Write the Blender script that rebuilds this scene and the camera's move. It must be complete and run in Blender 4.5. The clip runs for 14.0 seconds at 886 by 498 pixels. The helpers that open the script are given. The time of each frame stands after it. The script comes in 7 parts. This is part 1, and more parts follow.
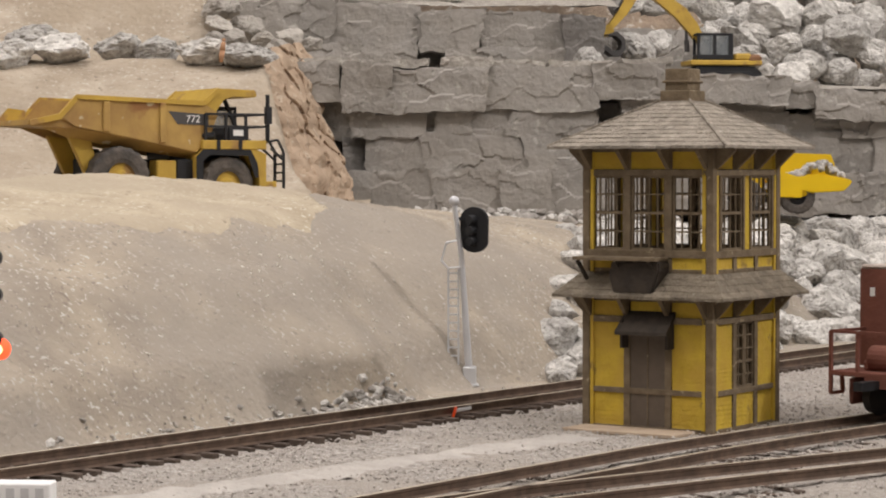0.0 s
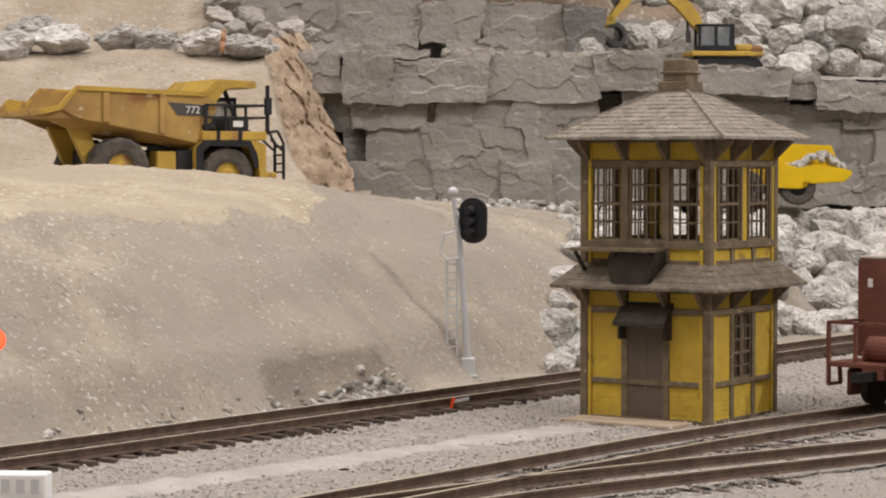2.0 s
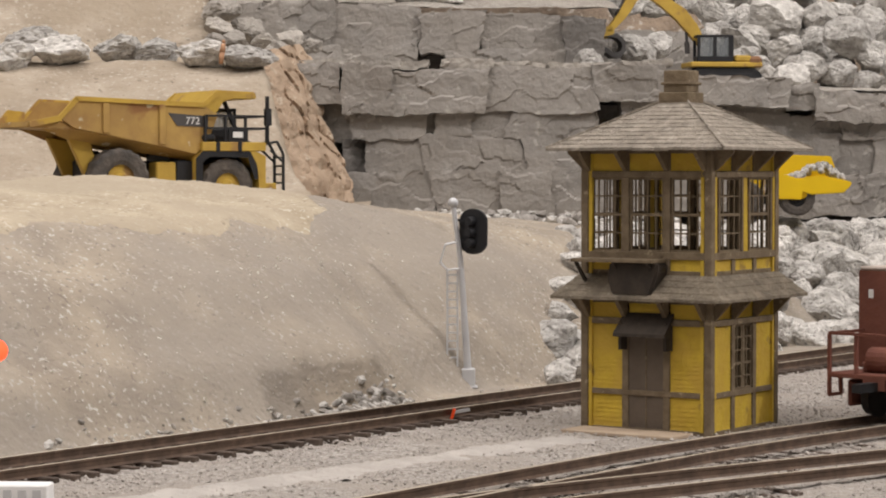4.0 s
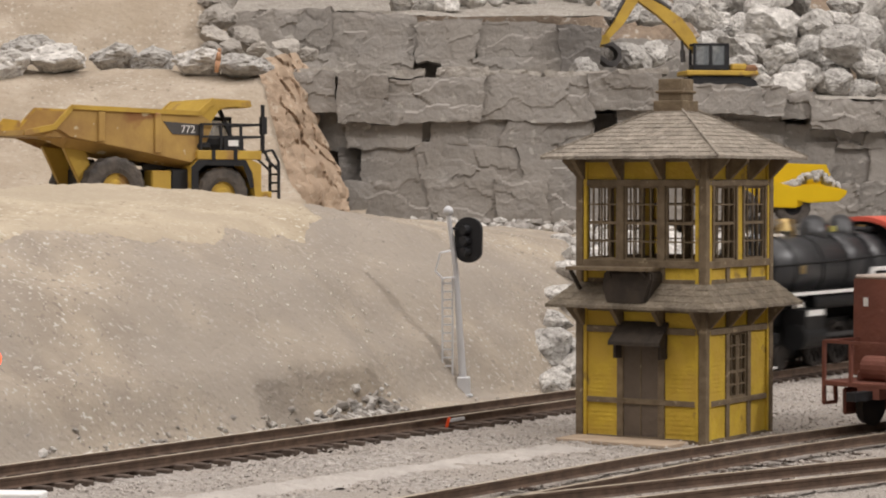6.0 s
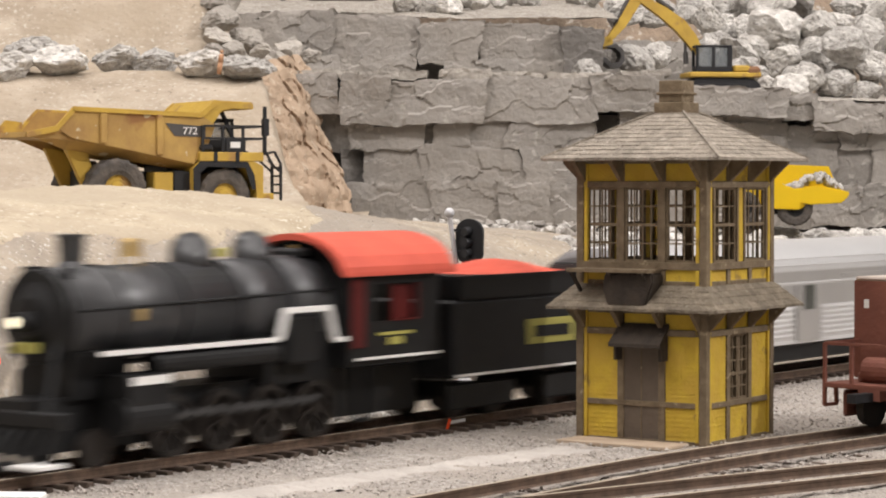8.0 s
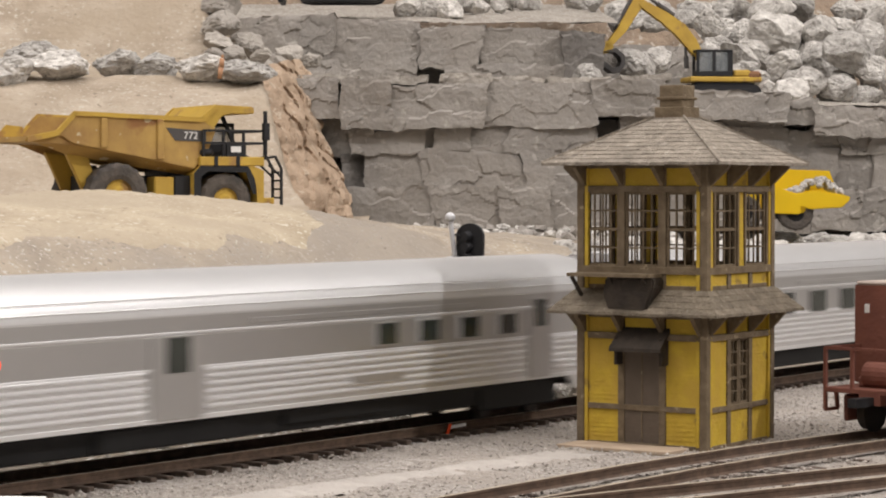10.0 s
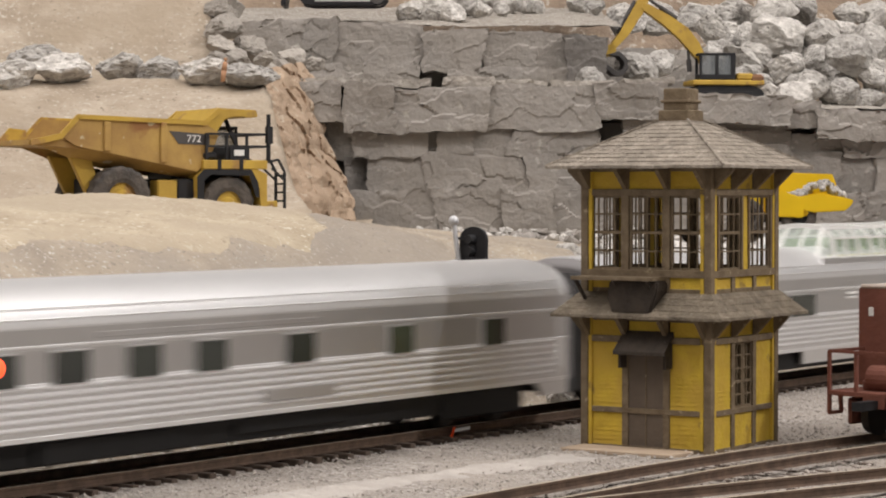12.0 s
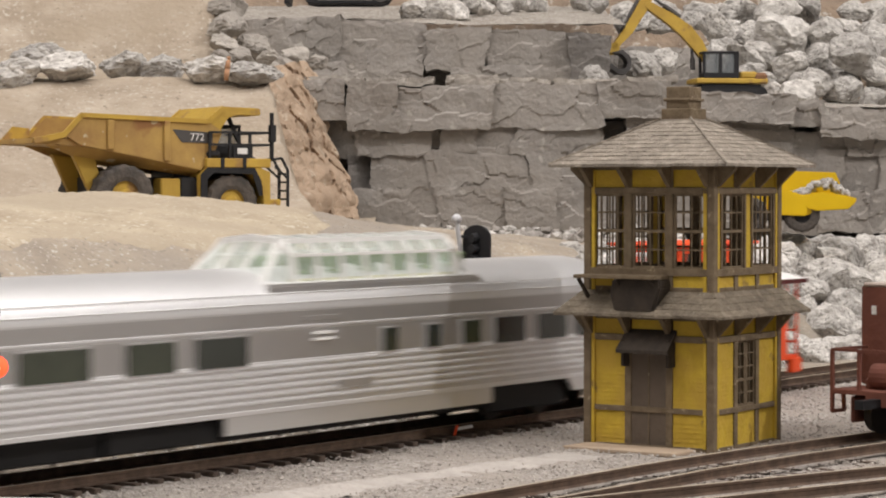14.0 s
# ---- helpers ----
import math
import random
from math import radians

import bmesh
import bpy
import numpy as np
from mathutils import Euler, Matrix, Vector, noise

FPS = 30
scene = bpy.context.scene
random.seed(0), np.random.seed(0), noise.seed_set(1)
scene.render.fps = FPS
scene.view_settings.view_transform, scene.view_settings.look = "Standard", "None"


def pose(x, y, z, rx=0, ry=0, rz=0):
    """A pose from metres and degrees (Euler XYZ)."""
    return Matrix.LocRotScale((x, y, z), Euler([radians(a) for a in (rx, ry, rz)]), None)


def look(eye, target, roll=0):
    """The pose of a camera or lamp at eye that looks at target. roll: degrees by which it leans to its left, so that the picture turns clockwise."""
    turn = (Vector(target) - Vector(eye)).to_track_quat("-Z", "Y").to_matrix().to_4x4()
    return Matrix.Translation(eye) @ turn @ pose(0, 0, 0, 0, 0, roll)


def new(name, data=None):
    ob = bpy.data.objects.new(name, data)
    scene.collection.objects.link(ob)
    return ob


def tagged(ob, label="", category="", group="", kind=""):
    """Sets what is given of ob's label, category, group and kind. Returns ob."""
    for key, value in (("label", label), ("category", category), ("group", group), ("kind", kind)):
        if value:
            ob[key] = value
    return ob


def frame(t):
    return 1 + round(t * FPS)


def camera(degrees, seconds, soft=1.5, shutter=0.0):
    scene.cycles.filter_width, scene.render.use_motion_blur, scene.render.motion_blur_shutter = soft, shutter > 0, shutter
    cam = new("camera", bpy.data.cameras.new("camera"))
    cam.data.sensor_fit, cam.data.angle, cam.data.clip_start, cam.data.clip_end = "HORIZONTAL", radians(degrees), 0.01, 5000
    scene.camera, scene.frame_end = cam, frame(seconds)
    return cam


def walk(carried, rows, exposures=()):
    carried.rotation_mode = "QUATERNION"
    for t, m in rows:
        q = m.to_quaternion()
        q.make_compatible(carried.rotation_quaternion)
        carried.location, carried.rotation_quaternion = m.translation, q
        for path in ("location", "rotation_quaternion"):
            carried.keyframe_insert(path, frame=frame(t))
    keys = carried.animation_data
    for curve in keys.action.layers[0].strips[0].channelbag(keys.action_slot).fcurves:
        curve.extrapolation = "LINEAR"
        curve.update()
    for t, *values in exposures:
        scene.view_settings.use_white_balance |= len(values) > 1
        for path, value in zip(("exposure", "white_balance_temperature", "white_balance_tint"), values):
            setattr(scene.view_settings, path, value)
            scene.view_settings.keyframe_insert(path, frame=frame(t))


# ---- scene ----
# A model railway in 1:87: the units are true metres of the model.
cam = camera(21.16, 14.0, soft=2.0, shutter=0.95)
# seconds, sideways drift in metres, degrees down, degrees to the left
PATH = [
    (0, -0.0006, 1.855, -0.107),
    (0.5, -0.0003, 2.018, -0.013),
    (1, 0.0000, 2.114, 0.014),
    (1.5, 0.0006, 2.141, -0.002),
    (2, 0.0012, 2.073, -0.004),
    (2.5, 0.0006, 1.896, -0.016),
    (3, 0.0000, 1.923, 0.000),
    (5.5, 0.0009, 1.609, -0.180),
    (6, 0.0009, 1.609, -0.139),
    (6.5, 0.0006, 1.582, -0.125),
    (7, 0.0009, 1.568, -0.098),
    (7.5, 0.0015, 1.582, -0.032),
    (8, 0.0021, 1.568, -0.020),
    (10.5, 0.0021, 1.446, 0.007),
    (11, 0.0021, 1.439, 0.048),
    (11.5, 0.0018, 1.391, 0.049),
    (12, 0.0015, 1.378, 0.036),
    (12.5, 0.0015, 1.378, 0.104),
    (13, 0.0015, 1.446, 0.145),
    (13.5, 0.0018, 1.446, 0.172),
    (14, 0.0018, 1.418, 0.131),
]
walk(cam, [(t, pose(x, 0, 0.070, 90 - down, 0, turn)) for t, x, down, turn in PATH],
     [(0, 0), (5.5, 0), (6.5, 0.0), (7.0, 0.07), (7.5, 0.22), (8.0, 0.38), (8.3, 0.39), (9.3, 0.22), (10.3, 0.08), (11, 0.05), (14, 0.04)])

# ---- light: a hall lit by rows of ceiling tubes ----
world = bpy.data.worlds.new("hall")
world.use_nodes = True
scene.world = world
world.node_tree.nodes["Background"].inputs[0].default_value = (0.9, 0.92, 1.0, 1)
world.node_tree.nodes["Background"].inputs[1].default_value = 0.12
scene.view_settings.exposure = 0.0

# ---- materials ----
def mat(name, base, second=None, scale=200.0, rough=0.7, metal=0.0, bump=0.0, bump_scale=600.0, spots=None, spot_scale=900.0, spot_cut=0.62, detail=6.0, island=0.0, spec=0.3, stain=None, stain_scale=9.0, flecks=None, fleck_scale=800.0, fleck_cut=0.66):
    """A two-scale noise mix of two colours, with optional bright or dark specks and relief."""
    m = bpy.data.materials.new(name)
    m.use_nodes = True
    nt = m.node_tree
    b = nt.nodes["Principled BSDF"]
    b.inputs["Roughness"].default_value = rough
    b.inputs["Metallic"].default_value = metal
    b.inputs["Specular IOR Level"].default_value = spec
    second = second or tuple(c * 0.8 for c in base)
    co = nt.nodes.new("ShaderNodeTexCoord")
    n1 = nt.nodes.new("ShaderNodeTexNoise")
    n1.inputs["Scale"].default_value = scale
    n1.inputs["Detail"].default_value = detail
    n1.inputs["Roughness"].default_value = 0.62
    nt.links.new(co.outputs["Object"], n1.inputs["Vector"])
    r = nt.nodes.new("ShaderNodeValToRGB")
    r.color_ramp.elements[0].position, r.color_ramp.elements[1].position = 0.36, 0.64
    r.color_ramp.elements[0].color, r.color_ramp.elements[1].color = (*second, 1), (*base, 1)
    nt.links.new(n1.outputs["Fac"], r.inputs["Fac"])
    out = r.outputs["Color"]
    if spots:
        n2 = nt.nodes.new("ShaderNodeTexNoise")
        n2.inputs["Scale"].default_value = spot_scale
        n2.inputs["Detail"].default_value = 3.0
        nt.links.new(co.outputs["Object"], n2.inputs["Vector"])
        r2 = nt.nodes.new("ShaderNodeValToRGB")
        r2.color_ramp.elements[0].position, r2.color_ramp.elements[1].position = spot_cut, spot_cut + 0.05
        nt.links.new(n2.outputs["Fac"], r2.inputs["Fac"])
        mx = nt.nodes.new("ShaderNodeMix")
        mx.data_type = "RGBA"
        nt.links.new(r2.outputs["Color"], mx.inputs[0])
        nt.links.new(out, mx.inputs[6])
        mx.inputs[7].default_value = (*spots, 1)
        out = mx.outputs[2]
    if flecks:
        n5 = nt.nodes.new("ShaderNodeTexNoise")
        n5.inputs["Scale"].default_value = fleck_scale
        n5.inputs["Detail"].default_value = 2.0
        n5.inputs["Distortion"].default_value = 0.1
        nt.links.new(co.outputs["Object"], n5.inputs["Vector"])
        r5 = nt.nodes.new("ShaderNodeValToRGB")
        r5.color_ramp.elements[0].position, r5.color_ramp.elements[1].position = fleck_cut, fleck_cut + 0.04
        nt.links.new(n5.outputs["Fac"], r5.inputs["Fac"])
        mx5 = nt.nodes.new("ShaderNodeMix")
        mx5.data_type = "RGBA"
        nt.links.new(r5.outputs["Color"], mx5.inputs[0])
        nt.links.new(out, mx5.inputs[6])
        mx5.inputs[7].default_value = (*flecks, 1)
        out = mx5.outputs[2]
    if stain:
        n4 = nt.nodes.new("ShaderNodeTexNoise")
        n4.inputs["Scale"].default_value = stain_scale
        n4.inputs["Detail"].default_value = 5.0
        nt.links.new(co.outputs["Object"], n4.inputs["Vector"])
        r4 = nt.nodes.new("ShaderNodeValToRGB")
        r4.color_ramp.elements[0].position, r4.color_ramp.elements[1].position = 0.40, 0.60
        r4.color_ramp.elements[1].color = (0.8, 0.8, 0.8, 1)
        nt.links.new(n4.outputs["Fac"], r4.inputs["Fac"])
        mx4 = nt.nodes.new("ShaderNodeMix")
        mx4.data_type = "RGBA"
        nt.links.new(r4.outputs["Color"], mx4.inputs[0])
        nt.links.new(out, mx4.inputs[6])
        mx4.inputs[7].default_value = (*stain, 1)
        out = mx4.outputs[2]
    if island:
        oi = nt.nodes.new("ShaderNodeObjectInfo")
        hs = nt.nodes.new("ShaderNodeHueSaturation")
        mr = nt.nodes.new("ShaderNodeMapRange")
        mr.inputs[3].default_value, mr.inputs[4].default_value = 1 - island, 1 + island
        nt.links.new(oi.outputs["Random"], mr.inputs[0])
        nt.links.new(mr.outputs[0], hs.inputs["Value"])
        nt.links.new(out, hs.inputs["Color"])
        out = hs.outputs["Color"]
    nt.links.new(out, b.inputs["Base Color"])
    if bump:
        n3 = nt.nodes.new("ShaderNodeTexNoise")
        n3.inputs["Scale"].default_value = bump_scale
        n3.inputs["Detail"].default_value = 8.0
        nt.links.new(co.outputs["Object"], n3.inputs["Vector"])
        bp = nt.nodes.new("ShaderNodeBump")
        bp.inputs["Strength"].default_value = bump
        bp.inputs["Distance"].default_value = 0.002
        nt.links.new(n3.outputs["Fac"], bp.inputs["Height"])
        nt.links.new(bp.outputs["Normal"], b.inputs["Normal"])
    return m


def glow(name, colour, strength):
    m = mat(name, colour)
    b = m.node_tree.nodes["Principled BSDF"]
    b.inputs["Emission Color"].default_value = (*colour, 1)
    b.inputs["Emission Strength"].default_value = strength
    return m


def glass(name, tint=(0.9, 0.95, 0.93), alpha=0.3):
    """A thin pane: mostly clear, with a glossy face."""
    m = bpy.data.materials.new(name)
    m.use_nodes = True
    b = m.node_tree.nodes["Principled BSDF"]
    b.inputs["Base Color"].default_value = (*tint, 1)
    b.inputs["Roughness"].default_value = 0.05
    b.inputs["Alpha"].default_value = alpha
    return m


DIRT = mat("tan_dirt", (0.40, 0.338, 0.26), (0.255, 0.215, 0.172), 46, rough=0.95, bump=0.5, bump_scale=420, spots=(0.52, 0.49, 0.44), spot_scale=620, spot_cut=0.605, flecks=(0.215, 0.18, 0.145), fleck_scale=480, fleck_cut=0.63, stain=(0.285, 0.25, 0.212), stain_scale=14, detail=12)
DIRT_CAP = mat("pale_yellow_dirt", (0.47, 0.40, 0.30), (0.35, 0.29, 0.21), 50, rough=0.95, bump=0.5, bump_scale=380, spots=(0.54, 0.49, 0.40), spot_scale=480, spot_cut=0.60, flecks=(0.25, 0.205, 0.15), fleck_scale=420, fleck_cut=0.65, stain=(0.38, 0.32, 0.24), stain_scale=18, detail=12)
DIRT_FAR = mat("pale_tan_dirt", (0.43, 0.365, 0.29), (0.30, 0.245, 0.185), 42, rough=0.95, bump=0.8, bump_scale=260, spots=(0.46, 0.41, 0.34), spot_scale=420, spot_cut=0.60, flecks=(0.23, 0.19, 0.145), fleck_scale=300, fleck_cut=0.67, stain=(0.335, 0.275, 0.205), stain_scale=22, detail=9)
GRAVEL = mat("grey_ballast", (0.45, 0.41, 0.37), (0.25, 0.225, 0.202), 520, rough=0.95, bump=0.9, bump_scale=900, spots=(0.56, 0.53, 0.49), spot_scale=1100, spot_cut=0.6, stain=(0.36, 0.32, 0.28), stain_scale=30)
ROCK = mat("grey_slate", (0.315, 0.292, 0.266), (0.245, 0.226, 0.205), 34, rough=0.92, bump=0.30, bump_scale=520, spots=(0.375, 0.35, 0.315), spot_scale=190, spot_cut=0.62, flecks=(0.185, 0.17, 0.155), fleck_scale=260, fleck_cut=0.70, island=0.09, stain=(0.275, 0.25, 0.222), stain_scale=30, detail=9)
# Darker slate for single slabs, also the colour that fills in joint shade.
ROCK_DARK = mat("dark_slate_and_joint_shade", (0.20, 0.185, 0.17), (0.13, 0.12, 0.11), 50, 0.9, bump=0.5, bump_scale=300)
PINK = mat("pinkish_sandstone", (0.43, 0.325, 0.235), (0.32, 0.235, 0.165), 60, rough=0.95, bump=0.6, bump_scale=300, spots=(0.48, 0.40, 0.31), spot_scale=160, spot_cut=0.60, flecks=(0.24, 0.165, 0.11), fleck_scale=160, fleck_cut=0.66)
BOULDER = mat("white_speckled_stone", (0.64, 0.615, 0.575), (0.34, 0.32, 0.295), 190, 0.9, bump=1.0, bump_scale=420, spots=(0.22, 0.205, 0.19), spot_scale=560, spot_cut=0.61, island=0.22)
TIE = mat("weathered_tie_wood", (0.11, 0.082, 0.065), (0.065, 0.048, 0.038), 300, 0.9, bump=0.4, island=0.25)
RAIL = mat("rusty_rail_steel", (0.15, 0.10, 0.072), (0.085, 0.058, 0.043), 300, 0.6, 0.3)
RAILTOP = mat("worn_rail_head", (0.58, 0.50, 0.40), (0.44, 0.37, 0.29), 60, 0.42, 0.4)
YELLOW_WOOD = mat("yellow_painted_boards", (0.60, 0.42, 0.045), (0.47, 0.32, 0.035), 160, rough=0.7, bump=0.25, bump_scale=700, spots=(0.30, 0.20, 0.05), spot_scale=190, spot_cut=0.66, stain=(0.50, 0.33, 0.05), stain_scale=110)
BROWN_WOOD = mat("grey_brown_timber", (0.20, 0.152, 0.098), (0.135, 0.10, 0.062), 260, rough=0.75, bump=0.3, bump_scale=700, flecks=(0.30, 0.24, 0.16), fleck_scale=420, fleck_cut=0.68)
SHINGLE = mat("grey_brown_shingle", (0.30, 0.262, 0.215), (0.20, 0.172, 0.14), 330, rough=0.9, bump=0.5, bump_scale=900, spots=(0.37, 0.33, 0.28), spot_scale=700, spot_cut=0.62, island=0.14)
SKIRT_SHINGLE = mat("brown_weathered_shingle", (0.215, 0.18, 0.135), (0.14, 0.115, 0.085), 330, rough=0.9, bump=0.5, bump_scale=900, spots=(0.28, 0.245, 0.19), spot_scale=700, spot_cut=0.64, island=0.14)
# Dark brown of hood and brackets, also used where shade is filled in solid.
SHADOWBOX = mat("dark_brown_awning_and_shade", (0.055, 0.042, 0.032), (0.035, 0.028, 0.022), 260, 0.85, bump=0.3)


# ---- mesh helpers ----
def link(name, bm, material, parent=None, label="", smooth=False):
    me = bpy.data.meshes.new(name)
    bm.to_mesh(me)
    bm.free()
    for m in material if isinstance(material, (list, tuple)) else [material]:
        me.materials.append(m)
    if smooth:
        for p in me.polygons:
            p.use_smooth = True
    ob = new(name, me)
    if parent is not None:
        ob.parent = parent
    if label:
        ob["label"] = label
    return ob


def part(name, bm, material, parent, label="", smooth=False):
    return link(name, bm, material, parent, label, smooth)


def empty(name, m, label, category, group=""):
    ob = new(name)
    ob.empty_display_size = 0.01
    ob.matrix_basis = m
    return tagged(ob, label, category, group)


def box(bm, x0, x1, y0, y1, z0, z1, m=None, mi=0):
    vs = [bm.verts.new((x, y, z)) for x in (x0, x1) for y in (y0, y1) for z in (z0, z1)]
    if m is not None:
        for v in vs:
            v.co = m @ v.co
    for idx in ((0, 1, 3, 2), (4, 6, 7, 5), (0, 4, 5, 1), (2, 3, 7, 6), (0, 2, 6, 4), (1, 5, 7, 3)):
        f = bm.faces.new([vs[i] for i in idx])
        f.material_index = mi
    return vs


def boxes(*rows, bevel=0.0):
    bm = bmesh.new()
    for r in rows:
        box(bm, *r)
    if bevel:
        bmesh.ops.bevel(bm, geom=bm.edges[:], offset=bevel, segments=1, affect="EDGES")
    return bm


def beam(bm, a, b, w, h=None):
    """A square bar from a to b."""
    a, b = Vector(a), Vector(b)
    h = h or w
    d = b - a
    q = d.to_track_quat("X", "Z").to_matrix().to_4x4()
    box(bm, 0, d.length, -w / 2, w / 2, -h / 2, h / 2, Matrix.Translation(a) @ q)


def tube(bm, a, b, r, r2=None, seg=12, caps=True):
    """A round bar or cone from a to b."""
    a, b = Vector(a), Vector(b)
    d = b - a
    q = d.to_track_quat("Z", "X").to_matrix().to_4x4()
    bmesh.ops.create_cone(bm, cap_ends=caps, segments=seg, radius1=r, radius2=r if r2 is None else r2, depth=d.length,
                          matrix=Matrix.Translation((a + b) / 2) @ q)


def extrude(outline, y0, y1, plane="xz", bevel=0.0):
    """A prism of an outline in x and z, between two y (or in y and z between two x)."""
    bm = bmesh.new()
    def at(p, d):
        return (p[0], d, p[1]) if plane == "xz" else ((d, p[0], p[1]) if plane == "yz" else (p[0], p[1], d))
    a = [bm.verts.new(at(p, y0)) for p in outline]
    b = [bm.verts.new(at(p, y1)) for p in outline]
    bm.faces.new(a)
    bm.faces.new(b[::-1])
    n = len(outline)
    for i in range(n):
        bm.faces.new((a[i], b[i], b[(i + 1) % n], a[(i + 1) % n]))
    bmesh.ops.recalc_face_normals(bm, faces=bm.faces[:])
    if bevel:
        bmesh.ops.bevel(bm, geom=bm.edges[:], offset=bevel, segments=2, affect="EDGES")
    return bm


def lerp_table(x, table):
    for (x0, y0), (x1, y1) in zip(table, table[1:]):
        if x <= x1:
            k = max(0.0, (x - x0) / (x1 - x0))
            k = k * k * (3 - 2 * k) * 0.35 + k * 0.65
            return y0 + (y1 - y0) * k
    return table[-1][1]


# ---- plan: the main line ----
LINE = Vector((0.0026, 0.681, 0))
ALONG = Vector((0.583, 0.8125, 0)).normalized()
ACROSS = Vector((-ALONG.y, ALONG.x, 0))
HEADING = math.degrees(math.atan2(ALONG.y, ALONG.x))
RAIL_Z = 0.004


def on_line(s, n, z=0.0):
    return LINE + ALONG * s + ACROSS * n + Vector((0, 0, z))


# ---- ground, banks ----
CREST = [(-0.4, 0.064), (0.015, 0.0680), (0.07, 0.0702), (0.13, 0.0675), (0.216, 0.0592), (0.324, 0.050), (0.45, 0.044), (0.9, 0.044)]
PROFILE = [(0.0, 0.0), (0.031, 0.0), (0.045, 0.27), (0.07, 0.60), (0.10, 0.83), (0.14, 0.92), (0.20, 1.0), (0.3, 0.985), (2.0, 0.985)]


def recess(s):
    """How far the foot of the bank steps back where the boulders begin."""
    a, b = (max(0.0, min(1.0, q)) for q in ((s - 0.015) / 0.045, (s - 0.10) / 0.07))
    return 0.0145 * a * a * (3 - 2 * a) + 0.0080 * b * b * (3 - 2 * b)


def bank_z(s, n):
    """Height of the dirt bank behind the main line."""
    z = lerp_table(s, CREST) * lerp_table(n - recess(s), PROFILE)
    dip = max(0.0, min(1.0, (n - 0.205) / 0.06)) * max(0.0, min(1.0, (0.27 - s) / 0.12))
    return z * (1 - 0.145 * dip)


def fbm(p, scale, octaves=4):
    return noise.fractal(Vector(p) * scale, 1.0, 2.0, octaves)


def spread(u):
    """Places along the line, closer together where the layout is detailed."""
    t = 2 * u - 1
    return 0.10 + 0.42 * t + 1.9 * t ** 5


def build_ground():
    bm = bmesh.new()
    nx, ny = 420, 170
    grid = []
    for j in range(ny + 1):
        row = []
        for i in range(nx + 1):
            n = -1.3 + 1.33 * (j / ny) ** 0.6
            s = spread(i / nx)
            p = on_line(s, n)
            z = fbm((p.x, p.y, 0), 60) * 0.0008 + fbm((p.x, p.y, 3), 400) * 0.0005
            z += 0.0003 if n > -0.03 else 0.0002
            row.append(bm.verts.new((p.x, p.y, z)))
        grid.append(row)
    for j in range(ny):
        for i in range(nx):
            bm.faces.new((grid[j][i], grid[j][i + 1], grid[j + 1][i + 1], grid[j + 1][i]))
    ob = link("ground", bm, GRAVEL, smooth=True)
    tagged(ob, "grey gravel ballast ground under the tracks", "ground", kind="structure")


def bank_surface(s, n):
    z = bank_z(s, n)
    p = on_line(s, n)
    amp = min(1.0, z / 0.01)
    return z + amp * (fbm((p.x, p.y, 0), 22) * 0.0014 + fbm((p.x, p.y, 5), 90) * 0.0006 + fbm((p.x, p.y, 7), 320) * 0.00045)


def build_cap():
    """The paler layer of dirt spread over the crest, with a ragged lower edge."""
    bm = bmesh.new()
    g = []
    for i in range(361):
        s = -0.34 + 0.60 * i / 360
        low = 0.097 + 0.012 * fbm((s, 4.4, 0), 24, 4) + 0.9 * max(0.0, s - 0.06)
        row = []
        for j in range(41):
            n = low + (0.30 - low) * (j / 40) ** 1.3
            p = on_line(s, n)
            row.append(bm.verts.new((p.x, p.y, bank_surface(s, n) + (0.0004 if j else -0.0006))))
        g.append(row)
    for a, b in zip(g, g[1:]):
        for j in range(40):
            bm.faces.new((a[j], b[j], b[j + 1], a[j + 1]))
    tagged(link("dirt_cap", bm, DIRT_CAP, smooth=True), "paler yellowish layer of dirt over the crest of the bank", "ground", kind="structure")


def build_bank():
    bm = bmesh.new()
    nx, ny = 620, 130
    grid = []
    for j in range(ny + 1):
        row = []
        n = 0.022 + 0.75 * (j / ny) ** 1.6
        for i in range(nx + 1):
            s = spread(i / nx)
            p = on_line(s, n)
            row.append(bm.verts.new((p.x, p.y, bank_surface(s, n) - (0.0015 if n < 0.029 else 0.0002))))
        grid.append(row)
    for j in range(ny):
        for i in range(nx):
            bm.faces.new((grid[j][i], grid[j][i + 1], grid[j + 1][i + 1], grid[j + 1][i]))
    ob = link("dirt_bank", bm, DIRT, smooth=True)
    tagged(ob, "smooth tan dirt bank beside the main line", "ground", kind="structure")


build_ground()
build_bank()
build_cap()


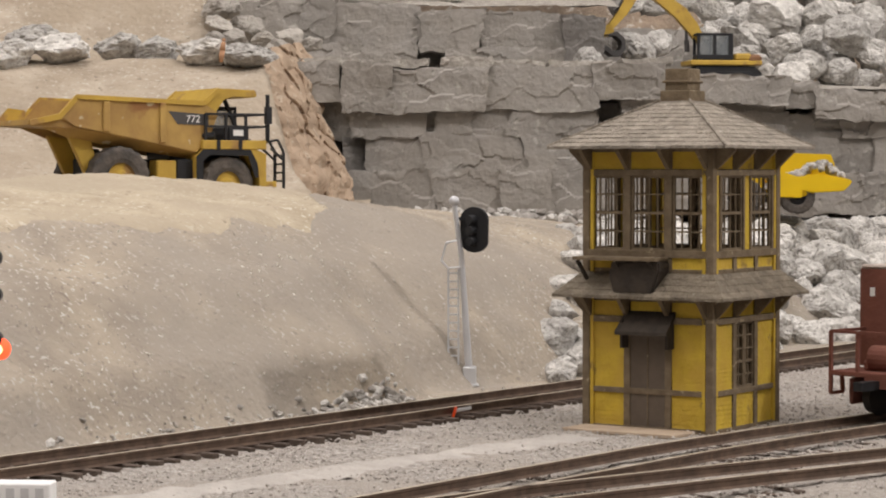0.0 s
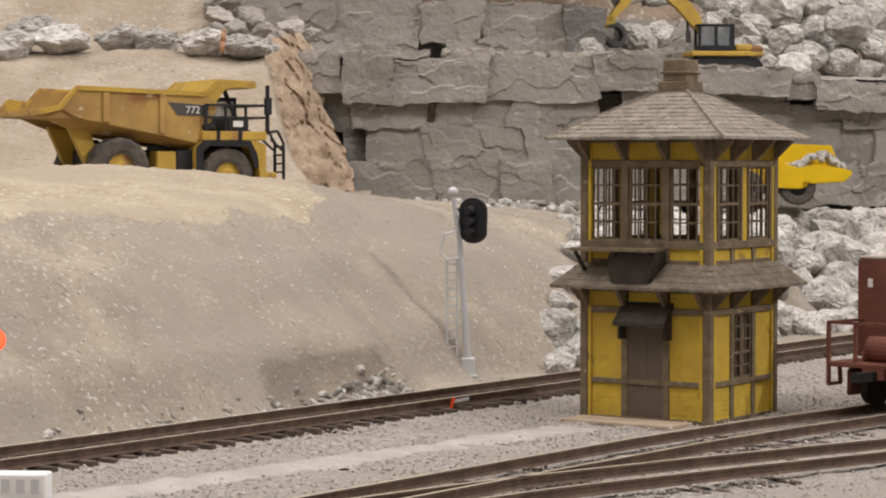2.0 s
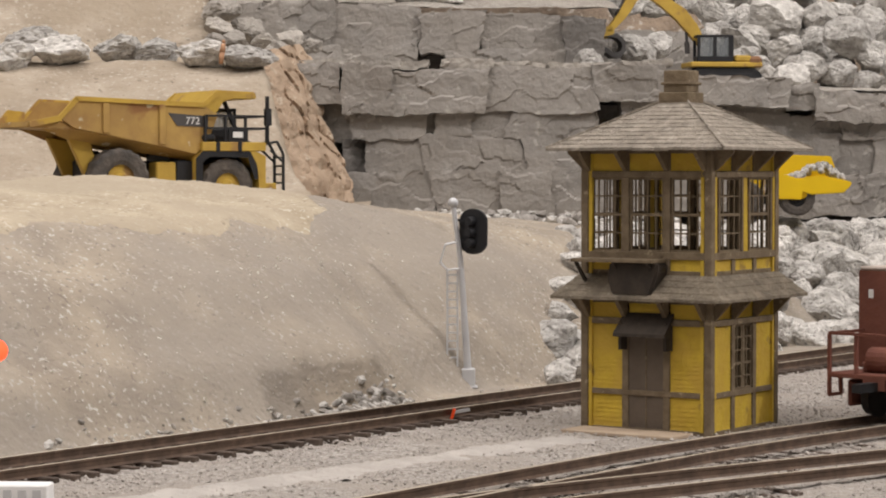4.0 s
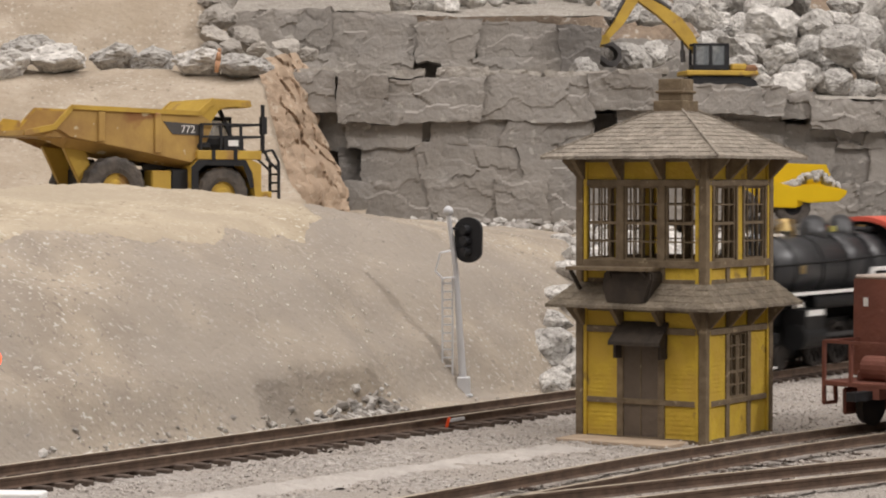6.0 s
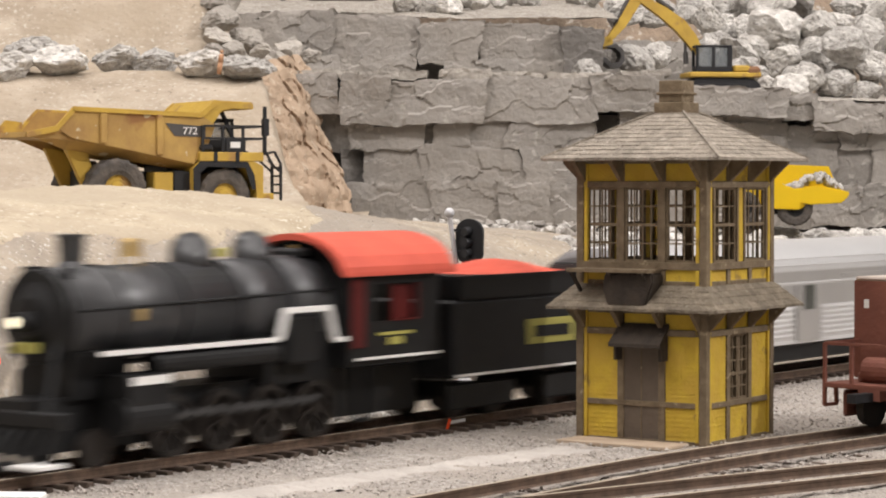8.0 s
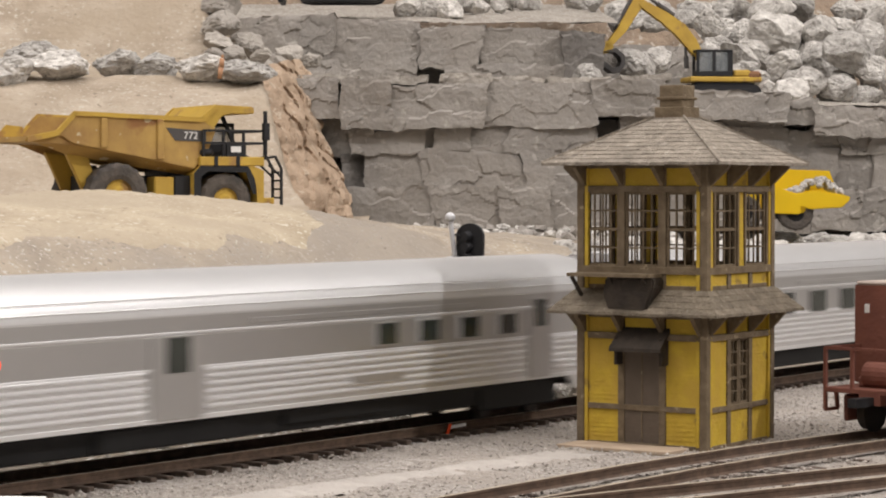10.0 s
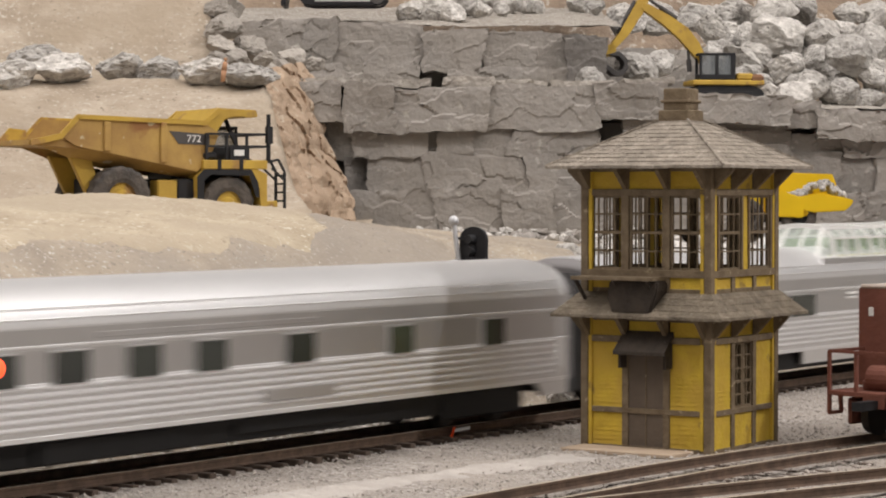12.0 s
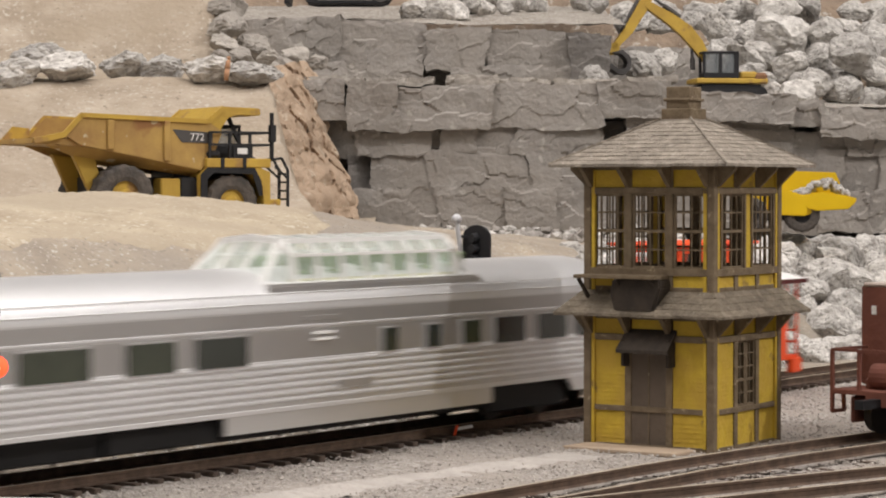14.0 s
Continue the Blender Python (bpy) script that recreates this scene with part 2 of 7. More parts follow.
# ---- tracks ----
def track(name, centre, label, sink=0.0):
    """Two rails with heads, feet and single ties along a polyline."""
    root = empty(name, pose(0, 0, 0), label, "track")
    root["kind"] = "structure"
    pts = [Vector((*p, 0)) for p in centre]
    lens = [0.0]
    for a, b in zip(pts, pts[1:]):
        lens.append(lens[-1] + (b - a).length)

    def at(d):
        for k in range(len(pts) - 1):
            if d <= lens[k + 1] or k == len(pts) - 2:
                f = (d - lens[k]) / (lens[k + 1] - lens[k])
                return pts[k].lerp(pts[k + 1], f), (pts[k + 1] - pts[k]).normalized()
    total = lens[-1]
    for side in (-1, 1):
        bm = bmesh.new()
        section = [(-0.0013, 0.0016, 0), (0.0013, 0.0016, 0), (0.0004, 0.0021, 0), (0.0004, 0.0032, 0), (0.00065, 0.0034, 1), (0.00065, 0.004, 1), (-0.00065, 0.004, 1), (-0.00065, 0.0034, 0), (-0.0004, 0.0032, 0), (-0.0004, 0.0021, 0)]
        rings = []
        steps = max(2, int(total / 0.012))
        for k in range(steps + 1):
            p, d = at(total * k / steps)
            nrm = Vector((-d.y, d.x, 0))
            rings.append([bm.verts.new(p + nrm * (side * 0.0089 + o) + Vector((0, 0, z))) for o, z, _ in section])
        for a, b in zip(rings, rings[1:]):
            for q in range(len(section)):
                f = bm.faces.new((a[q], b[q], b[(q + 1) % len(section)], a[(q + 1) % len(section)]))
                f.material_index = 1 if q in (4, 5) else 0
        bmesh.ops.recalc_face_normals(bm, faces=bm.faces[:])
        part("rail", bm, [RAIL, RAILTOP], root)
    bm = boxes((-0.0011, 0.0011, -0.0148, 0.0148, -0.0004, 0.0016), bevel=0.0002)
    first = part("tie", bm, TIE, root)
    shared = first.data
    count = int(total / 0.0068)
    rng = random.Random(5)
    rest = bmesh.new()
    for k in range(count):
        p, d = at(total * (k + 0.5) / count)
        if not (0.3 < p.y < 1.25):
            turn = Matrix.Translation(p) @ pose(0, 0, 0, 0, 0, math.degrees(math.atan2(d.y, d.x)))
            box(rest, -0.0011, 0.0011, -0.0148, 0.0148, -0.0004, 0.0016, turn)
            continue
        ob = first if first is not None else new("tie", shared)
        first = None
        ob.parent = root
        ob.matrix_basis = Matrix.Translation(p + Vector((0, 0, rng.uniform(-0.0002, 0.0002) - sink))) @ pose(0, 0, 0, 0, 0, math.degrees(math.atan2(d.y, d.x)) + rng.uniform(-2, 2))
    part("far_ties", rest, TIE, root)["kind"] = "stuff"
    return root


a, b = on_line(-1.6, 0), on_line(2.5, 0)
track("railway_track", [(a.x, a.y), (b.x, b.y)], "straight main line with rusty rails on dark ties")
track("railway_track", [(-0.13, 0.31), (-0.02, 0.462), (0.018, 0.514), (0.0566, 0.566), (0.085, 0.600), (0.118, 0.635), (0.16, 0.676), (0.4, 0.90)], "siding with rusty rails curving past the tower", 0.0014)
track("railway_track", [(-0.105, 0.352), (-0.03, 0.440), (0.02, 0.489), (0.060, 0.521), (0.102, 0.5525), (0.16, 0.594), (0.4, 0.765)], "second siding with worn shiny rail heads", 0.0014)


# ---- the hall round the layout ----
PLASTER = mat("pale_wall_paint", (0.80, 0.79, 0.77), (0.77, 0.76, 0.74), 3, 0.9)
CARPET = mat("brown_carpet", (0.16, 0.13, 0.11), (0.12, 0.10, 0.085), 80, 0.95)
FIXTURE = mat("white_lamp_housing", (0.8, 0.8, 0.8), (0.76, 0.76, 0.76), 20, 0.5)


def build_hall():
    x0, x1, y0, y1, z0, z1 = -3.0, 3.2, -2.4, 3.7, -1.1, 1.55
    for name, r, m in (
        ("floor", (x0, x1, y0, y1, z0 - 0.05, z0), CARPET),
        ("ceiling", (x0, x1, y0, y1, z1, z1 + 0.05), PLASTER),
        ("wall_west", (x0 - 0.1, x0, y0, y1, z0, z1), PLASTER),
        ("wall_east", (x1, x1 + 0.1, y0, y1, z0, z1), PLASTER),
        ("wall_south", (x0, x1, y0 - 0.1, y0, z0, z1), PLASTER),
        ("wall_north", (x0, x1, y1, y1 + 0.1, z0, z1), PLASTER),
    ):
        tagged(link(name, boxes(r), m), "plain pale painted " + name.split("_")[0] + " of the hall" if m is PLASTER else "brown carpet floor of the hall", name.split("_")[0], kind="structure")
    tubes = [(-0.75, 0.15), (0.55, 0.15), (-0.75, 1.05), (0.55, 1.05), (-0.75, -0.9), (0.55, -0.9), (1.95, -0.9), (1.95, 1.05)]
    for k, (x, y) in enumerate(tubes):
        root = empty("ceiling_light", pose(x, y, z1 - 0.03), "white ceiling light fitting with bright tubes", "ceiling light", "ceiling lights of the hall")
        part("housing", boxes((-0.62, 0.62, -0.16, 0.16, 0.005, 0.03)), FIXTURE, root)
        lamp = bpy.data.lights.new("tubes", "AREA")
        lamp.shape, lamp.size, lamp.size_y = "RECTANGLE", 1.2, 0.28
        lamp.energy, lamp.color = LAMP_WATTS[k], (1.0, 0.945, 0.92)
        ob = new("tubes", lamp)
        ob.parent = root
    # one small spotlight to the right of the layout throws the sharp shadow of the tower on the train
    eye = Vector((1.78, 0.05, 1.472))
    aim = look(eye, Vector((0.10, 0.75, 0.03)))
    root = empty("ceiling_spotlight", aim, "small white ceiling spotlight aimed at the layout", "spotlight")
    bm = bmesh.new()
    tube(bm, (0, 0, 0.012), (0, 0, 0.11), 0.045, 0.038, 24, caps=False)
    tube(bm, (0, 0, 0.105), (0, 0, 0.11), 0.039, 0.039, 24)
    part("housing", bm, FIXTURE, root)
    lamp = bpy.data.lights.new("spot_bulb", "SPOT")
    lamp.energy, lamp.color, lamp.shadow_soft_size = SPOT_WATTS, (1.0, 0.955, 0.93), 0.04
    lamp.spot_size, lamp.spot_blend = radians(75), 0.6
    new("spot_bulb", lamp).parent = root


def benchwork():
    """The timber frame that carries the layout."""
    PLY = mat("plywood_frame", (0.46, 0.34, 0.21), (0.38, 0.27, 0.16), 20, 0.7)
    p = on_line(0, 0)
    root = empty("layout_benchwork", pose(p.x, p.y, 0, 0, 0, HEADING), "plywood benchwork carrying the model railway", "table")
    part("top_frame", boxes((-2.2, 2.4, -1.3, 0.775, -0.11, -0.012)), PLY, root)
    for x in (-2.1, 0.1, 2.3):
        for y in (-1.2, 0.68):
            part("leg", boxes((x - 0.04, x + 0.04, y - 0.04, y + 0.04, -1.1, -0.11)), PLY, root)


benchwork()
LAMP_WATTS = [13.9, 6.5, 12, 6.5, 8.5, 3.6, 7.5, 8.0]
SPOT_WATTS = 82
build_hall()


# ---- the quarry ----
def warp(x, z):
    """Joints run unevenly: the same shift for all the blocks, so that they still fit."""
    return (x + 0.0030 * fbm((x * 0.5, 1.3, z), 40, 2) + 0.0013 * fbm((x, 5.1, z), 190, 3),
            z + 0.0026 * fbm((x, 7.7, z * 0.4), 20, 2) + 0.0011 * fbm((x, 2.2, z * 0.4), 130, 4))


def facet(x, z, seed):
    """Flat chips of split stone: every cell has a depth and a slope of its own."""
    w = Vector((x * 46 + 0.35 * fbm((x, z, seed), 60, 2), z * 85 + 0.35 * fbm((z, x, seed), 60, 2), seed * 3.7))
    c = noise.voronoi(w)[1][0]
    h = noise.cell_vector(c * 37.0)
    d = w - c
    return 0.0015 * h.x + 0.0010 * (h.y - 0.5) * d.x + 0.0014 * (h.z - 0.6) * d.y


def slab(x0, x1, z0, z1, y, deep, parent, seed, material=ROCK, lean=0.0, ragged=0.0, turn=0.0):
    """One split block of the face: flat broken facets with sharp edges, and its thickness behind."""
    rng = random.Random(seed)
    x0, x1 = x0 - rng.uniform(0, 0.0014), x1 + rng.uniform(0, 0.0014)
    z0, z1 = z0 - rng.uniform(0.0002, 0.0024), z1 + rng.uniform(0.0, 0.0016)
    skew0, skew1 = rng.uniform(-0.20, 0.20), rng.uniform(-0.20, 0.20)
    nx, nz = max(4, int((x1 - x0) / 0.0010)), max(4, int((z1 - z0) / 0.0010))
    push = rng.choice((-0.0014, -0.0008, -0.0003, 0, 0.0003, 0.0008))
    tx, tz = rng.uniform(-0.05, 0.05) + turn, rng.uniform(-0.10, 0.05)
    bm = bmesh.new()
    rows = []
    for j in range(nz + 1):
        row = []
        for i in range(nx + 1):
            u, v = i / nx, j / nz
            x, z = x0 + (x1 - x0) * u, z0 + (z1 - z0) * v
            z += ragged * (1 - v) * max(0.0, fbm((x, seed * 0.2, 0), 45, 3) + 0.15)
            x += (z - (z0 + z1) / 2) * (skew0 * (1 - u) + skew1 * u)
            wx, wz = warp(x, z)
            dy = push + tx * (x - (x0 + x1) / 2) - tz * (z - z0) + lean * (z - z0) + facet(x, z, seed % 7)
            dy += 0.0004 * fbm((x, seed * 0.37, z), 60, 3) + 0.00025 * fbm((x, seed * 0.37, z), 260, 3)
            dy += 0.00016 * fbm((x * 0.12, seed % 5, z), 230, 3)
            edge = min(i, nx - i, j, nz - j)
            if edge < 2:
                dy += (0.0012 if edge == 0 else 0.0005) * max(0.0, fbm((x, seed, z), 150, 2) - 0.15)
            row.append(bm.verts.new((wx, y + dy, wz)))
        rows.append(row)
    for j in range(nz):
        for i in range(nx):
            bm.faces.new((rows[j][i], rows[j][i + 1], rows[j + 1][i + 1], rows[j + 1][i]))
    ring = rows[0][:] + [r[-1] for r in rows[1:]] + rows[-1][-2::-1] + [r[0] for r in rows[-2:0:-1]]
    back = [bm.verts.new((v.co.x, y + deep, v.co.z)) for v in ring]
    for k in range(len(ring)):
        q = (k + 1) % len(ring)
        bm.faces.new((ring[q], ring[k], back[k], back[q]))
    return part("slab", bm, material, parent)


def course(parent, y, deep, z0, z1, joints, seed, lean=0.0, drop=(), ragged=0.0):
    for k, (a, b) in enumerate(zip(joints, joints[1:])):
        if k not in drop:
            slab(a, b, z0, z1, y, deep, parent, seed + k, lean=lean, ragged=ragged)


def quarry():
    root = empty("quarry_wall", pose(0, 0, 0), "stepped grey stone quarry face of split slabs", "rock wall")
    root["kind"] = "structure"
    # lower bench: foot, two middle courses of slabs, the tall top course that overhangs them
    course(root, 1.207, 0.10, 0.0510, 0.0710, [-0.0640, -0.0440, -0.0020, 0.0310, 0.0560, 0.0930, 0.1330, 0.1720, 0.1900, 0.2150, 0.2340, 0.2560, 0.2850], 10)
    course(root, 1.220, 0.10, 0.0712, 0.0900, [-0.0372, -0.0090, 0.0446, 0.0800, 0.1200, 0.1560, 0.1780, 0.2020, 0.2240, 0.2460, 0.2860], 30)
    slab(-0.0500, -0.0376, 0.0712, 0.0890, 1.224, 0.09, root, 29, material=ROCK_DARK, turn=0.5)
    slab(-0.0600, -0.0462, 0.0900, 0.1060, 1.226, 0.09, root, 27, turn=-0.2)
    slab(-0.0480, -0.0330, 0.1000, 0.1040, 1.219, 0.09, root, 26)
    course(root, 1.221, 0.10, 0.0902, 0.1008, [-0.0455, -0.0070, -0.0010, 0.0180, 0.0372, 0.0800, 0.0950, 0.1280, 0.1590, 0.1800, 0.2060, 0.2300, 0.2870], 50, drop=(1, 5))
    slab(-0.0070, -0.0010, 0.0930, 0.1006, 1.225, 0.09, root, 48, turn=0.3)
    course(root, 1.214, 0.13, 0.1066, 0.1262, [-0.0760, -0.0505], 70, ragged=0.002)
    course(root, 1.213, 0.13, 0.1034, 0.1262, [-0.0492, -0.0238], 72, ragged=0.002)
    course(root, 1.216, 0.13, 0.1011, 0.1236, [-0.0236, 0.0228], 74, ragged=0.0014)
    slab(0.0232, 0.0800, 0.1018, 0.1246, 1.219, 0.13, root, 79, ragged=0.0022)
    slab(0.0803, 0.1150, 0.1085, 0.1246, 1.217, 0.13, root, 80)
    slab(0.0940, 0.1150, 0.1010, 0.1083, 1.222, 0.12, root, 81)
    slab(0.1154, 0.1380, 0.1012, 0.1186, 1.222, 0.12, root, 82)
    slab(0.1260, 0.1765, 0.1052, 0.1190, 1.206, 0.13, root, 83)
    slab(0.1384, 0.1760, 0.1010, 0.1050, 1.222, 0.12, root, 84)
    slab(0.1768, 0.1920, 0.1038, 0.1152, 1.214, 0.12, root, 85)
    slab(0.1924, 0.2300, 0.0998, 0.1124, 1.212, 0.12, root, 86)
    slab(0.2304, 0.2900, 0.0990, 0.1130, 1.218, 0.12, root, 87)
    # dark boxes behind the slabs, put in for the shade deep in the joints
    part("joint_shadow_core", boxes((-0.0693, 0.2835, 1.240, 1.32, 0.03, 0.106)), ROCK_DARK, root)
    # thin ledge stones that cap the lower bench
    rng = random.Random(77)
    x = -0.0720
    while x < 0.115:
        w = rng.uniform(0.012, 0.034)
        slab(x, min(x + w, 0.118), 0.1252, 0.1252 + rng.uniform(0.0012, 0.0030), 1.222 + rng.uniform(-0.004, 0.010), 0.05, root, rng.randrange(200, 400), material=LEDGE_STONE)
        x += w * rng.uniform(0.9, 1.5)
    # upper bench
    course(root, 1.366, 0.12, 0.1330, 0.1424, [-0.0760, -0.0560, -0.0120], 100)
    course(root, 1.362, 0.12, 0.1326, 0.1402, [0.0060, 0.0430, 0.0760, 0.0925], 104)
    course(root, 1.366, 0.14, 0.1440, 0.1690, [-0.1230, -0.1010, -0.0800, -0.0610], 120, ragged=0.002)
    course(root, 1.368, 0.14, 0.1430, 0.1660, [-0.0606, -0.0128], 125, ragged=0.002)
    course(root, 1.364, 0.14, 0.1404, 0.1630, [-0.0124, 0.0235], 127, ragged=0.002)
    course(root, 1.366, 0.14, 0.1404, 0.1612, [0.0238, 0.0718], 128, ragged=0.002)
    slab(0.0722, 0.0940, 0.1345, 0.1590, 1.358, 0.14, root, 133, material=ROCK_DARK, turn=0.2)
    course(root, 1.53, 0.10, 0.1363, 0.1618, [0.0787, 0.1078, 0.1443, 0.1880, 0.2244], 140, lean=0.2)
    # the same dark fill for joint shade behind the upper slabs
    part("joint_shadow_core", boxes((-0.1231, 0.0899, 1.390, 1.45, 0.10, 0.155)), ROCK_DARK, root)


LEDGE_STONE = mat("pale_ledge_stone", (0.43, 0.395, 0.35), (0.30, 0.275, 0.245), 60, rough=0.92, bump=0.5, bump_scale=420, island=0.15)
quarry()


def sheet(name, label, material, x0, x1, nx, ny, rule, category="ground"):
    """A height sheet: rule(u, v) gives the point."""
    bm = bmesh.new()
    g = [[bm.verts.new(rule(x0 + (x1 - x0) * i / nx, j / ny)) for i in range(nx + 1)] for j in range(ny + 1)]
    for j in range(ny):
        for i in range(nx):
            bm.faces.new((g[j][i], g[j][i + 1], g[j + 1][i + 1], g[j + 1][i]))
    return tagged(link(name, bm, material, smooth=True), label, category, kind="structure")


LEDGE_Z = 0.1215


def ledge_rule(x, v):
    y = 1.255 + 0.45 * v
    k = max(0.0, min(1.0, (x - 0.10) / 0.03))
    k2 = max(0.0, min(1.0, (x - 0.185) / 0.02))
    z = (0.1225 + 0.004 * v) * (1 - k) + (0.1165 - 0.003 * k2 + 0.050 * (y - 1.255)) * k
    return (x, y, z + 0.0012 * fbm((x, y, 1), 40) + 0.0006 * fbm((x, y, 4), 200))


GREYDUST = mat("grey_stone_dust", (0.42, 0.385, 0.34), (0.30, 0.27, 0.235), 60, 0.95, bump=0.8, bump_scale=500, spots=(0.56, 0.53, 0.48), spot_scale=420, spot_cut=0.58)
sheet("quarry_ledge", "dusty grey ledge on the lower quarry bench", GREYDUST, -0.11, 0.33, 120, 60, ledge_rule)


def top_rule(x, v):
    y = 1.385 + 0.25 * v
    return (x, y, 0.1665 + 0.03 * v + 0.0015 * fbm((x, y, 2), 40) + 0.0007 * fbm((x, y, 8), 200))


sheet("upper_ledge", "dusty grey ledge on the upper quarry bench", GREYDUST, -0.14, 0.105, 80, 40, top_rule)

DIRT_STEPS = [(0.0, 0.058), (0.08, 0.0610), (0.13, 0.068), (0.36, 0.1175), (0.42, 0.1250), (0.60, 0.1275), (0.72, 0.135), (0.95, 0.205), (1.0, 0.21)]


def dirt_slope_rule(x, v):
    y = 1.02 + 0.36 * v
    right = -0.052 - 0.030 * max(0.0, min(1.0, (v - 0.08) / 0.34)) ** 0.8 + 0.006 * fbm((0, v, 2), 6)
    if v > 0.62:
        right = -0.122
    z = lerp_table(v, DIRT_STEPS)
    fade = max(0.0, min(1.0, (x - right + 0.006) / 0.016))
    low = 0.030 + 0.05 * v if v < 0.62 else 0.12
    z = z * (1 - fade) + min(z, low) * fade
    return (x, y, z + 0.002 * fbm((x, y, 9), 24) + 0.0006 * fbm((x, y, 3), 150))


sheet("upper_dirt_slope", "tan dirt slope rising to the upper haul road", DIRT_FAR, -0.46, -0.035, 150, 130, dirt_slope_rule)


def pink_outcrop():
    bm = bmesh.new()
    nu, nv = 70, 60
    left = [(0.0, (-0.0760, 1.085, 0.0530)), (0.5, (-0.0793, 1.125, 0.0928)), (1.0, (-0.0909, 1.185, 0.1309))]
    right = [(0.0, (-0.0392, 1.16, 0.0518)), (0.4, (-0.0526, 1.2, 0.0857)), (0.7, (-0.0624, 1.225, 0.1094)), (1.0, (-0.0732, 1.25, 0.1379))]

    def along(table, u):
        for (a, p), (b, q) in zip(table, table[1:]):
            if u <= b:
                return Vector(p).lerp(Vector(q), (u - a) / (b - a))
        return Vector(table[-1][1])
    g = []
    for j in range(nu + 1):
        row = []
        a, b = along(left, j / nu), along(right, j / nu)
        for i in range(nv + 1):
            v = i / nv
            p = a.lerp(b, v)
            p.x += (0.0035 * fbm((j / nu, 3.3, 0), 5, 5)) * (0.3 + v) - 0.003 * (1 - v) * abs(fbm((j / nu, 8.8, 0), 7, 3))
            p.y -= 0.013 * math.sin(math.pi * min(1, v * 1.2)) * (1 - 0.5 * j / nu)
            k = 0.0036 * fbm(p, 48, 5)
            hit = noise.voronoi(p * 75)
            k += 0.0040 * (hit[0][1] - hit[0][0] - 0.3) * (0.3 + v) + 0.0060 * (noise.cell_vector(hit[1][0] * 31.0).x - 0.5) * (0.25 + v)
            p += Vector((0.3, -1.0, 0.2)) * k
            row.append(bm.verts.new(p))
        g.append(row)
    for j in range(nu):
        for i in range(nv):
            bm.faces.new((g[j][i], g[j][i + 1], g[j + 1][i + 1], g[j + 1][i]))
    tagged(link("sandstone_outcrop", bm, PINK), "crumbling pinkish sandstone end of the dirt slope", "rock", kind="structure")


pink_outcrop()


# ---- boulders ----
def boulder_mesh(seed, rough=0.5, size=0.01, material=BOULDER, boxy=False):
    rng = random.Random(seed)
    bm = bmesh.new()
    bmesh.ops.create_icosphere(bm, subdivisions=4, radius=1)
    cuts = [Vector((rng.gauss(0, 1), rng.gauss(0, 1), rng.gauss(0, 1))).normalized() for _ in range(16)]
    deep = [rng.uniform(0.55, 0.86) for _ in cuts]
    for v in bm.verts:
        p = v.co.copy()
        if boxy:
            p = p / (abs(p.x) ** 5 + abs(p.y) ** 5 + abs(p.z) ** 5) ** 0.2 * 0.82
        for c, d in zip(cuts, deep):
            over = p.dot(c) - d
            if over > 0:
                p -= c * over * 0.97
        p *= 1.25 + rough * 0.22 * fbm(p + Vector((seed, 0, 0)), 1.6, 4) + rough * 0.15 * fbm(p + Vector((0, seed, 0)), 5, 3) + rough * 0.10 * fbm(p + Vector((0, 0, seed)), 11, 3)
        v.co = p * size
    me = bpy.data.meshes.new("boulder")
    bm.to_mesh(me)
    bm.free()
    me.materials.append(material)
    return me


BOULDERS = [boulder_mesh(s, size=0.01) for s in range(7)]
FLAT_ROCKS = [boulder_mesh(40 + s, size=0.01, rough=0.8, boxy=True) for s in range(5)]
LEDGE_ROCKS = [boulder_mesh(80 + s, size=0.01, rough=0.8, material=LEDGE_STONE, boxy=True) for s in range(3)]
GREY_STONES = [boulder_mesh(60 + s, size=0.01, material=ROCK) for s in range(3)]


def boulder(x, y, z, r, rng, pool=None, flat=0.8, label="rough white and grey speckled boulder", group="loose quarry boulders", wide=1.0):
    ob = new("boulder", rng.choice(pool or BOULDERS))
    tip, turn = (25, 180) if wide == 1 else (8, 15)
    ob.matrix_basis = pose(x, y, z, rng.uniform(-tip, tip), rng.uniform(-tip, tip), rng.uniform(-turn, turn))
    ob.scale = (r / 0.01 * wide, r / 0.01, r / 0.01 * flat)
    return tagged(ob, label, "boulder", group)


def bank_point(s, n):
    return on_line(s, n, bank_z(s, n))


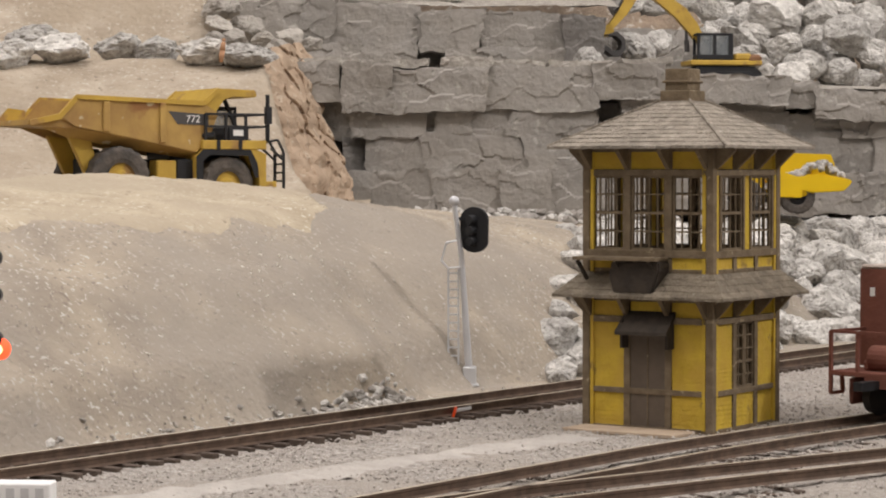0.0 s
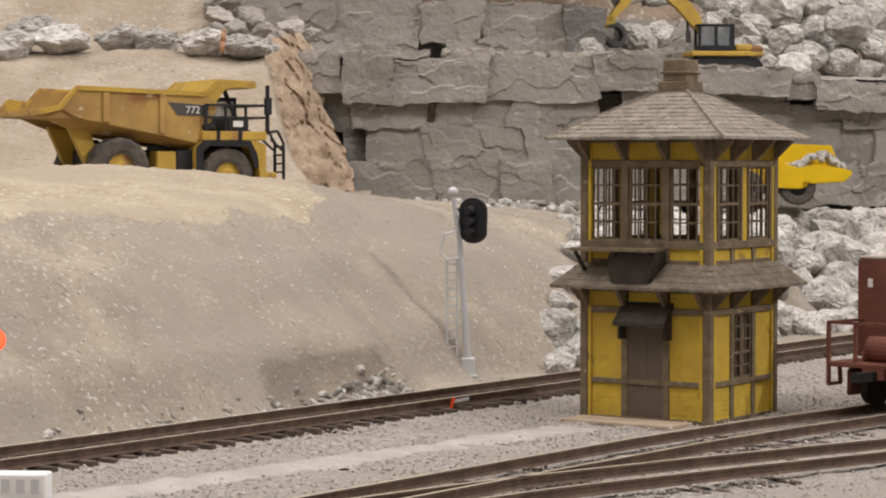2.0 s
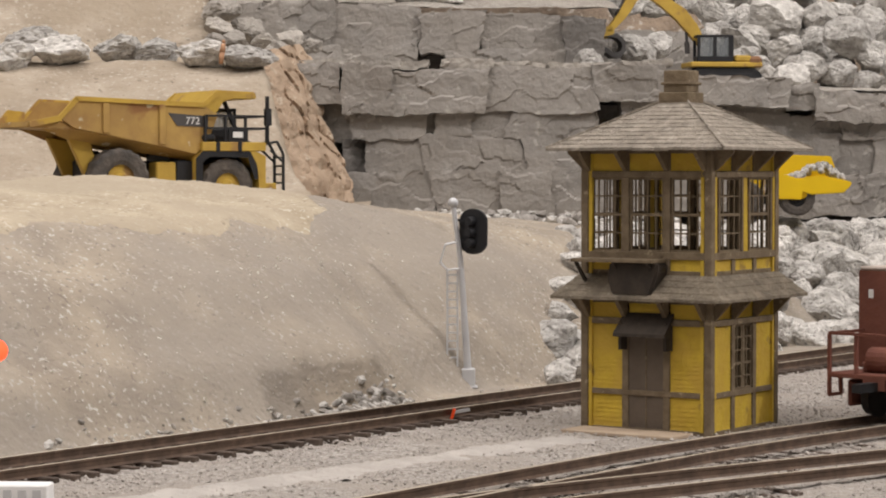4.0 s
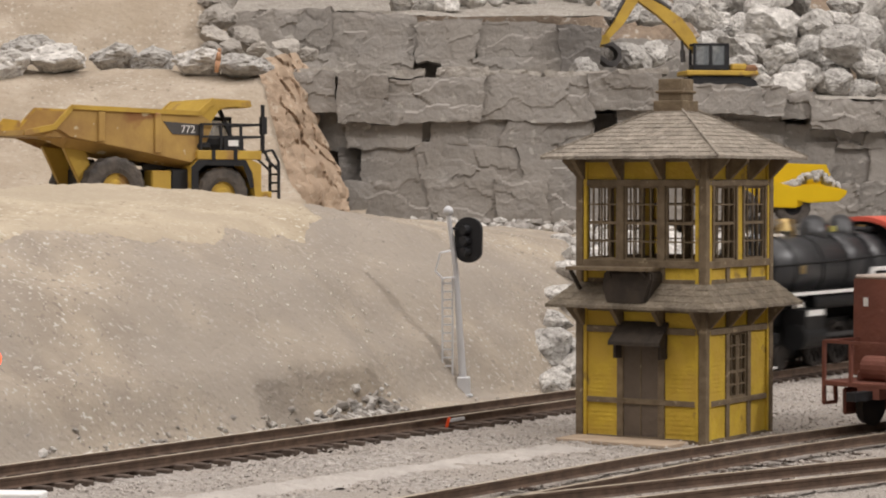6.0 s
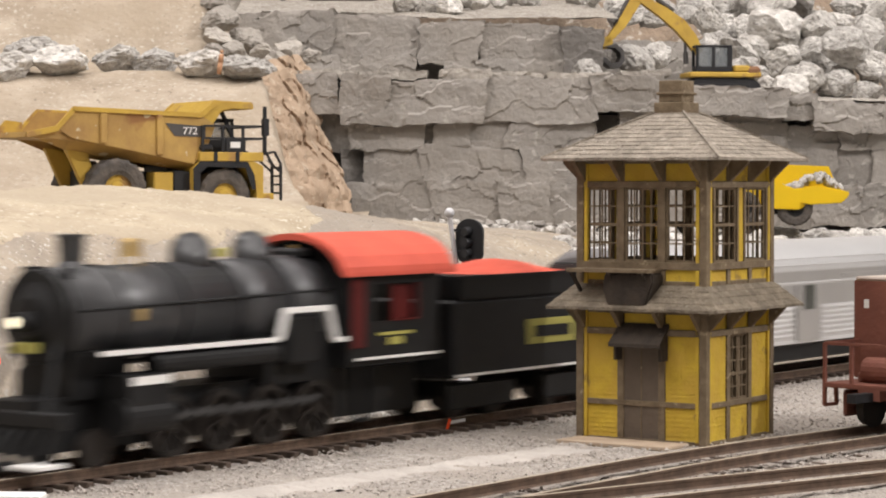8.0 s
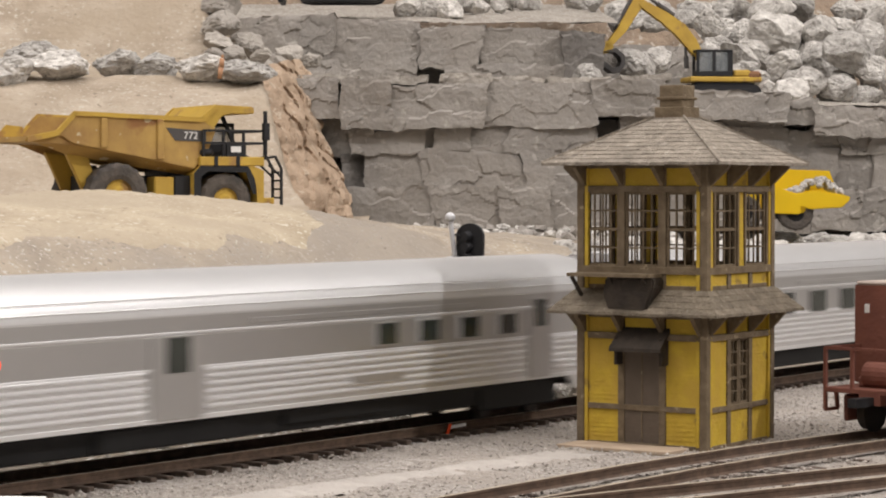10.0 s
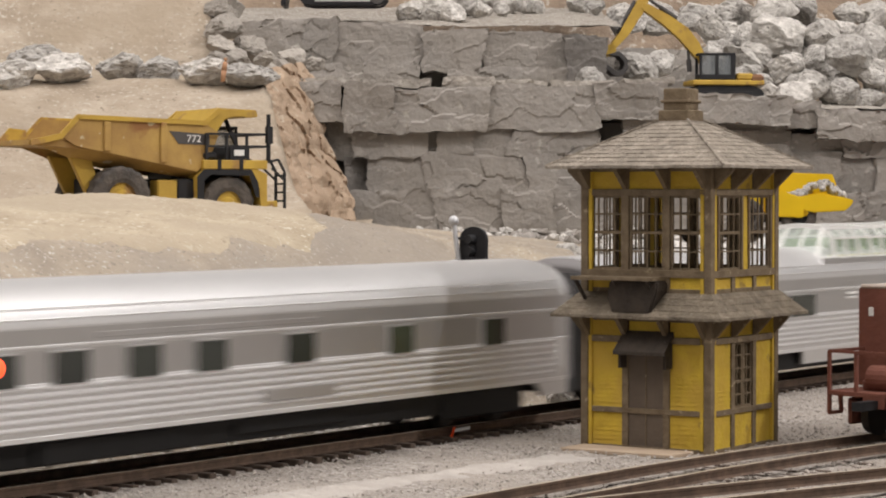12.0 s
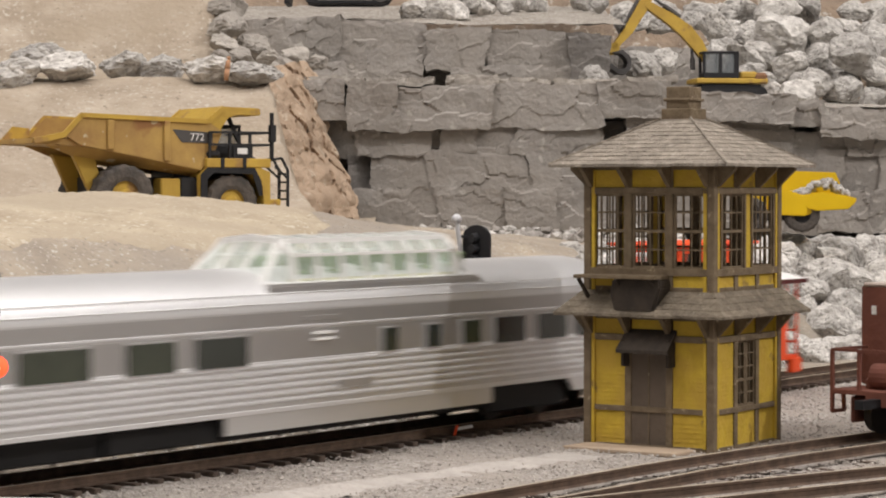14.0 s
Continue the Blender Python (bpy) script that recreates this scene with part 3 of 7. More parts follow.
def boulders():
    rng = random.Random(11)
    # the stony bank right of the dirt bank
    for row in range(7):
        for k in range(15):
            n = 0.036 + row * 0.0125 + rng.uniform(-0.004, 0.004)
            s = 0.140 + (n - 0.03) * 1.9 + k * 0.021 + rng.uniform(-0.008, 0.008)
            r = rng.uniform(0.0055, 0.0115)
            p = bank_point(s, n + recess(s) * 0.6)
            boulder(p.x, p.y, p.z + r * 0.15, r, rng, label="rough white boulder on the stony bank by the track", group="boulders of the stony bank")
    # the row along the upper haul road
    for x, y, z, r, w in ((-0.2133, 1.165, 0.1277, 0.0105, 1.3), (-0.1872, 1.17, 0.1307, 0.0105, 1.3), (-0.1607, 1.18, 0.1332, 0.0088, 1.25), (-0.1388, 1.18, 0.1318, 0.0080, 1.45), (-0.1171, 1.165, 0.1305, 0.0095, 1.25), (-0.0928, 1.16, 0.1280, 0.0085, 1.6), (-0.2138, 1.24, 0.1403, 0.010, 1.4), (-0.2331, 1.16, 0.1252, 0.011, 1.3)):
        boulder(x, y, z - 0.001, r, rng, FLAT_ROCKS, 0.74, "flat-topped pale boulder edging the upper haul road", "boulders edging the haul road", wide=w)
    # the pile by the excavator, on the ledge
    for x, y, z, r in ((0.2111, 1.5, 0.1664, 0.0165), (0.2379, 1.5, 0.1700, 0.0120), (0.2455, 1.42, 0.1505, 0.0135), (0.2645, 1.46, 0.1604, 0.014), (0.2109, 1.45, 0.1442, 0.0105), (0.2218, 1.42, 0.1342, 0.0105), (0.2336, 1.38, 0.1275, 0.0085), (0.1993, 1.37, 0.1248, 0.0115), (0.2590, 1.42, 0.1393, 0.010),
                       (0.2350, 1.46, 0.1472, 0.0115), (0.2012, 1.52, 0.1569, 0.0120), (0.1794, 1.55, 0.1726, 0.0115), (0.1777, 1.52, 0.1569, 0.0105), (0.1715, 1.58, 0.1866, 0.011), (0.1941, 1.58, 0.1885, 0.012), (0.2177, 1.56, 0.1889, 0.014), (0.2393, 1.58, 0.1923, 0.012), (0.0823, 1.3, 0.1304, 0.0085), (0.1133, 1.3, 0.1288, 0.004), (0.2448, 1.36, 0.1218, 0.009), (0.2807, 1.5, 0.1754, 0.014), (0.2720, 1.4, 0.1333, 0.012), (0.1195, 1.45, 0.1442, 0.012), (0.1333, 1.47, 0.1487, 0.010)):
        boulder(x, y, z, r, rng, label="large pale boulder in the pile behind the excavator", group="boulders of the high pile")
    for k in range(60):
        x, y = rng.uniform(0.1843, 0.3057), rng.uniform(1.40, 1.62)
        boulder(x, y, LEDGE_Z + (y - 1.39) * 0.30 + rng.uniform(-0.003, 0.003), rng.uniform(0.005, 0.013), rng, label="pale boulder in the pile behind the excavator", group="boulders of the high pile")
    # boulders along the top bench
    for k in range(34):
        x = rng.uniform(-0.0336, 0.1843)
        y = rng.uniform(1.44, 1.60)
        boulder(x, y, 0.1665 + (y - 1.385) * 0.13 + (0.004 if x < 0.1 else -0.004), rng.uniform(0.004, 0.0125), rng, label="pale boulder on the top bench of the quarry", group="boulders of the top bench")
    # grey rubble at the foot of the face
    heap = []
    for k in range(420):
        x = rng.uniform(-0.0136, 0.2273)
        y = 1.19 - abs(rng.gauss(0, 0.03))
        r = rng.uniform(0.0010, 0.0042)
        p = Vector((x, y, 0)) - LINE
        z = bank_z(p.dot(ALONG), p.dot(ACROSS)) + max(0.0, 0.007 - (1.195 - y) * 0.22)
        heap.append((rng.choice(GREY_STONES + BOULDERS), x, y, z + r * 0.1, r))
    rubble("quarry_rubble", heap, rng, "broken grey rubble at the foot of the quarry face")
    # dark broken rock where the upper dirt ends
    for x, y, z, r in ((-0.1199, 1.285, 0.1495, 0.008), (-0.1195, 1.3, 0.1598, 0.010), (-0.1201, 1.32, 0.1721, 0.010), (-0.1207, 1.27, 0.1411, 0.006), (-0.1094, 1.28, 0.1425, 0.007), (-0.0964, 1.29, 0.1413, 0.007), (-0.1081, 1.32, 0.1501, 0.010), (-0.0823, 1.31, 0.1442, 0.007), (-0.0699, 1.31, 0.1411, 0.006), (-0.0838, 1.24, 0.1335, 0.007)):
        boulder(x, y, z, r, rng, LEDGE_ROCKS, 0.7, label="pale grey-brown broken rock below the upper bench", group="broken rocks of the upper bench")


def rubble(name, rows, rng, label):
    """Many small stones as one heap."""
    bm = bmesh.new()
    mats = [BOULDER, ROCK]
    for me, x, y, z, r in rows:
        start = len(bm.verts)
        lo = bmesh.new()
        bmesh.ops.create_icosphere(lo, subdivisions=1, radius=r)
        m = pose(x, y, z, rng.uniform(-40, 40), rng.uniform(-40, 40), rng.uniform(0, 360)) @ Matrix.Diagonal((rng.uniform(0.9, 1.5), rng.uniform(0.7, 1.1), rng.uniform(0.4, 0.8), 1))
        kind = rng.randrange(2)
        vs = [bm.verts.new(m @ (v.co * rng.uniform(0.75, 1.2))) for v in lo.verts]
        lo.verts.index_update()
        for f in lo.faces:
            g = bm.faces.new([vs[v.index] for v in f.verts])
            g.material_index = kind
        lo.free()
    tagged(link(name, bm, mats), label, "rubble", kind="stuff")


boulders()


def high_rule(x, v):
    y = 1.60 + 0.12 * v
    return (x, y, 0.10 + 0.22 * v + 0.006 * fbm((x, y, v), 20) + 0.002 * fbm((x, y, v), 90))


BROWN_DIRT = mat("brown_scree", (0.34, 0.26, 0.19), (0.22, 0.17, 0.13), 45, 0.95, bump=0.9, bump_scale=300, spots=(0.45, 0.40, 0.34), spot_scale=200, spot_cut=0.6)
sheet("high_scree", "brown scree slope behind the quarry", BROWN_DIRT, -0.5, 0.62, 160, 60, high_rule)


# ---- signal tower ----
def signal_tower():
    root = empty("signal_tower", pose(0.0668, 0.6557, 0.0, 0, 0, HEADING + 1.5), "two-storey yellow and brown railway signal tower, weathered", "signal tower")
    H = 0.0190
    face = [pose(0, 0, 0, 0, 0, 90 * k) for k in (0, 1, 2, 3)]     # outward is -y of each, then turned

    def fbox(bm, k, a0, a1, z0, z1, d0, d1):
        box(bm, a0, a1, -(H + d1), -(H + d0), z0, z1, face[k])

    def bars(name, k, rows, material, label="", bevel=0.00012):
        bm = bmesh.new()
        for r in rows:
            fbox(bm, k, *r)
        if bevel:
            bmesh.ops.bevel(bm, geom=bm.edges[:], offset=bevel, segments=1, affect="EDGES")
        return part(name, bm, material, root, label)

    def panel(k, a0, a1, z0, z1, board=0.0012):
        """A field of lapped boards."""
        n = max(1, round((z1 - z0) / board))
        h = (z1 - z0) / n
        line = [(0.0008, z1), (0.0008, z0)]
        for i in range(n):
            line += [(-0.00028, z0 + i * h), (-0.0001, z0 + (i + 1) * h)]
        bm = extrude([(d - H, z) for d, z in line], a0, a1, "yz")
        bmesh.ops.transform(bm, matrix=face[k], verts=bm.verts[:])
        part("board_panel", bm, YELLOW_WOOD, root)

    def sash(k, a0, a1, z0, z1, cols=4, rows=4):
        w = 0.0006
        bm = bmesh.new()
        loops = [[bm.verts.new(face[k] @ Vector((a, -(H + d), z))) for a, z in ((p0, q0), (p1, q0), (p1, q1), (p0, q1))] for d in (-0.0006, 0.0001) for p0, p1, q0, q1 in ((a0, a1, z0, z1), (a0 + w, a1 - w, z0 + w, z1 - w))]
        bo, bi, fo, fi = loops
        for q in range(4):
            e = (q + 1) % 4
            for quad in ((fo[q], fo[e], fi[e], fi[q]), (bo[q], bi[q], bi[e], bo[e]), (fo[q], bo[q], bo[e], fo[e]), (fi[q], fi[e], bi[e], bi[q])):
                bm.faces.new(quad)
        bmesh.ops.recalc_face_normals(bm, faces=bm.faces[:])
        win = part("window", bm, BROWN_WOOD, root)

        def muntin(*r):
            bar = bmesh.new()
            fbox(bar, k, *r)
            part("muntin", bar, BROWN_WOOD, win)
        for i in range(1, cols):
            a = a0 + (a1 - a0) * i / cols
            muntin(a - 0.00018, a + 0.00018, z0, z1, -0.0005, -0.0001)
        for j in range(1, rows):
            z = z0 + (z1 - z0) * j / rows
            t = 0.0004 if j == rows // 2 else 0.0002
            muntin(a0, a1, z - t, z + t, -0.0005, 0.0)

    for x in (-1, 1):
        for y in (-1, 1):
            bm = boxes((x * H - 0.0011, x * H + 0.0011, y * H - 0.0011, y * H + 0.0011, 0, 0.0762), bevel=0.00015)
            part("corner_post", bm, BROWN_WOOD, root)
            for sx, sy in ((1, 0), (0, 1)):
                bm = bmesh.new()
                px, py = x * (H - 0.0018) if sx else x * (H + 0.0004), y * (H - 0.0018) if sy else y * (H + 0.0004)
                box(bm, px - 0.0005, px + 0.0005, py - 0.0005, py + 0.0005, 0.001, 0.0755)
                part("corner_strip", bm, YELLOW_WOOD, root)
    for k in range(4):
        # faces: 0 towards the sidings, 3 the door side
        bars("timber", k, [(-H, H, 0, 0.0012, -0.001, 0.0006)], BROWN_WOOD)
        bars("timber", k, [(-H, H, 0.0100, 0.0115, -0.001, 0.0008)], BROWN_WOOD)
        bars("timber", k, [(-H, H, 0.0292, 0.0310, -0.001, 0.0009)], BROWN_WOOD)
        bars("timber", k, [(-H, H, 0.0350, 0.0440, -0.001, 0.0004)], BROWN_WOOD)
        bars("timber", k, [(-H, H, 0.0470, 0.0490, -0.001, 0.0010)], BROWN_WOOD)
        bars("timber", k, [(-H, H, 0.0690, 0.0708, -0.001, 0.0009)], BROWN_WOOD)
        bars("timber", k, [(-H, H, 0.0755, 0.0768, -0.001, 0.0006)], BROWN_WOOD)
        third = 2 * H / 3
        for i in range(3):
            a0, a1 = -H + i * third + 0.001, -H + (i + 1) * third - 0.001
            panel(k, a0, a1, 0.0708, 0.0755)
            panel(k, a0, a1, 0.0310, 0.0355)
            panel(k, a0, a1, 0.0440, 0.0470)
            if k in (0, 2):
                continue
            sash(k, a0 + 0.0001, a1 - 0.0001, 0.0490, 0.0690)
            panel(k, a0, a1, 0.0012, 0.0100) if not (i == 1 and k == 3) else None
            panel(k, a0, a1, 0.0115, 0.0292) if not (i == 1 and k == 3) else None
        for i in (1, 2):
            a = -H + i * third
            bars("mullion", k, [(a - 0.0010, a + 0.0010, 0.0, 0.0310, -0.001, 0.0007)], BROWN_WOOD)
            for z0, z1 in (((0.0430, 0.0470), (0.0708, 0.0768)) if k in (0, 2) else ((0.0430, 0.0768),)):
                bars("mullion", k, [(a - 0.0010, a + 0.0010, z0, z1, -0.001, 0.0007)], BROWN_WOOD)
        if k in (0, 2):
            for a0, a1 in ((-0.0142, -0.0016), (0.0036, 0.0158)):
                sash(k, a0, a1, 0.0490, 0.0690, 4, 4)
                for e0, e1 in ((a0 - 0.0010, a0), (a1, a1 + 0.0010)):
                    bars("mullion", k, [(e0, e1, 0.049, 0.069, -0.001, 0.0007)], BROWN_WOOD)
            panel(k, -0.0006, 0.0026, 0.0490, 0.0690, 0.02)
            panel(k, -0.0178, -0.0152, 0.0490, 0.0690, 0.02)
            panel(k, 0.0168, 0.0178, 0.0490, 0.0690, 0.02)
            for a0, a1 in ((-0.0176, -0.0072), (0.0072, 0.0176), (-0.0055, 0.0055)):
                panel(k, a0, a1, 0.0012, 0.0100)
            for a0, a1 in ((-0.0176, -0.0072), (0.0072, 0.0176)):
                panel(k, a0, a1, 0.0115, 0.0292)
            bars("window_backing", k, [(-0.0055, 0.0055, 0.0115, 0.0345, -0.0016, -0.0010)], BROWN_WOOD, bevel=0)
            sash(k, -0.0055, -0.0001, 0.0115, 0.0292, 2, 5)
            sash(k, 0.0001, 0.0055, 0.0115, 0.0292, 2, 5)
    # door side
    bars("door", 3, [(-0.0064, 0.0064, 0.0005, 0.0268, -0.001, 0.0003)], mat("dark_taupe_door", (0.135, 0.105, 0.08), (0.11, 0.085, 0.064), 160, 0.6, bump=0.15))
    bars("door_rail", 3, [(-0.0058, 0.0058, 0.0100, 0.0106, 0.0003, 0.0006), (-0.0002, 0.0002, 0.001, 0.026, 0.0003, 0.0005)], BROWN_WOOD)
    bm = bmesh.new()
    for a in (-0.0062, 0.0076):
        fbox(bm, 3, a - 0.0004, a + 0.0004, 0.0225, 0.0300, 0.0, 0.004)
    hood = [(-0.0066, 0.0005, 0.0325), (0.0086, 0.0005, 0.0325), (0.0088, 0.0062, 0.0272), (-0.0070, 0.0062, 0.0272), (-0.0066, 0.0005, 0.0312), (0.0086, 0.0005, 0.0312), (0.0088, 0.0062, 0.0262), (-0.0070, 0.0062, 0.0262)]
    vs = [bm.verts.new(face[3] @ Vector((a, -(H + d), z))) for a, d, z in hood]
    for idx in ((0, 1, 2, 3), (7, 6, 5, 4), (3, 2, 6, 7), (0, 3, 7, 4), (1, 5, 6, 2), (0, 4, 5, 1)):
        bm.faces.new([vs[q] for q in idx])
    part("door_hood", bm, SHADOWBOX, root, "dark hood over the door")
    # the small platform under the upper windows with its brackets
    bars("balcony_deck", 3, [(-0.019, 0.0062, 0.0462, 0.0472, 0.0, 0.0085)], BROWN_WOOD)
    bm = bmesh.new()
    for a in (-0.0175, -0.006, 0.0045):
        beam(bm, face[3] @ Vector((a, -(H + 0.0082), 0.0462)), face[3] @ Vector((a, -(H + 0.0005), 0.0385)), 0.0008)
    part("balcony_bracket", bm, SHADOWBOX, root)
    # Solid dark block for the shade between the brackets; it holds no lamp.
    bm = extrude([(-0.0072, 0.0372), (0.0045, 0.0372), (0.0068, 0.0440), (0.0066, 0.0462), (-0.0080, 0.0462), (-0.0088, 0.0420)], -(H + 0.0066), -H, "xz", 0.0005)
    bmesh.ops.transform(bm, matrix=face[3], verts=bm.verts[:])
    part("lamp_housing", bm, SHADOWBOX, root, "solid dark box filling the shade under the balcony")

    def roof(name, r_out, z_out, r_in, z_in, thick=0.0008, rows=7, cover=SHINGLE):
        """Four sloping sides in overlapping rows of shingles."""
        hold = part(name, boxes((-r_in, r_in, -r_in, r_in, z_in - 0.0012, z_in - 0.0004)), BROWN_WOOD, root)
        for k in range(4):
            for i in range(rows):
                f0, f1 = i / rows, (i + 1) / rows
                ra, rb = r_out + (r_in - r_out) * f0, r_out + (r_in - r_out) * f1
                za, zb = z_out + (z_in - z_out) * f0, z_out + (z_in - z_out) * f1
                n = max(2, int(2 * ra / 0.0052))
                rng = random.Random(i * 7 + k)
                for q in range(n):
                    u0, u1 = q / n, (q + 1) / n
                    bm = bmesh.new()
                    lift = rng.uniform(0.0002, 0.0004)
                    g = 0.00003
                    xa0, xa1 = -ra + 2 * ra * u0 + g, -ra + 2 * ra * u1 - g
                    xb0, xb1 = -rb + 2 * rb * u0 + g, -rb + 2 * rb * u1 - g
                    lo = [(xa0, -ra, za + lift), (xa1, -ra, za + lift), (xb1, -rb, zb + 0.0001), (xb0, -rb, zb + 0.0001)]
                    top = [bm.verts.new(face[k] @ Vector(p)) for p in lo]
                    bot = [bm.verts.new(face[k] @ Vector((p[0], p[1], p[2] - thick))) for p in lo]
                    bm.faces.new(top)
                    bm.faces.new(bot[::-1])
                    for w in range(4):
                        bm.faces.new((top[w], bot[w], bot[(w + 1) % 4], top[(w + 1) % 4]))
                    bmesh.ops.recalc_face_normals(bm, faces=bm.faces[:])
                    part("shingle", bm, cover, hold)
        return hold

    roof("skirt_roof", 0.0262, 0.0365, 0.0200, 0.0428, rows=4, cover=SKIRT_SHINGLE)
    roof("hip_roof", 0.0272, 0.0768, 0.0030, 0.0902, rows=12)
    for k in range(4):
        for sgn in (-1, 1):
            bm = bmesh.new()
            beam(bm, face[k] @ Vector((0.0030 * sgn, -0.0030, 0.0908)), face[k] @ Vector((0.0272 * sgn, -0.0272, 0.0772)), 0.00045)
            if sgn < 0:
                part("hip_ridge", bm, SHINGLE, root)
            else:
                bm.free()
        for z, reach, drop in ((0.0764, 0.0064, 0.0056), (0.0364, 0.0056, 0.0055)):
            for a in (-H + 0.0012, -H / 3, H / 3, H - 0.0012):
                out = [(H + 0.0003, z), (H + reach, z), (H + reach, z - 0.0008), (H + 0.0012, z - drop), (H + 0.0003, z - drop)]
                bm = extrude([(-p[0], p[1]) for p in out], a - 0.0006, a + 0.0006, "yz")
                bmesh.ops.transform(bm, matrix=face[k], verts=bm.verts[:])
                part("bracket", bm, BROWN_WOOD, root)
    part("chimney", boxes((-0.0046, 0.0046, -0.0046, 0.0046, 0.0888, 0.0925), (-0.0036, 0.0036, -0.0036, 0.0036, 0.0925, 0.0985), (-0.0042, 0.0042, -0.0042, 0.0042, 0.0945, 0.0953), bevel=0.0002), BROWN_WOOD, root, "square brown chimney")
    part("upper_floor", boxes((-0.0176, 0.0176, -0.0176, 0.0176, 0.0425, 0.0435)), BROWN_WOOD, root)
    # Added dark fill stands for the unlit inside of the lower storey.
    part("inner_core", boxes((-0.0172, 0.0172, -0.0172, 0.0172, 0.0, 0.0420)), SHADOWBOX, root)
    tagged(link("doorstep_board", boxes((-0.0225, 0.012, -0.006, 0.006, 0.0, 0.0011), bevel=0.0002), mat("pale_tan_board", (0.42, 0.33, 0.24), (0.34, 0.26, 0.19), 90, 0.8)), "thin tan board lying before the tower door", "board").matrix_basis = Matrix.Translation(Vector((0.0668, 0.6557, 0)) - ALONG * 0.0275 + ACROSS * 0.006) @ pose(0, 0, 0, 0, 0, HEADING + 90)


signal_tower()


# ---- the train ----
SILVER = mat("silver_metallic_paint", (0.86, 0.86, 0.865), (0.82, 0.82, 0.825), 30, rough=0.40, metal=0.75, spec=0.6)
SILVER_SIDE = mat("polished_silver_side", (0.74, 0.74, 0.74), (0.71, 0.71, 0.71), 30, rough=0.34, metal=0.8, spec=0.6)
END_GREY = mat("grey_end_paint", (0.20, 0.19, 0.19), (0.17, 0.16, 0.16), 60, 0.5)
SILVER_DULL = mat("dull_silver_panel", (0.56, 0.555, 0.55), (0.53, 0.525, 0.52), 40, rough=0.33, metal=0.8, spec=0.5)
DIAPHRAGM = mat("dark_grey_rubber", (0.055, 0.053, 0.053), (0.04, 0.039, 0.039), 90, 0.7)
BLACK = mat("satin_black_metal", (0.014, 0.014, 0.0145), (0.009, 0.009, 0.0095), 90, 0.5, 0.0, spec=0.22)
BOILER = mat("graphite_black", (0.055, 0.055, 0.057), (0.038, 0.038, 0.04), 60, 0.38, 0.2, spec=0.5)
ROOF_RED = mat("salmon_red_roof_paint", (0.62, 0.11, 0.07), (0.52, 0.09, 0.06), 70, 0.55)
CAB_RED = mat("deep_red_paint", (0.10, 0.011, 0.010), (0.07, 0.008, 0.008), 90, 0.5)
WHITE_LINE = mat("white_edge_stripe", (0.78, 0.77, 0.75), (0.70, 0.69, 0.67), 90, 0.5)
BRASS = mat("brass", (0.60, 0.44, 0.20), (0.50, 0.36, 0.16), 90, 0.3, 0.8)
GOLD_MARK = mat("yellow_marking", (0.40, 0.37, 0.10), (0.33, 0.30, 0.08), 90, 0.6)
WINDOW_DARK = mat("dark_window_pane", (0.02, 0.024, 0.022), (0.03, 0.036, 0.03), 30, 0.12, spec=0.6)
WINDOW_GREEN = mat("greenish_window_pane", (0.05, 0.06, 0.04), (0.03, 0.036, 0.026), 60, 0.12, spec=0.6)
ORANGE = mat("orange_red_paint", (0.80, 0.085, 0.018), (0.72, 0.075, 0.016), 60, 0.45)
OFFWHITE = mat("offwhite_paint", (0.76, 0.75, 0.73), (0.70, 0.69, 0.67), 60, 0.5)
DOME_GLASS = glass("dome_glass", (0.62, 0.72, 0.66), 0.30)
CREAM = mat("pale_cream_plastic", (0.66, 0.62, 0.42), (0.58, 0.54, 0.36), 90, 0.6)
HEADLAMP = glow("lit_headlamp", (1.0, 0.9, 0.66), 1.3)
WHEEL = mat("dark_wheel_steel", (0.05, 0.042, 0.038), (0.03, 0.027, 0.025), 90, 0.5, 0.5)


def bogie(parent, x, wheels=(-0.0125, 0.0125), r=0.0048, y=0.0125, frame_mat=None):
    t = part("bogie", boxes((x - wheels[1] - 0.0075, x + wheels[1] + 0.0075, -y - 0.0012, -y, 0.0026, 0.0100), (x - wheels[1] - 0.0075, x + wheels[1] + 0.0075, y, y + 0.0012, 0.0026, 0.0100), (x - 0.003, x + 0.003, -y, y, 0.0045, 0.0095), bevel=0.0006), frame_mat or BLACK, parent)
    for w in wheels:
        for side in (-1, 1):
            bm = bmesh.new()
            tube(bm, (x + w, side * 0.0078, r), (x + w, side * 0.0100, r), r, seg=20)
            tube(bm, (x + w, side * 0.0072, r), (x + w, side * 0.0078, r), r + 0.0006, seg=20)
            part("wheel", bm, WHEEL, t)
    return t


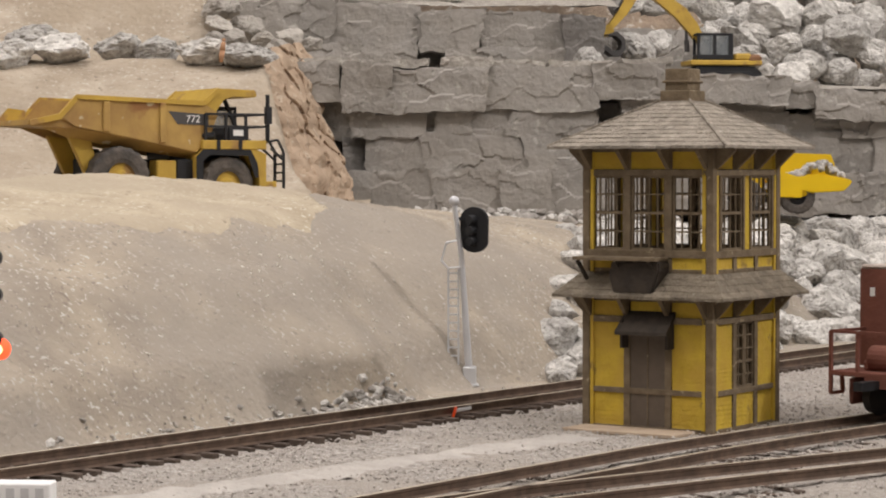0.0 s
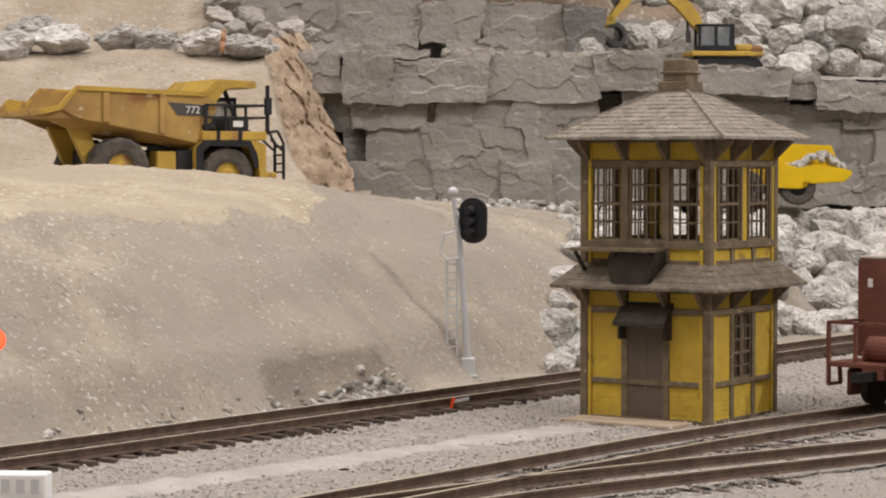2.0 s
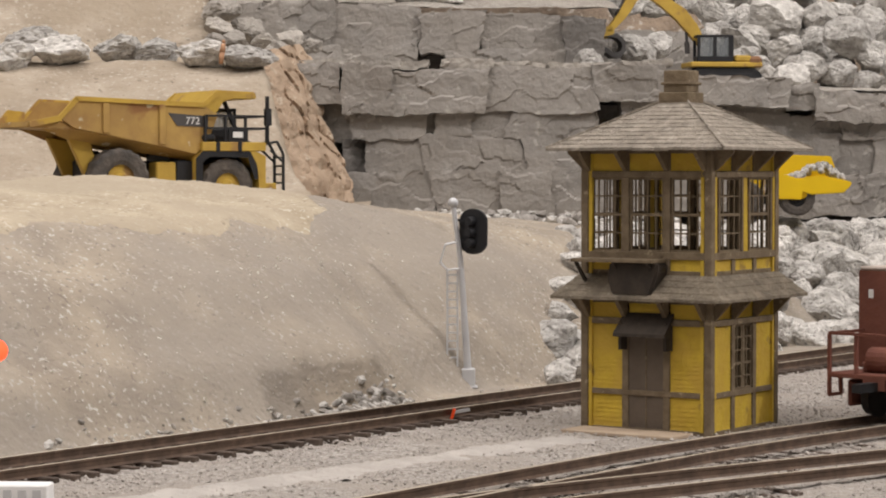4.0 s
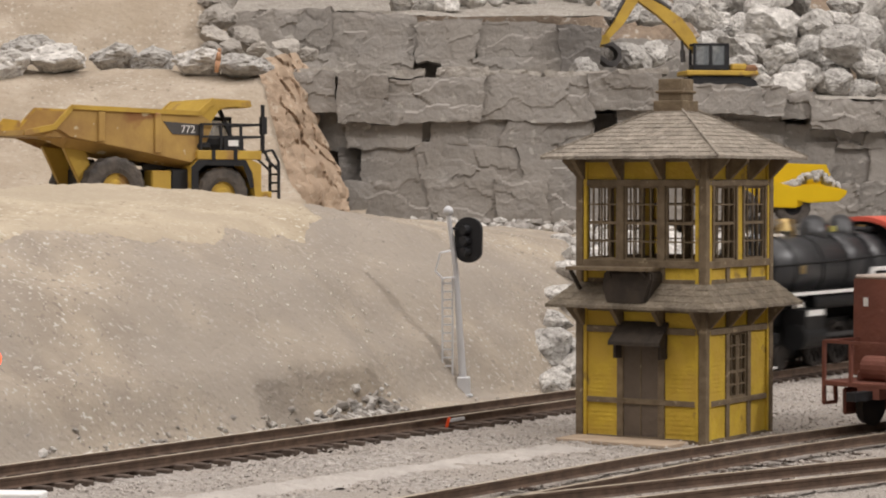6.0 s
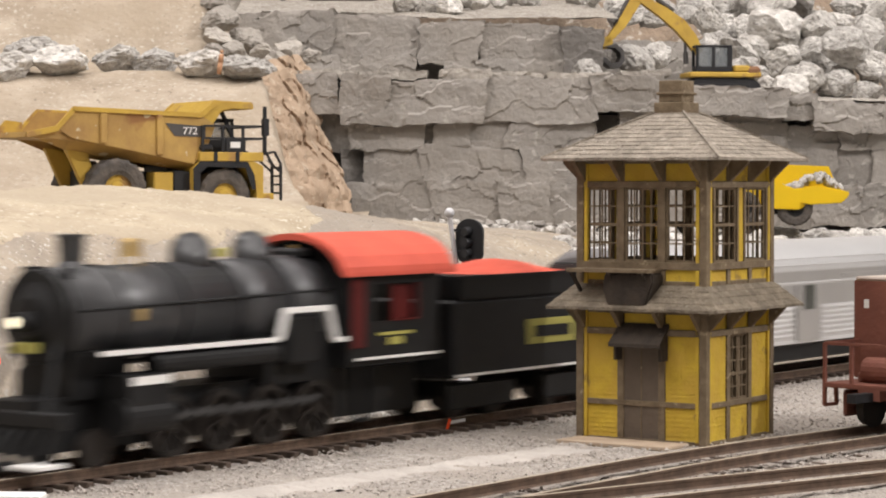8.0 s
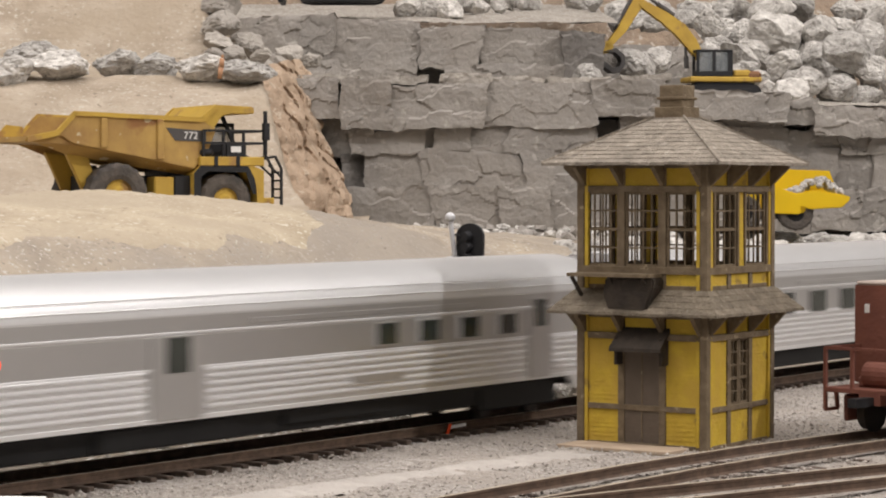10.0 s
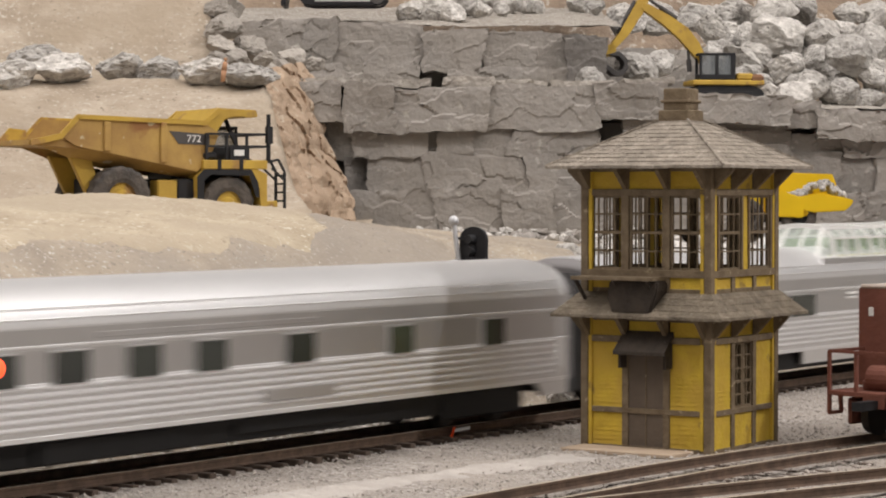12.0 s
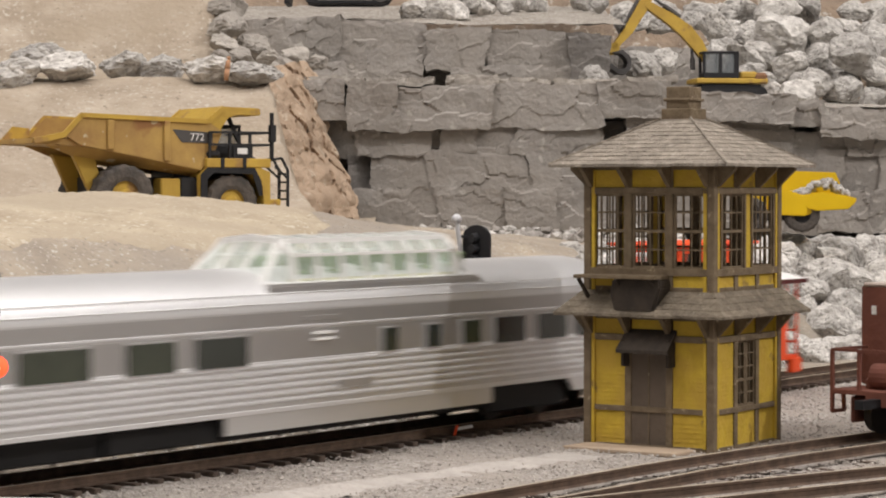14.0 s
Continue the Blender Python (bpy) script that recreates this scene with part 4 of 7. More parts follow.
def silver_body(L, half=0.0172, low=0.0106, eave=0.0360, top=0.0462):
    """The shell of a streamlined coach, with its roof rolled down at both ends."""
    prof = [(half * 0.96, low), (half, low + 0.001), (half, eave)]
    for k in range(1, 9):
        a = math.pi / 2 * k / 8
        prof.append((half * math.cos(a) ** 0.8 if k < 8 else 0.0, eave + (top - eave) * math.sin(a)))
    full = prof + [(-y, z) for y, z in prof[-2::-1]]
    bm = bmesh.new()
    rings = []
    for x, k in ((0.0, 1.0), (0.0015, 0.42), (0.004, 0.14), (0.0075, 0.0), (L - 0.0075, 0.0), (L - 0.004, 0.14), (L - 0.0015, 0.42), (L, 1.0)):
        rings.append([bm.verts.new((x, y * (1 - 0.05 * k), z if z <= eave - 0.001 else z - (z - eave) * 0.32 * k)) for y, z in full])
    n = len(full)
    for r, (a, b) in enumerate(zip(rings, rings[1:])):
        for q in range(n):
            f = bm.faces.new((a[q], b[q], b[(q + 1) % n], a[(q + 1) % n]))
            f.material_index = 1 if r in (0, 1, 5, 6) else (2 if q in (0, 1, n - 2, n - 3) else 0)
    bm.faces.new(rings[0]).material_index = 1
    bm.faces.new(rings[-1][::-1]).material_index = 1
    bmesh.ops.recalc_face_normals(bm, faces=bm.faces[:])
    return bm


def smooth_by_angle(ob, least_z=-1.0):
    for p in ob.data.polygons:
        p.use_smooth = abs(p.normal.x) < 0.95 and p.normal.z > least_z
    return ob


def coach(name, label, L, windows, flutes, door_at=(0.010,), emblem=(0.031,), boards=(), skirts=(), panels=()):
    """windows: (x, width, height, z, pane). flutes: stretches of ribbing."""
    root = empty(name, pose(0, 0, 0), label, "passenger car", "silver passenger cars of the train")
    H = 0.0172
    smooth_by_angle(part("body", silver_body(L), [SILVER, END_GREY, SILVER_SIDE], root), 0.12)
    for side in (-1, 1):
        def plate(name, x0, x1, z0, z1, t, m, lab=""):
            a, b = side * (H - 0.0003), side * (H + t)
            return part(name, boxes((x0, x1, min(a, b), max(a, b), z0, z1), bevel=min(0.00012, t * 0.4)), m, root, lab)
        plate("belt_rail", 0.002, L - 0.002, 0.0313, 0.0320, 0.0004, SILVER)
        plate("letter_board", 0.002, L - 0.002, 0.0320, 0.0356, 0.00012, SILVER_DULL)
        plate("window_band", 0.018, L - 0.004, 0.0236, 0.0309, 0.0001, SILVER_DULL)
        plate("belt_rail", 0.018, L - 0.004, 0.0229, 0.0235, 0.0004, SILVER)
        plate("sill_strip", 0.018, L - 0.004, 0.0106, 0.0118, 0.0004, SILVER)
        for z in (0.0378, 0.0402):
            y = 0.01715 if z < 0.039 else 0.0166
            bm = bmesh.new()
            tube(bm, (0.009, side * y, z), (L - 0.009, side * y, z), 0.00022, seg=6)
            part("roof_bead", bm, SILVER, root)
        for x0, x1 in flutes:
            for i in range(6):
                z = 0.0128 + i * 0.00182
                ridge = [(H - 0.0003, z), (H + 0.0007, z + 0.0005), (H + 0.0007, z + 0.0009), (H - 0.0003, z + 0.0015)]
                part("flute", extrude([(side * q, w) for q, w in ridge], x0, x1, "yz"), SILVER, root)
        for x, w, h, z, pane in windows:
            plate("window_frame", x - w / 2 - 0.0004, x + w / 2 + 0.0004, z - h / 2 - 0.0004, z + h / 2 + 0.0004, 0.00095, SILVER_DULL)
            plate("window_pane", x - w / 2, x + w / 2, z - h / 2, z + h / 2, 0.00105, pane)
        for x in door_at:
            plate("door", x - 0.0058, x + 0.0058, 0.0070, 0.0312, 0.00016, SILVER_SIDE)
            plate("door_window", x - 0.0026, x + 0.0026, 0.0232, 0.0302, 0.00035, WINDOW_DARK)
        for x0, x1, z0, z1 in panels:
            plate("side_panel", x0, x1, z0, z1, 0.00085, SILVER_DULL)
        for x in emblem:
            plate("emblem", x - 0.0036, x + 0.0036, 0.0240, 0.0302, 0.00035, GOLD_MARK, "plain yellow marking")
        for x0, x1 in boards:
            plate("name_strip", x0, x1, 0.0328, 0.0342, 0.0003, SILVER_DULL)
        for x0, x1, z in skirts:
            a, b = side * (H - 0.0012), side * (H + 0.0001)
            part("skirt", extrude([(x0, 0.0112), (x1, 0.0112), (x1 - (0.004 if x0 < 0.01 else 0), z - 0.001), (x0 + (0.004 if x1 > L - 0.01 else 0), z - 0.001)], min(a, b), max(a, b), "xz"), SILVER_SIDE, root)
    for x in (0, L):
        d = -1 if x == 0 else 1
        part("diaphragm", extrude([(-0.0140, 0.006), (0.0140, 0.006), (0.0140, 0.034), (0.0095, 0.0415), (-0.0095, 0.0415), (-0.0140, 0.034)], x, x + d * 0.0068, "yz", 0.0006), DIAPHRAGM, root)
        part("coupler", boxes((min(x, x + d * 0.0105), max(x, x + d * 0.0105), -0.0015, 0.0015, 0.0072, 0.0098)), BLACK, root)
    part("underframe", boxes((0.006, L - 0.006, -0.0135, 0.0135, 0.0085, 0.0110)), BLACK, root)
    part("centre_tank", boxes((0.026, L - 0.026, -0.0128, 0.0128, 0.0042, 0.0100), bevel=0.0005), BLACK, root)
    part("equipment_box", boxes((L * 0.30, L * 0.46, -0.0145, 0.0145, 0.0045, 0.0100), bevel=0.0005), BLACK, root)
    part("equipment_box", boxes((L * 0.52, L * 0.66, -0.0140, 0.0140, 0.0058, 0.0100), bevel=0.0005), BLACK, root)
    bogie(root, 0.042)
    bogie(root, L - 0.042)
    return root


def dome_on(root, x0, x1):
    """The raised glass dome of the third car: ribs bent over a spine, with panes between them."""
    w, base, top = 0.0142, 0.0420, 0.0540
    part("dome_base", extrude([(x0 - 0.004, 0.0355), (x1 + 0.010, 0.0355), (x1 + 0.002, base + 0.0004), (x0, base + 0.0004)], -0.0160, 0.0160, "xz", 0.0006), SILVER_DULL, root)
    n, rake = 7, 0.012
    bend = [(w, base), (w - 0.0010, base + 0.0074), (w - 0.0048, top - 0.0010), (0.0, top)]
    places = [x0 + rake + (x1 - rake * 1.6 - x0) * k / n for k in range(n + 1)]
    for k, x in enumerate(places):
        bm = bmesh.new()
        for side in (-1, 1):
            for (ya, za), (yb, zb) in zip(bend, bend[1:]):
                beam(bm, (x, side * ya, za), (x, side * yb, zb), 0.0016 if k in (0, n) else 0.0010)
        part("dome_rib", bm, OFFWHITE, root)
    for side in (-1, 1):
        for (y, z), thick, start, end in ((bend[0], 0.0012, x0, x1), (bend[1], 0.0008, places[0], places[-1]), (bend[2], 0.0012, places[0], places[-1])):
            bm = bmesh.new()
            beam(bm, (start, side * y, z), (end, side * y, z), thick)
            part("dome_rail", bm, OFFWHITE, root)
        for x, xe in ((x0, places[0]), (x1, places[-1])):
            bm = bmesh.new()
            beam(bm, (x, side * (w - 0.001), base), (xe, side * bend[2][0], top - 0.001), 0.0012)
            beam(bm, (x, side * 0.0045, base), (xe, side * 0.0036, top - 0.0004), 0.0008)
            part("dome_end_bar", bm, OFFWHITE, root)

    def pane(*corners):
        bm = bmesh.new()
        bm.faces.new([bm.verts.new(q) for q in corners])
        part("dome_pane", bm, DOME_GLASS, root).visible_shadow = False
    for side in (-1, 1):
        for xa, xb in zip(places, places[1:]):
            for (ya, za), (yb, zb) in zip(bend, bend[1:]):
                pane((xa, side * (ya - 0.0002), za), (xb, side * (ya - 0.0002), za), (xb, side * max(0, yb - 0.0002), zb), (xa, side * max(0, yb - 0.0002), zb))
        for x, xe in ((x0, places[0]), (x1, places[-1])):
            pane((x, side * (w - 0.0012), base), (xe, side * (bend[2][0] - 0.0002), top - 0.001), (xe, side * bend[1][0], base + 0.0074), (xe, side * (w - 0.0002), base))
    for x, xe in ((x0, places[0]), (x1, places[-1])):
        pane((x, -w + 0.001, base), (x, w - 0.001, base), (xe, bend[2][0], top - 0.001), (xe, -bend[2][0], top - 0.001))
    part("dome_floor", boxes((x0 + 0.010, x1 - 0.006, -0.0135, 0.0135, base + 0.0004, base + 0.0014)), CREAM, root, "cream floor inside the dome")
    for side in (-1, 1):
        for z in (0.0278, 0.0294):
            y = side * 0.0172
            part("marking", boxes((0.1655, 0.1740, min(y, y + side * 0.0009), max(y, y + side * 0.0009), z, z + 0.0007)), OFFWHITE, root, "plain pale marking")
    rng = random.Random(3)
    for k in range(6):
        for y in (-0.007, 0.007):
            x = x0 + 0.018 + k * 0.0135
            part("seat", boxes((x, x + 0.0055, y - 0.004, y + 0.004, base, base + 0.0034), (x + 0.0042, x + 0.0058, y - 0.004, y + 0.004, base, base + 0.0068), bevel=0.0006), mat("green_seat", (0.20, 0.26, 0.14), (0.15, 0.2, 0.1), 90, 0.8) if k == 0 and y < 0 else bpy.data.materials["green_seat"], root)


ENGINE_LONG = 1.065


def locomotive():
    root = empty("steam_locomotive", pose(0, 0, 0), "black steam locomotive with a salmon red cab roof", "locomotive")
    bm = bmesh.new()
    tube(bm, (-0.010, 0, 0.0352), (0.045, 0, 0.0352), 0.0113, 0.0116, 32)
    tube(bm, (0.045, 0, 0.0352), (0.062, 0, 0.0348), 0.0116, 0.0127, 32)
    tube(bm, (0.062, 0, 0.0348), (0.082, 0, 0.0348), 0.0127, 0.0127, 32)
    smooth_by_angle(part("boiler", bm, BOILER, root))
    for x in (-0.0098, 0.006, 0.026, 0.045, 0.062):
        bm = bmesh.new()
        tube(bm, (x, 0, 0.0352), (x + 0.0008, 0, 0.0352), 0.0118 if x < 0.06 else 0.0130, seg=32)
        part("boiler_band", bm, BLACK, root)
    bm = bmesh.new()
    tube(bm, (-0.0112, 0, 0.0352), (-0.0098, 0, 0.0352), 0.0108, 0.0113, 32)
    tube(bm, (-0.0130, 0, 0.0352), (-0.0112, 0, 0.0352), 0.0045, 0.0082, 32)
    part("smokebox_door", bm, BLACK, root)
    bm = bmesh.new()
    tube(bm, (-0.0175, 0, 0.0342), (-0.0128, 0, 0.0342), 0.0022, 0.0024, 20)
    lamp = part("headlight", bm, BLACK, root)
    bm = bmesh.new()
    tube(bm, (-0.0178, 0, 0.0342), (-0.0175, 0, 0.0342), 0.0013, seg=20)
    part("lens", bm, HEADLAMP, lamp, "lit warm headlight lens")
    part("number_board", boxes((-0.0150, -0.0130, -0.0035, 0.0035, 0.0270, 0.0294), bevel=0.0002), GOLD_MARK, root, "small yellow plate")
    bm = bmesh.new()
    tube(bm, (0, 0, 0.0455), (0, 0, 0.0478), 0.0046, 0.0031, 20)
    tube(bm, (0, 0, 0.0478), (0, 0, 0.0535), 0.0029, 0.0033, 20)
    tube(bm, (0, 0, 0.0535), (0, 0, 0.0542), 0.0037, 0.0037, 20)
    part("smokestack", bm, BOILER, root)
    bm = bmesh.new()
    tube(bm, (0.019, 0, 0.0485), (0.019, 0, 0.0520), 0.0026, 0.0016, 16)
    tube(bm, (0.019, 0, 0.0520), (0.019, 0, 0.0530), 0.0016, 0.0006, 16)
    beam(bm, (0.019, -0.0032, 0.0460), (0.019, -0.0032, 0.0525), 0.0006)
    beam(bm, (0.019, 0.0032, 0.0460), (0.019, 0.0032, 0.0525), 0.0006)
    beam(bm, (0.019, -0.0034, 0.0525), (0.019, 0.0034, 0.0525), 0.0006)
    part("bell", bm, BRASS, root, "brass bell in its yoke")
    for x, r in ((0.0395, 0.0054), (0.0612, 0.0049)):
        bm = bmesh.new()
        tube(bm, (x, 0, 0.0440), (x, 0, 0.0495), r * 1.02, r * 0.96, 24)
        tube(bm, (x, 0, 0.0495), (x, 0, 0.0518), r * 0.96, r * 0.84, 24)
        tube(bm, (x, 0, 0.0518), (x, 0, 0.0534), r * 0.84, r * 0.55, 24)
        tube(bm, (x, 0, 0.0534), (x, 0, 0.0541), r * 0.55, r * 0.1, 24)
        bmesh.ops.remove_doubles(bm, verts=bm.verts[:], dist=0.00002)
        smooth_by_angle(part("dome", bm, BOILER, root))
        bm = bmesh.new()
        for side in (-1, 1):
            tube(bm, (x + 0.004, side * r * 0.9, 0.0470), (x + 0.008, side * 0.0100, 0.0400), 0.0004, seg=8)
        part("sand_pipe", bm, BLACK, root)
    bm = bmesh.new()
    for k in range(3):
        tube(bm, (0.0755 + 0.002 * k, (k - 1) * 0.002, 0.046), (0.0755 + 0.002 * k, (k - 1) * 0.002, 0.0500), 0.0008, seg=8)
    part("safety_valve", bm, BRASS, root)
    part("steam_turret", boxes((0.0735, 0.0805, -0.0052, 0.0052, 0.0465, 0.0492), bevel=0.0008), BLACK, root)
    part("oiler_plate", boxes((0.0425, 0.0462, -0.0062, -0.0048, 0.0478, 0.0500), bevel=0.0002), GOLD_MARK, root, "small yellow plate on the dome")
    part("builder_plate", boxes((0.0095, 0.0125, -0.0119, -0.0112, 0.0335, 0.0365), bevel=0.0003), BRASS, root, "small brass plate on the smokebox")
    part("classification_lamp", boxes((-0.0085, -0.0065, -0.0078, -0.0058, 0.0440, 0.0468), (-0.0085, -0.0065, 0.0058, 0.0078, 0.0440, 0.0468), bevel=0.0003), BLACK, root)
    for side in (-1, 1):
        y = side * 0.0155
        part("running_board", boxes((-0.006, 0.0545, min(side * 0.010, y), max(side * 0.010, y), 0.0264, 0.0274)), BLACK, root)
        part("edge_stripe", boxes((-0.006, 0.0545, min(y, y + side * 0.0004), max(y, y + side * 0.0004), 0.0263, 0.0275)), WHITE_LINE, root)
        bm = bmesh.new()
        beam(bm, (0.0545, y, 0.0269), (0.0568, y, 0.0338), 0.0014)
        beam(bm, (0.0562, y, 0.0340), (0.0735, y, 0.0340), 0.0014)
        beam(bm, (0.0730, y, 0.0338), (0.0755, y, 0.0258), 0.0014)
        beam(bm, (0.0755, y, 0.0256), (0.0845, y, 0.0256), 0.0012)
        part("edge_stripe", bm, WHITE_LINE, root)
        part("air_pump", boxes((0.0585, 0.0715, min(side * 0.0105, side * 0.015), max(side * 0.0105, side * 0.015), 0.020, 0.0325), bevel=0.0008), BLACK, root)
        bm = bmesh.new()
        tube(bm, (0.012, side * 0.0135, 0.0235), (0.055, side * 0.0135, 0.0235), 0.0026, seg=16)
        part("air_tank", bm, BLACK, root)
        bm = bmesh.new()
        tube(bm, (-0.001, side * 0.0148, 0.0118), (0.0150, side * 0.0148, 0.0118), 0.0045, seg=20)
        box(bm, 0.0, 0.014, min(side * 0.0095, side * 0.0185), max(side * 0.0095, side * 0.0185), 0.0140, 0.0215)
        part("cylinder", bm, BLACK, root)
        part("valve_cover", boxes((0.001, 0.013, min(side * 0.0186, side * 0.0189), max(side * 0.0186, side * 0.0189), 0.0192, 0.0212)), WHITE_LINE, root)
        bm = bmesh.new()
        tube(bm, (-0.008, side * 0.0112, 0.0368), (0.078, side * 0.0122, 0.0385), 0.0004, seg=8)
        part("hand_rail", bm, BLACK, root)
        bm = bmesh.new()
        beam(bm, (-0.0105, side * 0.0065, 0.030), (-0.0172, side * 0.0105, 0.0140), 0.0012)
        part("smokebox_brace", bm, BLACK, root)
        part("steps", boxes((0.083, 0.089, min(side * 0.0145, side * 0.0165), max(side * 0.0145, side * 0.0165), 0.0035, 0.0043), (0.083, 0.0836, min(side * 0.0145, side * 0.0165), max(side * 0.0145, side * 0.0165), 0.0035, 0.018), (0.0884, 0.089, min(side * 0.0145, side * 0.0165), max(side * 0.0145, side * 0.0165), 0.0035, 0.018)), BLACK, root)
    part("frame", boxes((-0.019, 0.120, -0.0066, 0.0066, 0.0040, 0.0165), (0.055, 0.083, -0.0105, 0.0105, 0.0150, 0.030), (-0.008, 0.010, -0.0085, 0.0085, 0.016, 0.027)), BLACK, root)
    beamp = part("pilot_beam", boxes((-0.0195, -0.0165, -0.0172, 0.0172, 0.0105, 0.0142), bevel=0.0003), BLACK, root)
    bm = bmesh.new()
    box(bm, -0.0300, -0.0190, -0.004, 0.004, 0.0012, 0.0024)
    catcher = part("cowcatcher", bm, BLACK, root)
    for k in range(9):
        y = -0.0145 + 0.029 * k / 8
        bm = bmesh.new()
        beam(bm, (-0.0185, y, 0.0100), (-0.0292 + 0.0085 * abs(y) / 0.0145, y * 0.92, 0.0016), 0.0011)
        part("slat", bm, BLACK, catcher)
    for y in (-0.0138, 0.0138):
        bm = bmesh.new()
        beam(bm, (-0.0297, 0, 0.0018), (-0.0200, y, 0.0018), 0.0012)
        part("lower_bar", bm, BLACK, catcher)
    for side in (-1, 1):
        part("footboard", boxes((-0.0265, -0.0180, side * 0.0125 - 0.0045, side * 0.0125 + 0.0045, 0.0020, 0.0028)), WHITE_LINE if side < 0 else BLACK, root, "pale worn footboard" if side < 0 else "")
    # cab
    cab = part("cab", boxes((0.080, 0.0810, -0.0163, 0.0163, 0.018, 0.0425)), BLACK, root)
    part("cab_floor", boxes((0.081, 0.118, -0.0155, 0.0155, 0.018, 0.0195)), BLACK, cab)
    for s in (-1, 1):
        y0, y1 = min(s * 0.0155, s * 0.0163), max(s * 0.0155, s * 0.0163)
        part("cab_side", boxes((0.081, 0.118, y0, y1, 0.0195, 0.0295)), BLACK, cab)
        for x0, x1, z0 in ((0.081, 0.0905, 0.0295), (0.1085, 0.118, 0.0295), (0.0905, 0.1085, 0.0395)):
            part("cab_panel", boxes((x0, x1, y0, y1, z0, 0.0425)), BLACK, cab)
    for side in (-1, 1):
        y = side * 0.0164
        part("cab_window", boxes((0.0975, 0.1085, min(y, y + side * 0.0004), max(y, y + side * 0.0004), 0.0295, 0.0300), (0.0975, 0.0983, min(y, y + side * 0.0004), max(y, y + side * 0.0004), 0.0300, 0.0395), (0.1077, 0.1085, min(y, y + side * 0.0004), max(y, y + side * 0.0004), 0.0300, 0.0395), (0.0990, 0.1070, side * 0.0150 - 0.0002, side * 0.0150 + 0.0002, 0.0300, 0.0390)), CAB_RED, root, "deep red window sash")
        part("cab_front_panel", boxes((0.0812, 0.0862, min(y, y + side * 0.0003), max(y, y + side * 0.0003), 0.0230, 0.0410)), CAB_RED, root)
        part("lettering", boxes((0.0925, 0.1060, min(y, y + side * 0.0002), max(y, y + side * 0.0002), 0.0258, 0.0266), (0.0965, 0.1020, min(y, y + side * 0.0002), max(y, y + side * 0.0002), 0.0232, 0.0252)), GOLD_MARK, root, "plain yellow marking")
        part("edge_stripe", boxes((0.083, 0.118, min(y, y + side * 0.0004), max(y, y + side * 0.0004), 0.0196, 0.0203)), WHITE_LINE, root)
    arch = [(-0.0182, 0.0418), (-0.0182, 0.0428)] + [(0.0182 * math.sin(radians(a)), 0.0425 + 0.0106 * math.cos(radians(a))) for a in range(-80, 81, 16)] + [(0.0182, 0.0428), (0.0182, 0.0418)]
    arch += [(0.0168 * math.sin(radians(a)), 0.0418 + 0.0096 * math.cos(radians(a))) for a in range(80, -81, -16)]
    part("cab_roof", extrude(arch, 0.0762, 0.1225, "yz"), ROOF_RED, root, "salmon red arched cab roof")
    # wheels
    for x in (-0.002,):
        for side in (-1, 1):
            bm = bmesh.new()
            tube(bm, (x, side * 0.0078, 0.0045), (x, side * 0.0100, 0.0045), 0.0045, seg=20)
            part("pilot_wheel", bm, WHEEL, root)
    drivers = []
    for k in range(4):
        hub = new("driving_wheel_set")
        hub.parent = root
        hub.location = (0.0225 + 0.0172 * k, 0, 0.0076)
        for side in (-1, 1):
            bm = bmesh.new()
            tube(bm, (0, side * 0.0076, 0), (0, side * 0.0082, 0), 0.0082, seg=28)
            for q in range(24):
                a0, a1 = 2 * math.pi * q / 24, 2 * math.pi * (q + 1) / 24
                vs = [bm.verts.new((rr * math.cos(a), yy, rr * math.sin(a))) for yy in (side * 0.0082, side * 0.0104) for rr in (0.0062, 0.0076) for a in (a0, a1)]
                for idx in ((0, 1, 3, 2), (4, 6, 7, 5), (2, 3, 7, 6), (0, 4, 5, 1)):
                    bm.faces.new([vs[i] for i in idx])
            for q in range(10):
                a = 2 * math.pi * q / 10
                beam(bm, (0.0014 * math.cos(a), side * 0.0094, 0.0014 * math.sin(a)), (0.0064 * math.cos(a), side * 0.0094, 0.0064 * math.sin(a)), 0.0006)
            tube(bm, (0, side * 0.0084, 0), (0, side * 0.0108, 0), 0.0018, seg=12)
            tube(bm, (0.0038, side * 0.0084, 0), (0.0038, side * 0.0128, 0), 0.0008, seg=10)
            bmesh.ops.remove_doubles(bm, verts=bm.verts[:], dist=0.00002)
            part("driving_wheel", bm, WHEEL, hub)
        drivers.append(hub)
    rods = []
    for side in (-1, 1):
        rod = part("side_rod", boxes((-0.0015, 0.0531, side * 0.0124 - 0.0004, side * 0.0124 + 0.0004, -0.0008, 0.0008), bevel=0.0002), DIAPHRAGM, root)
        rods.append(rod)
    part("cab_front", extrude([(0.0163 * math.sin(radians(a)), 0.0424 + 0.0088 * math.cos(radians(a))) for a in range(-90, 91, 15)], 0.0802, 0.0812, "yz"), BLACK, root)
    # the engine is set out at unit length and drawn out to its true one
    for ob in root.children_recursive:
        if ob.parent in drivers:
            continue
        if ob.data is not None:
            ob.data.transform(Matrix.Diagonal((ENGINE_LONG, 1, 1, 1)))
        else:
            ob.location.x *= ENGINE_LONG
    return root, drivers, rods


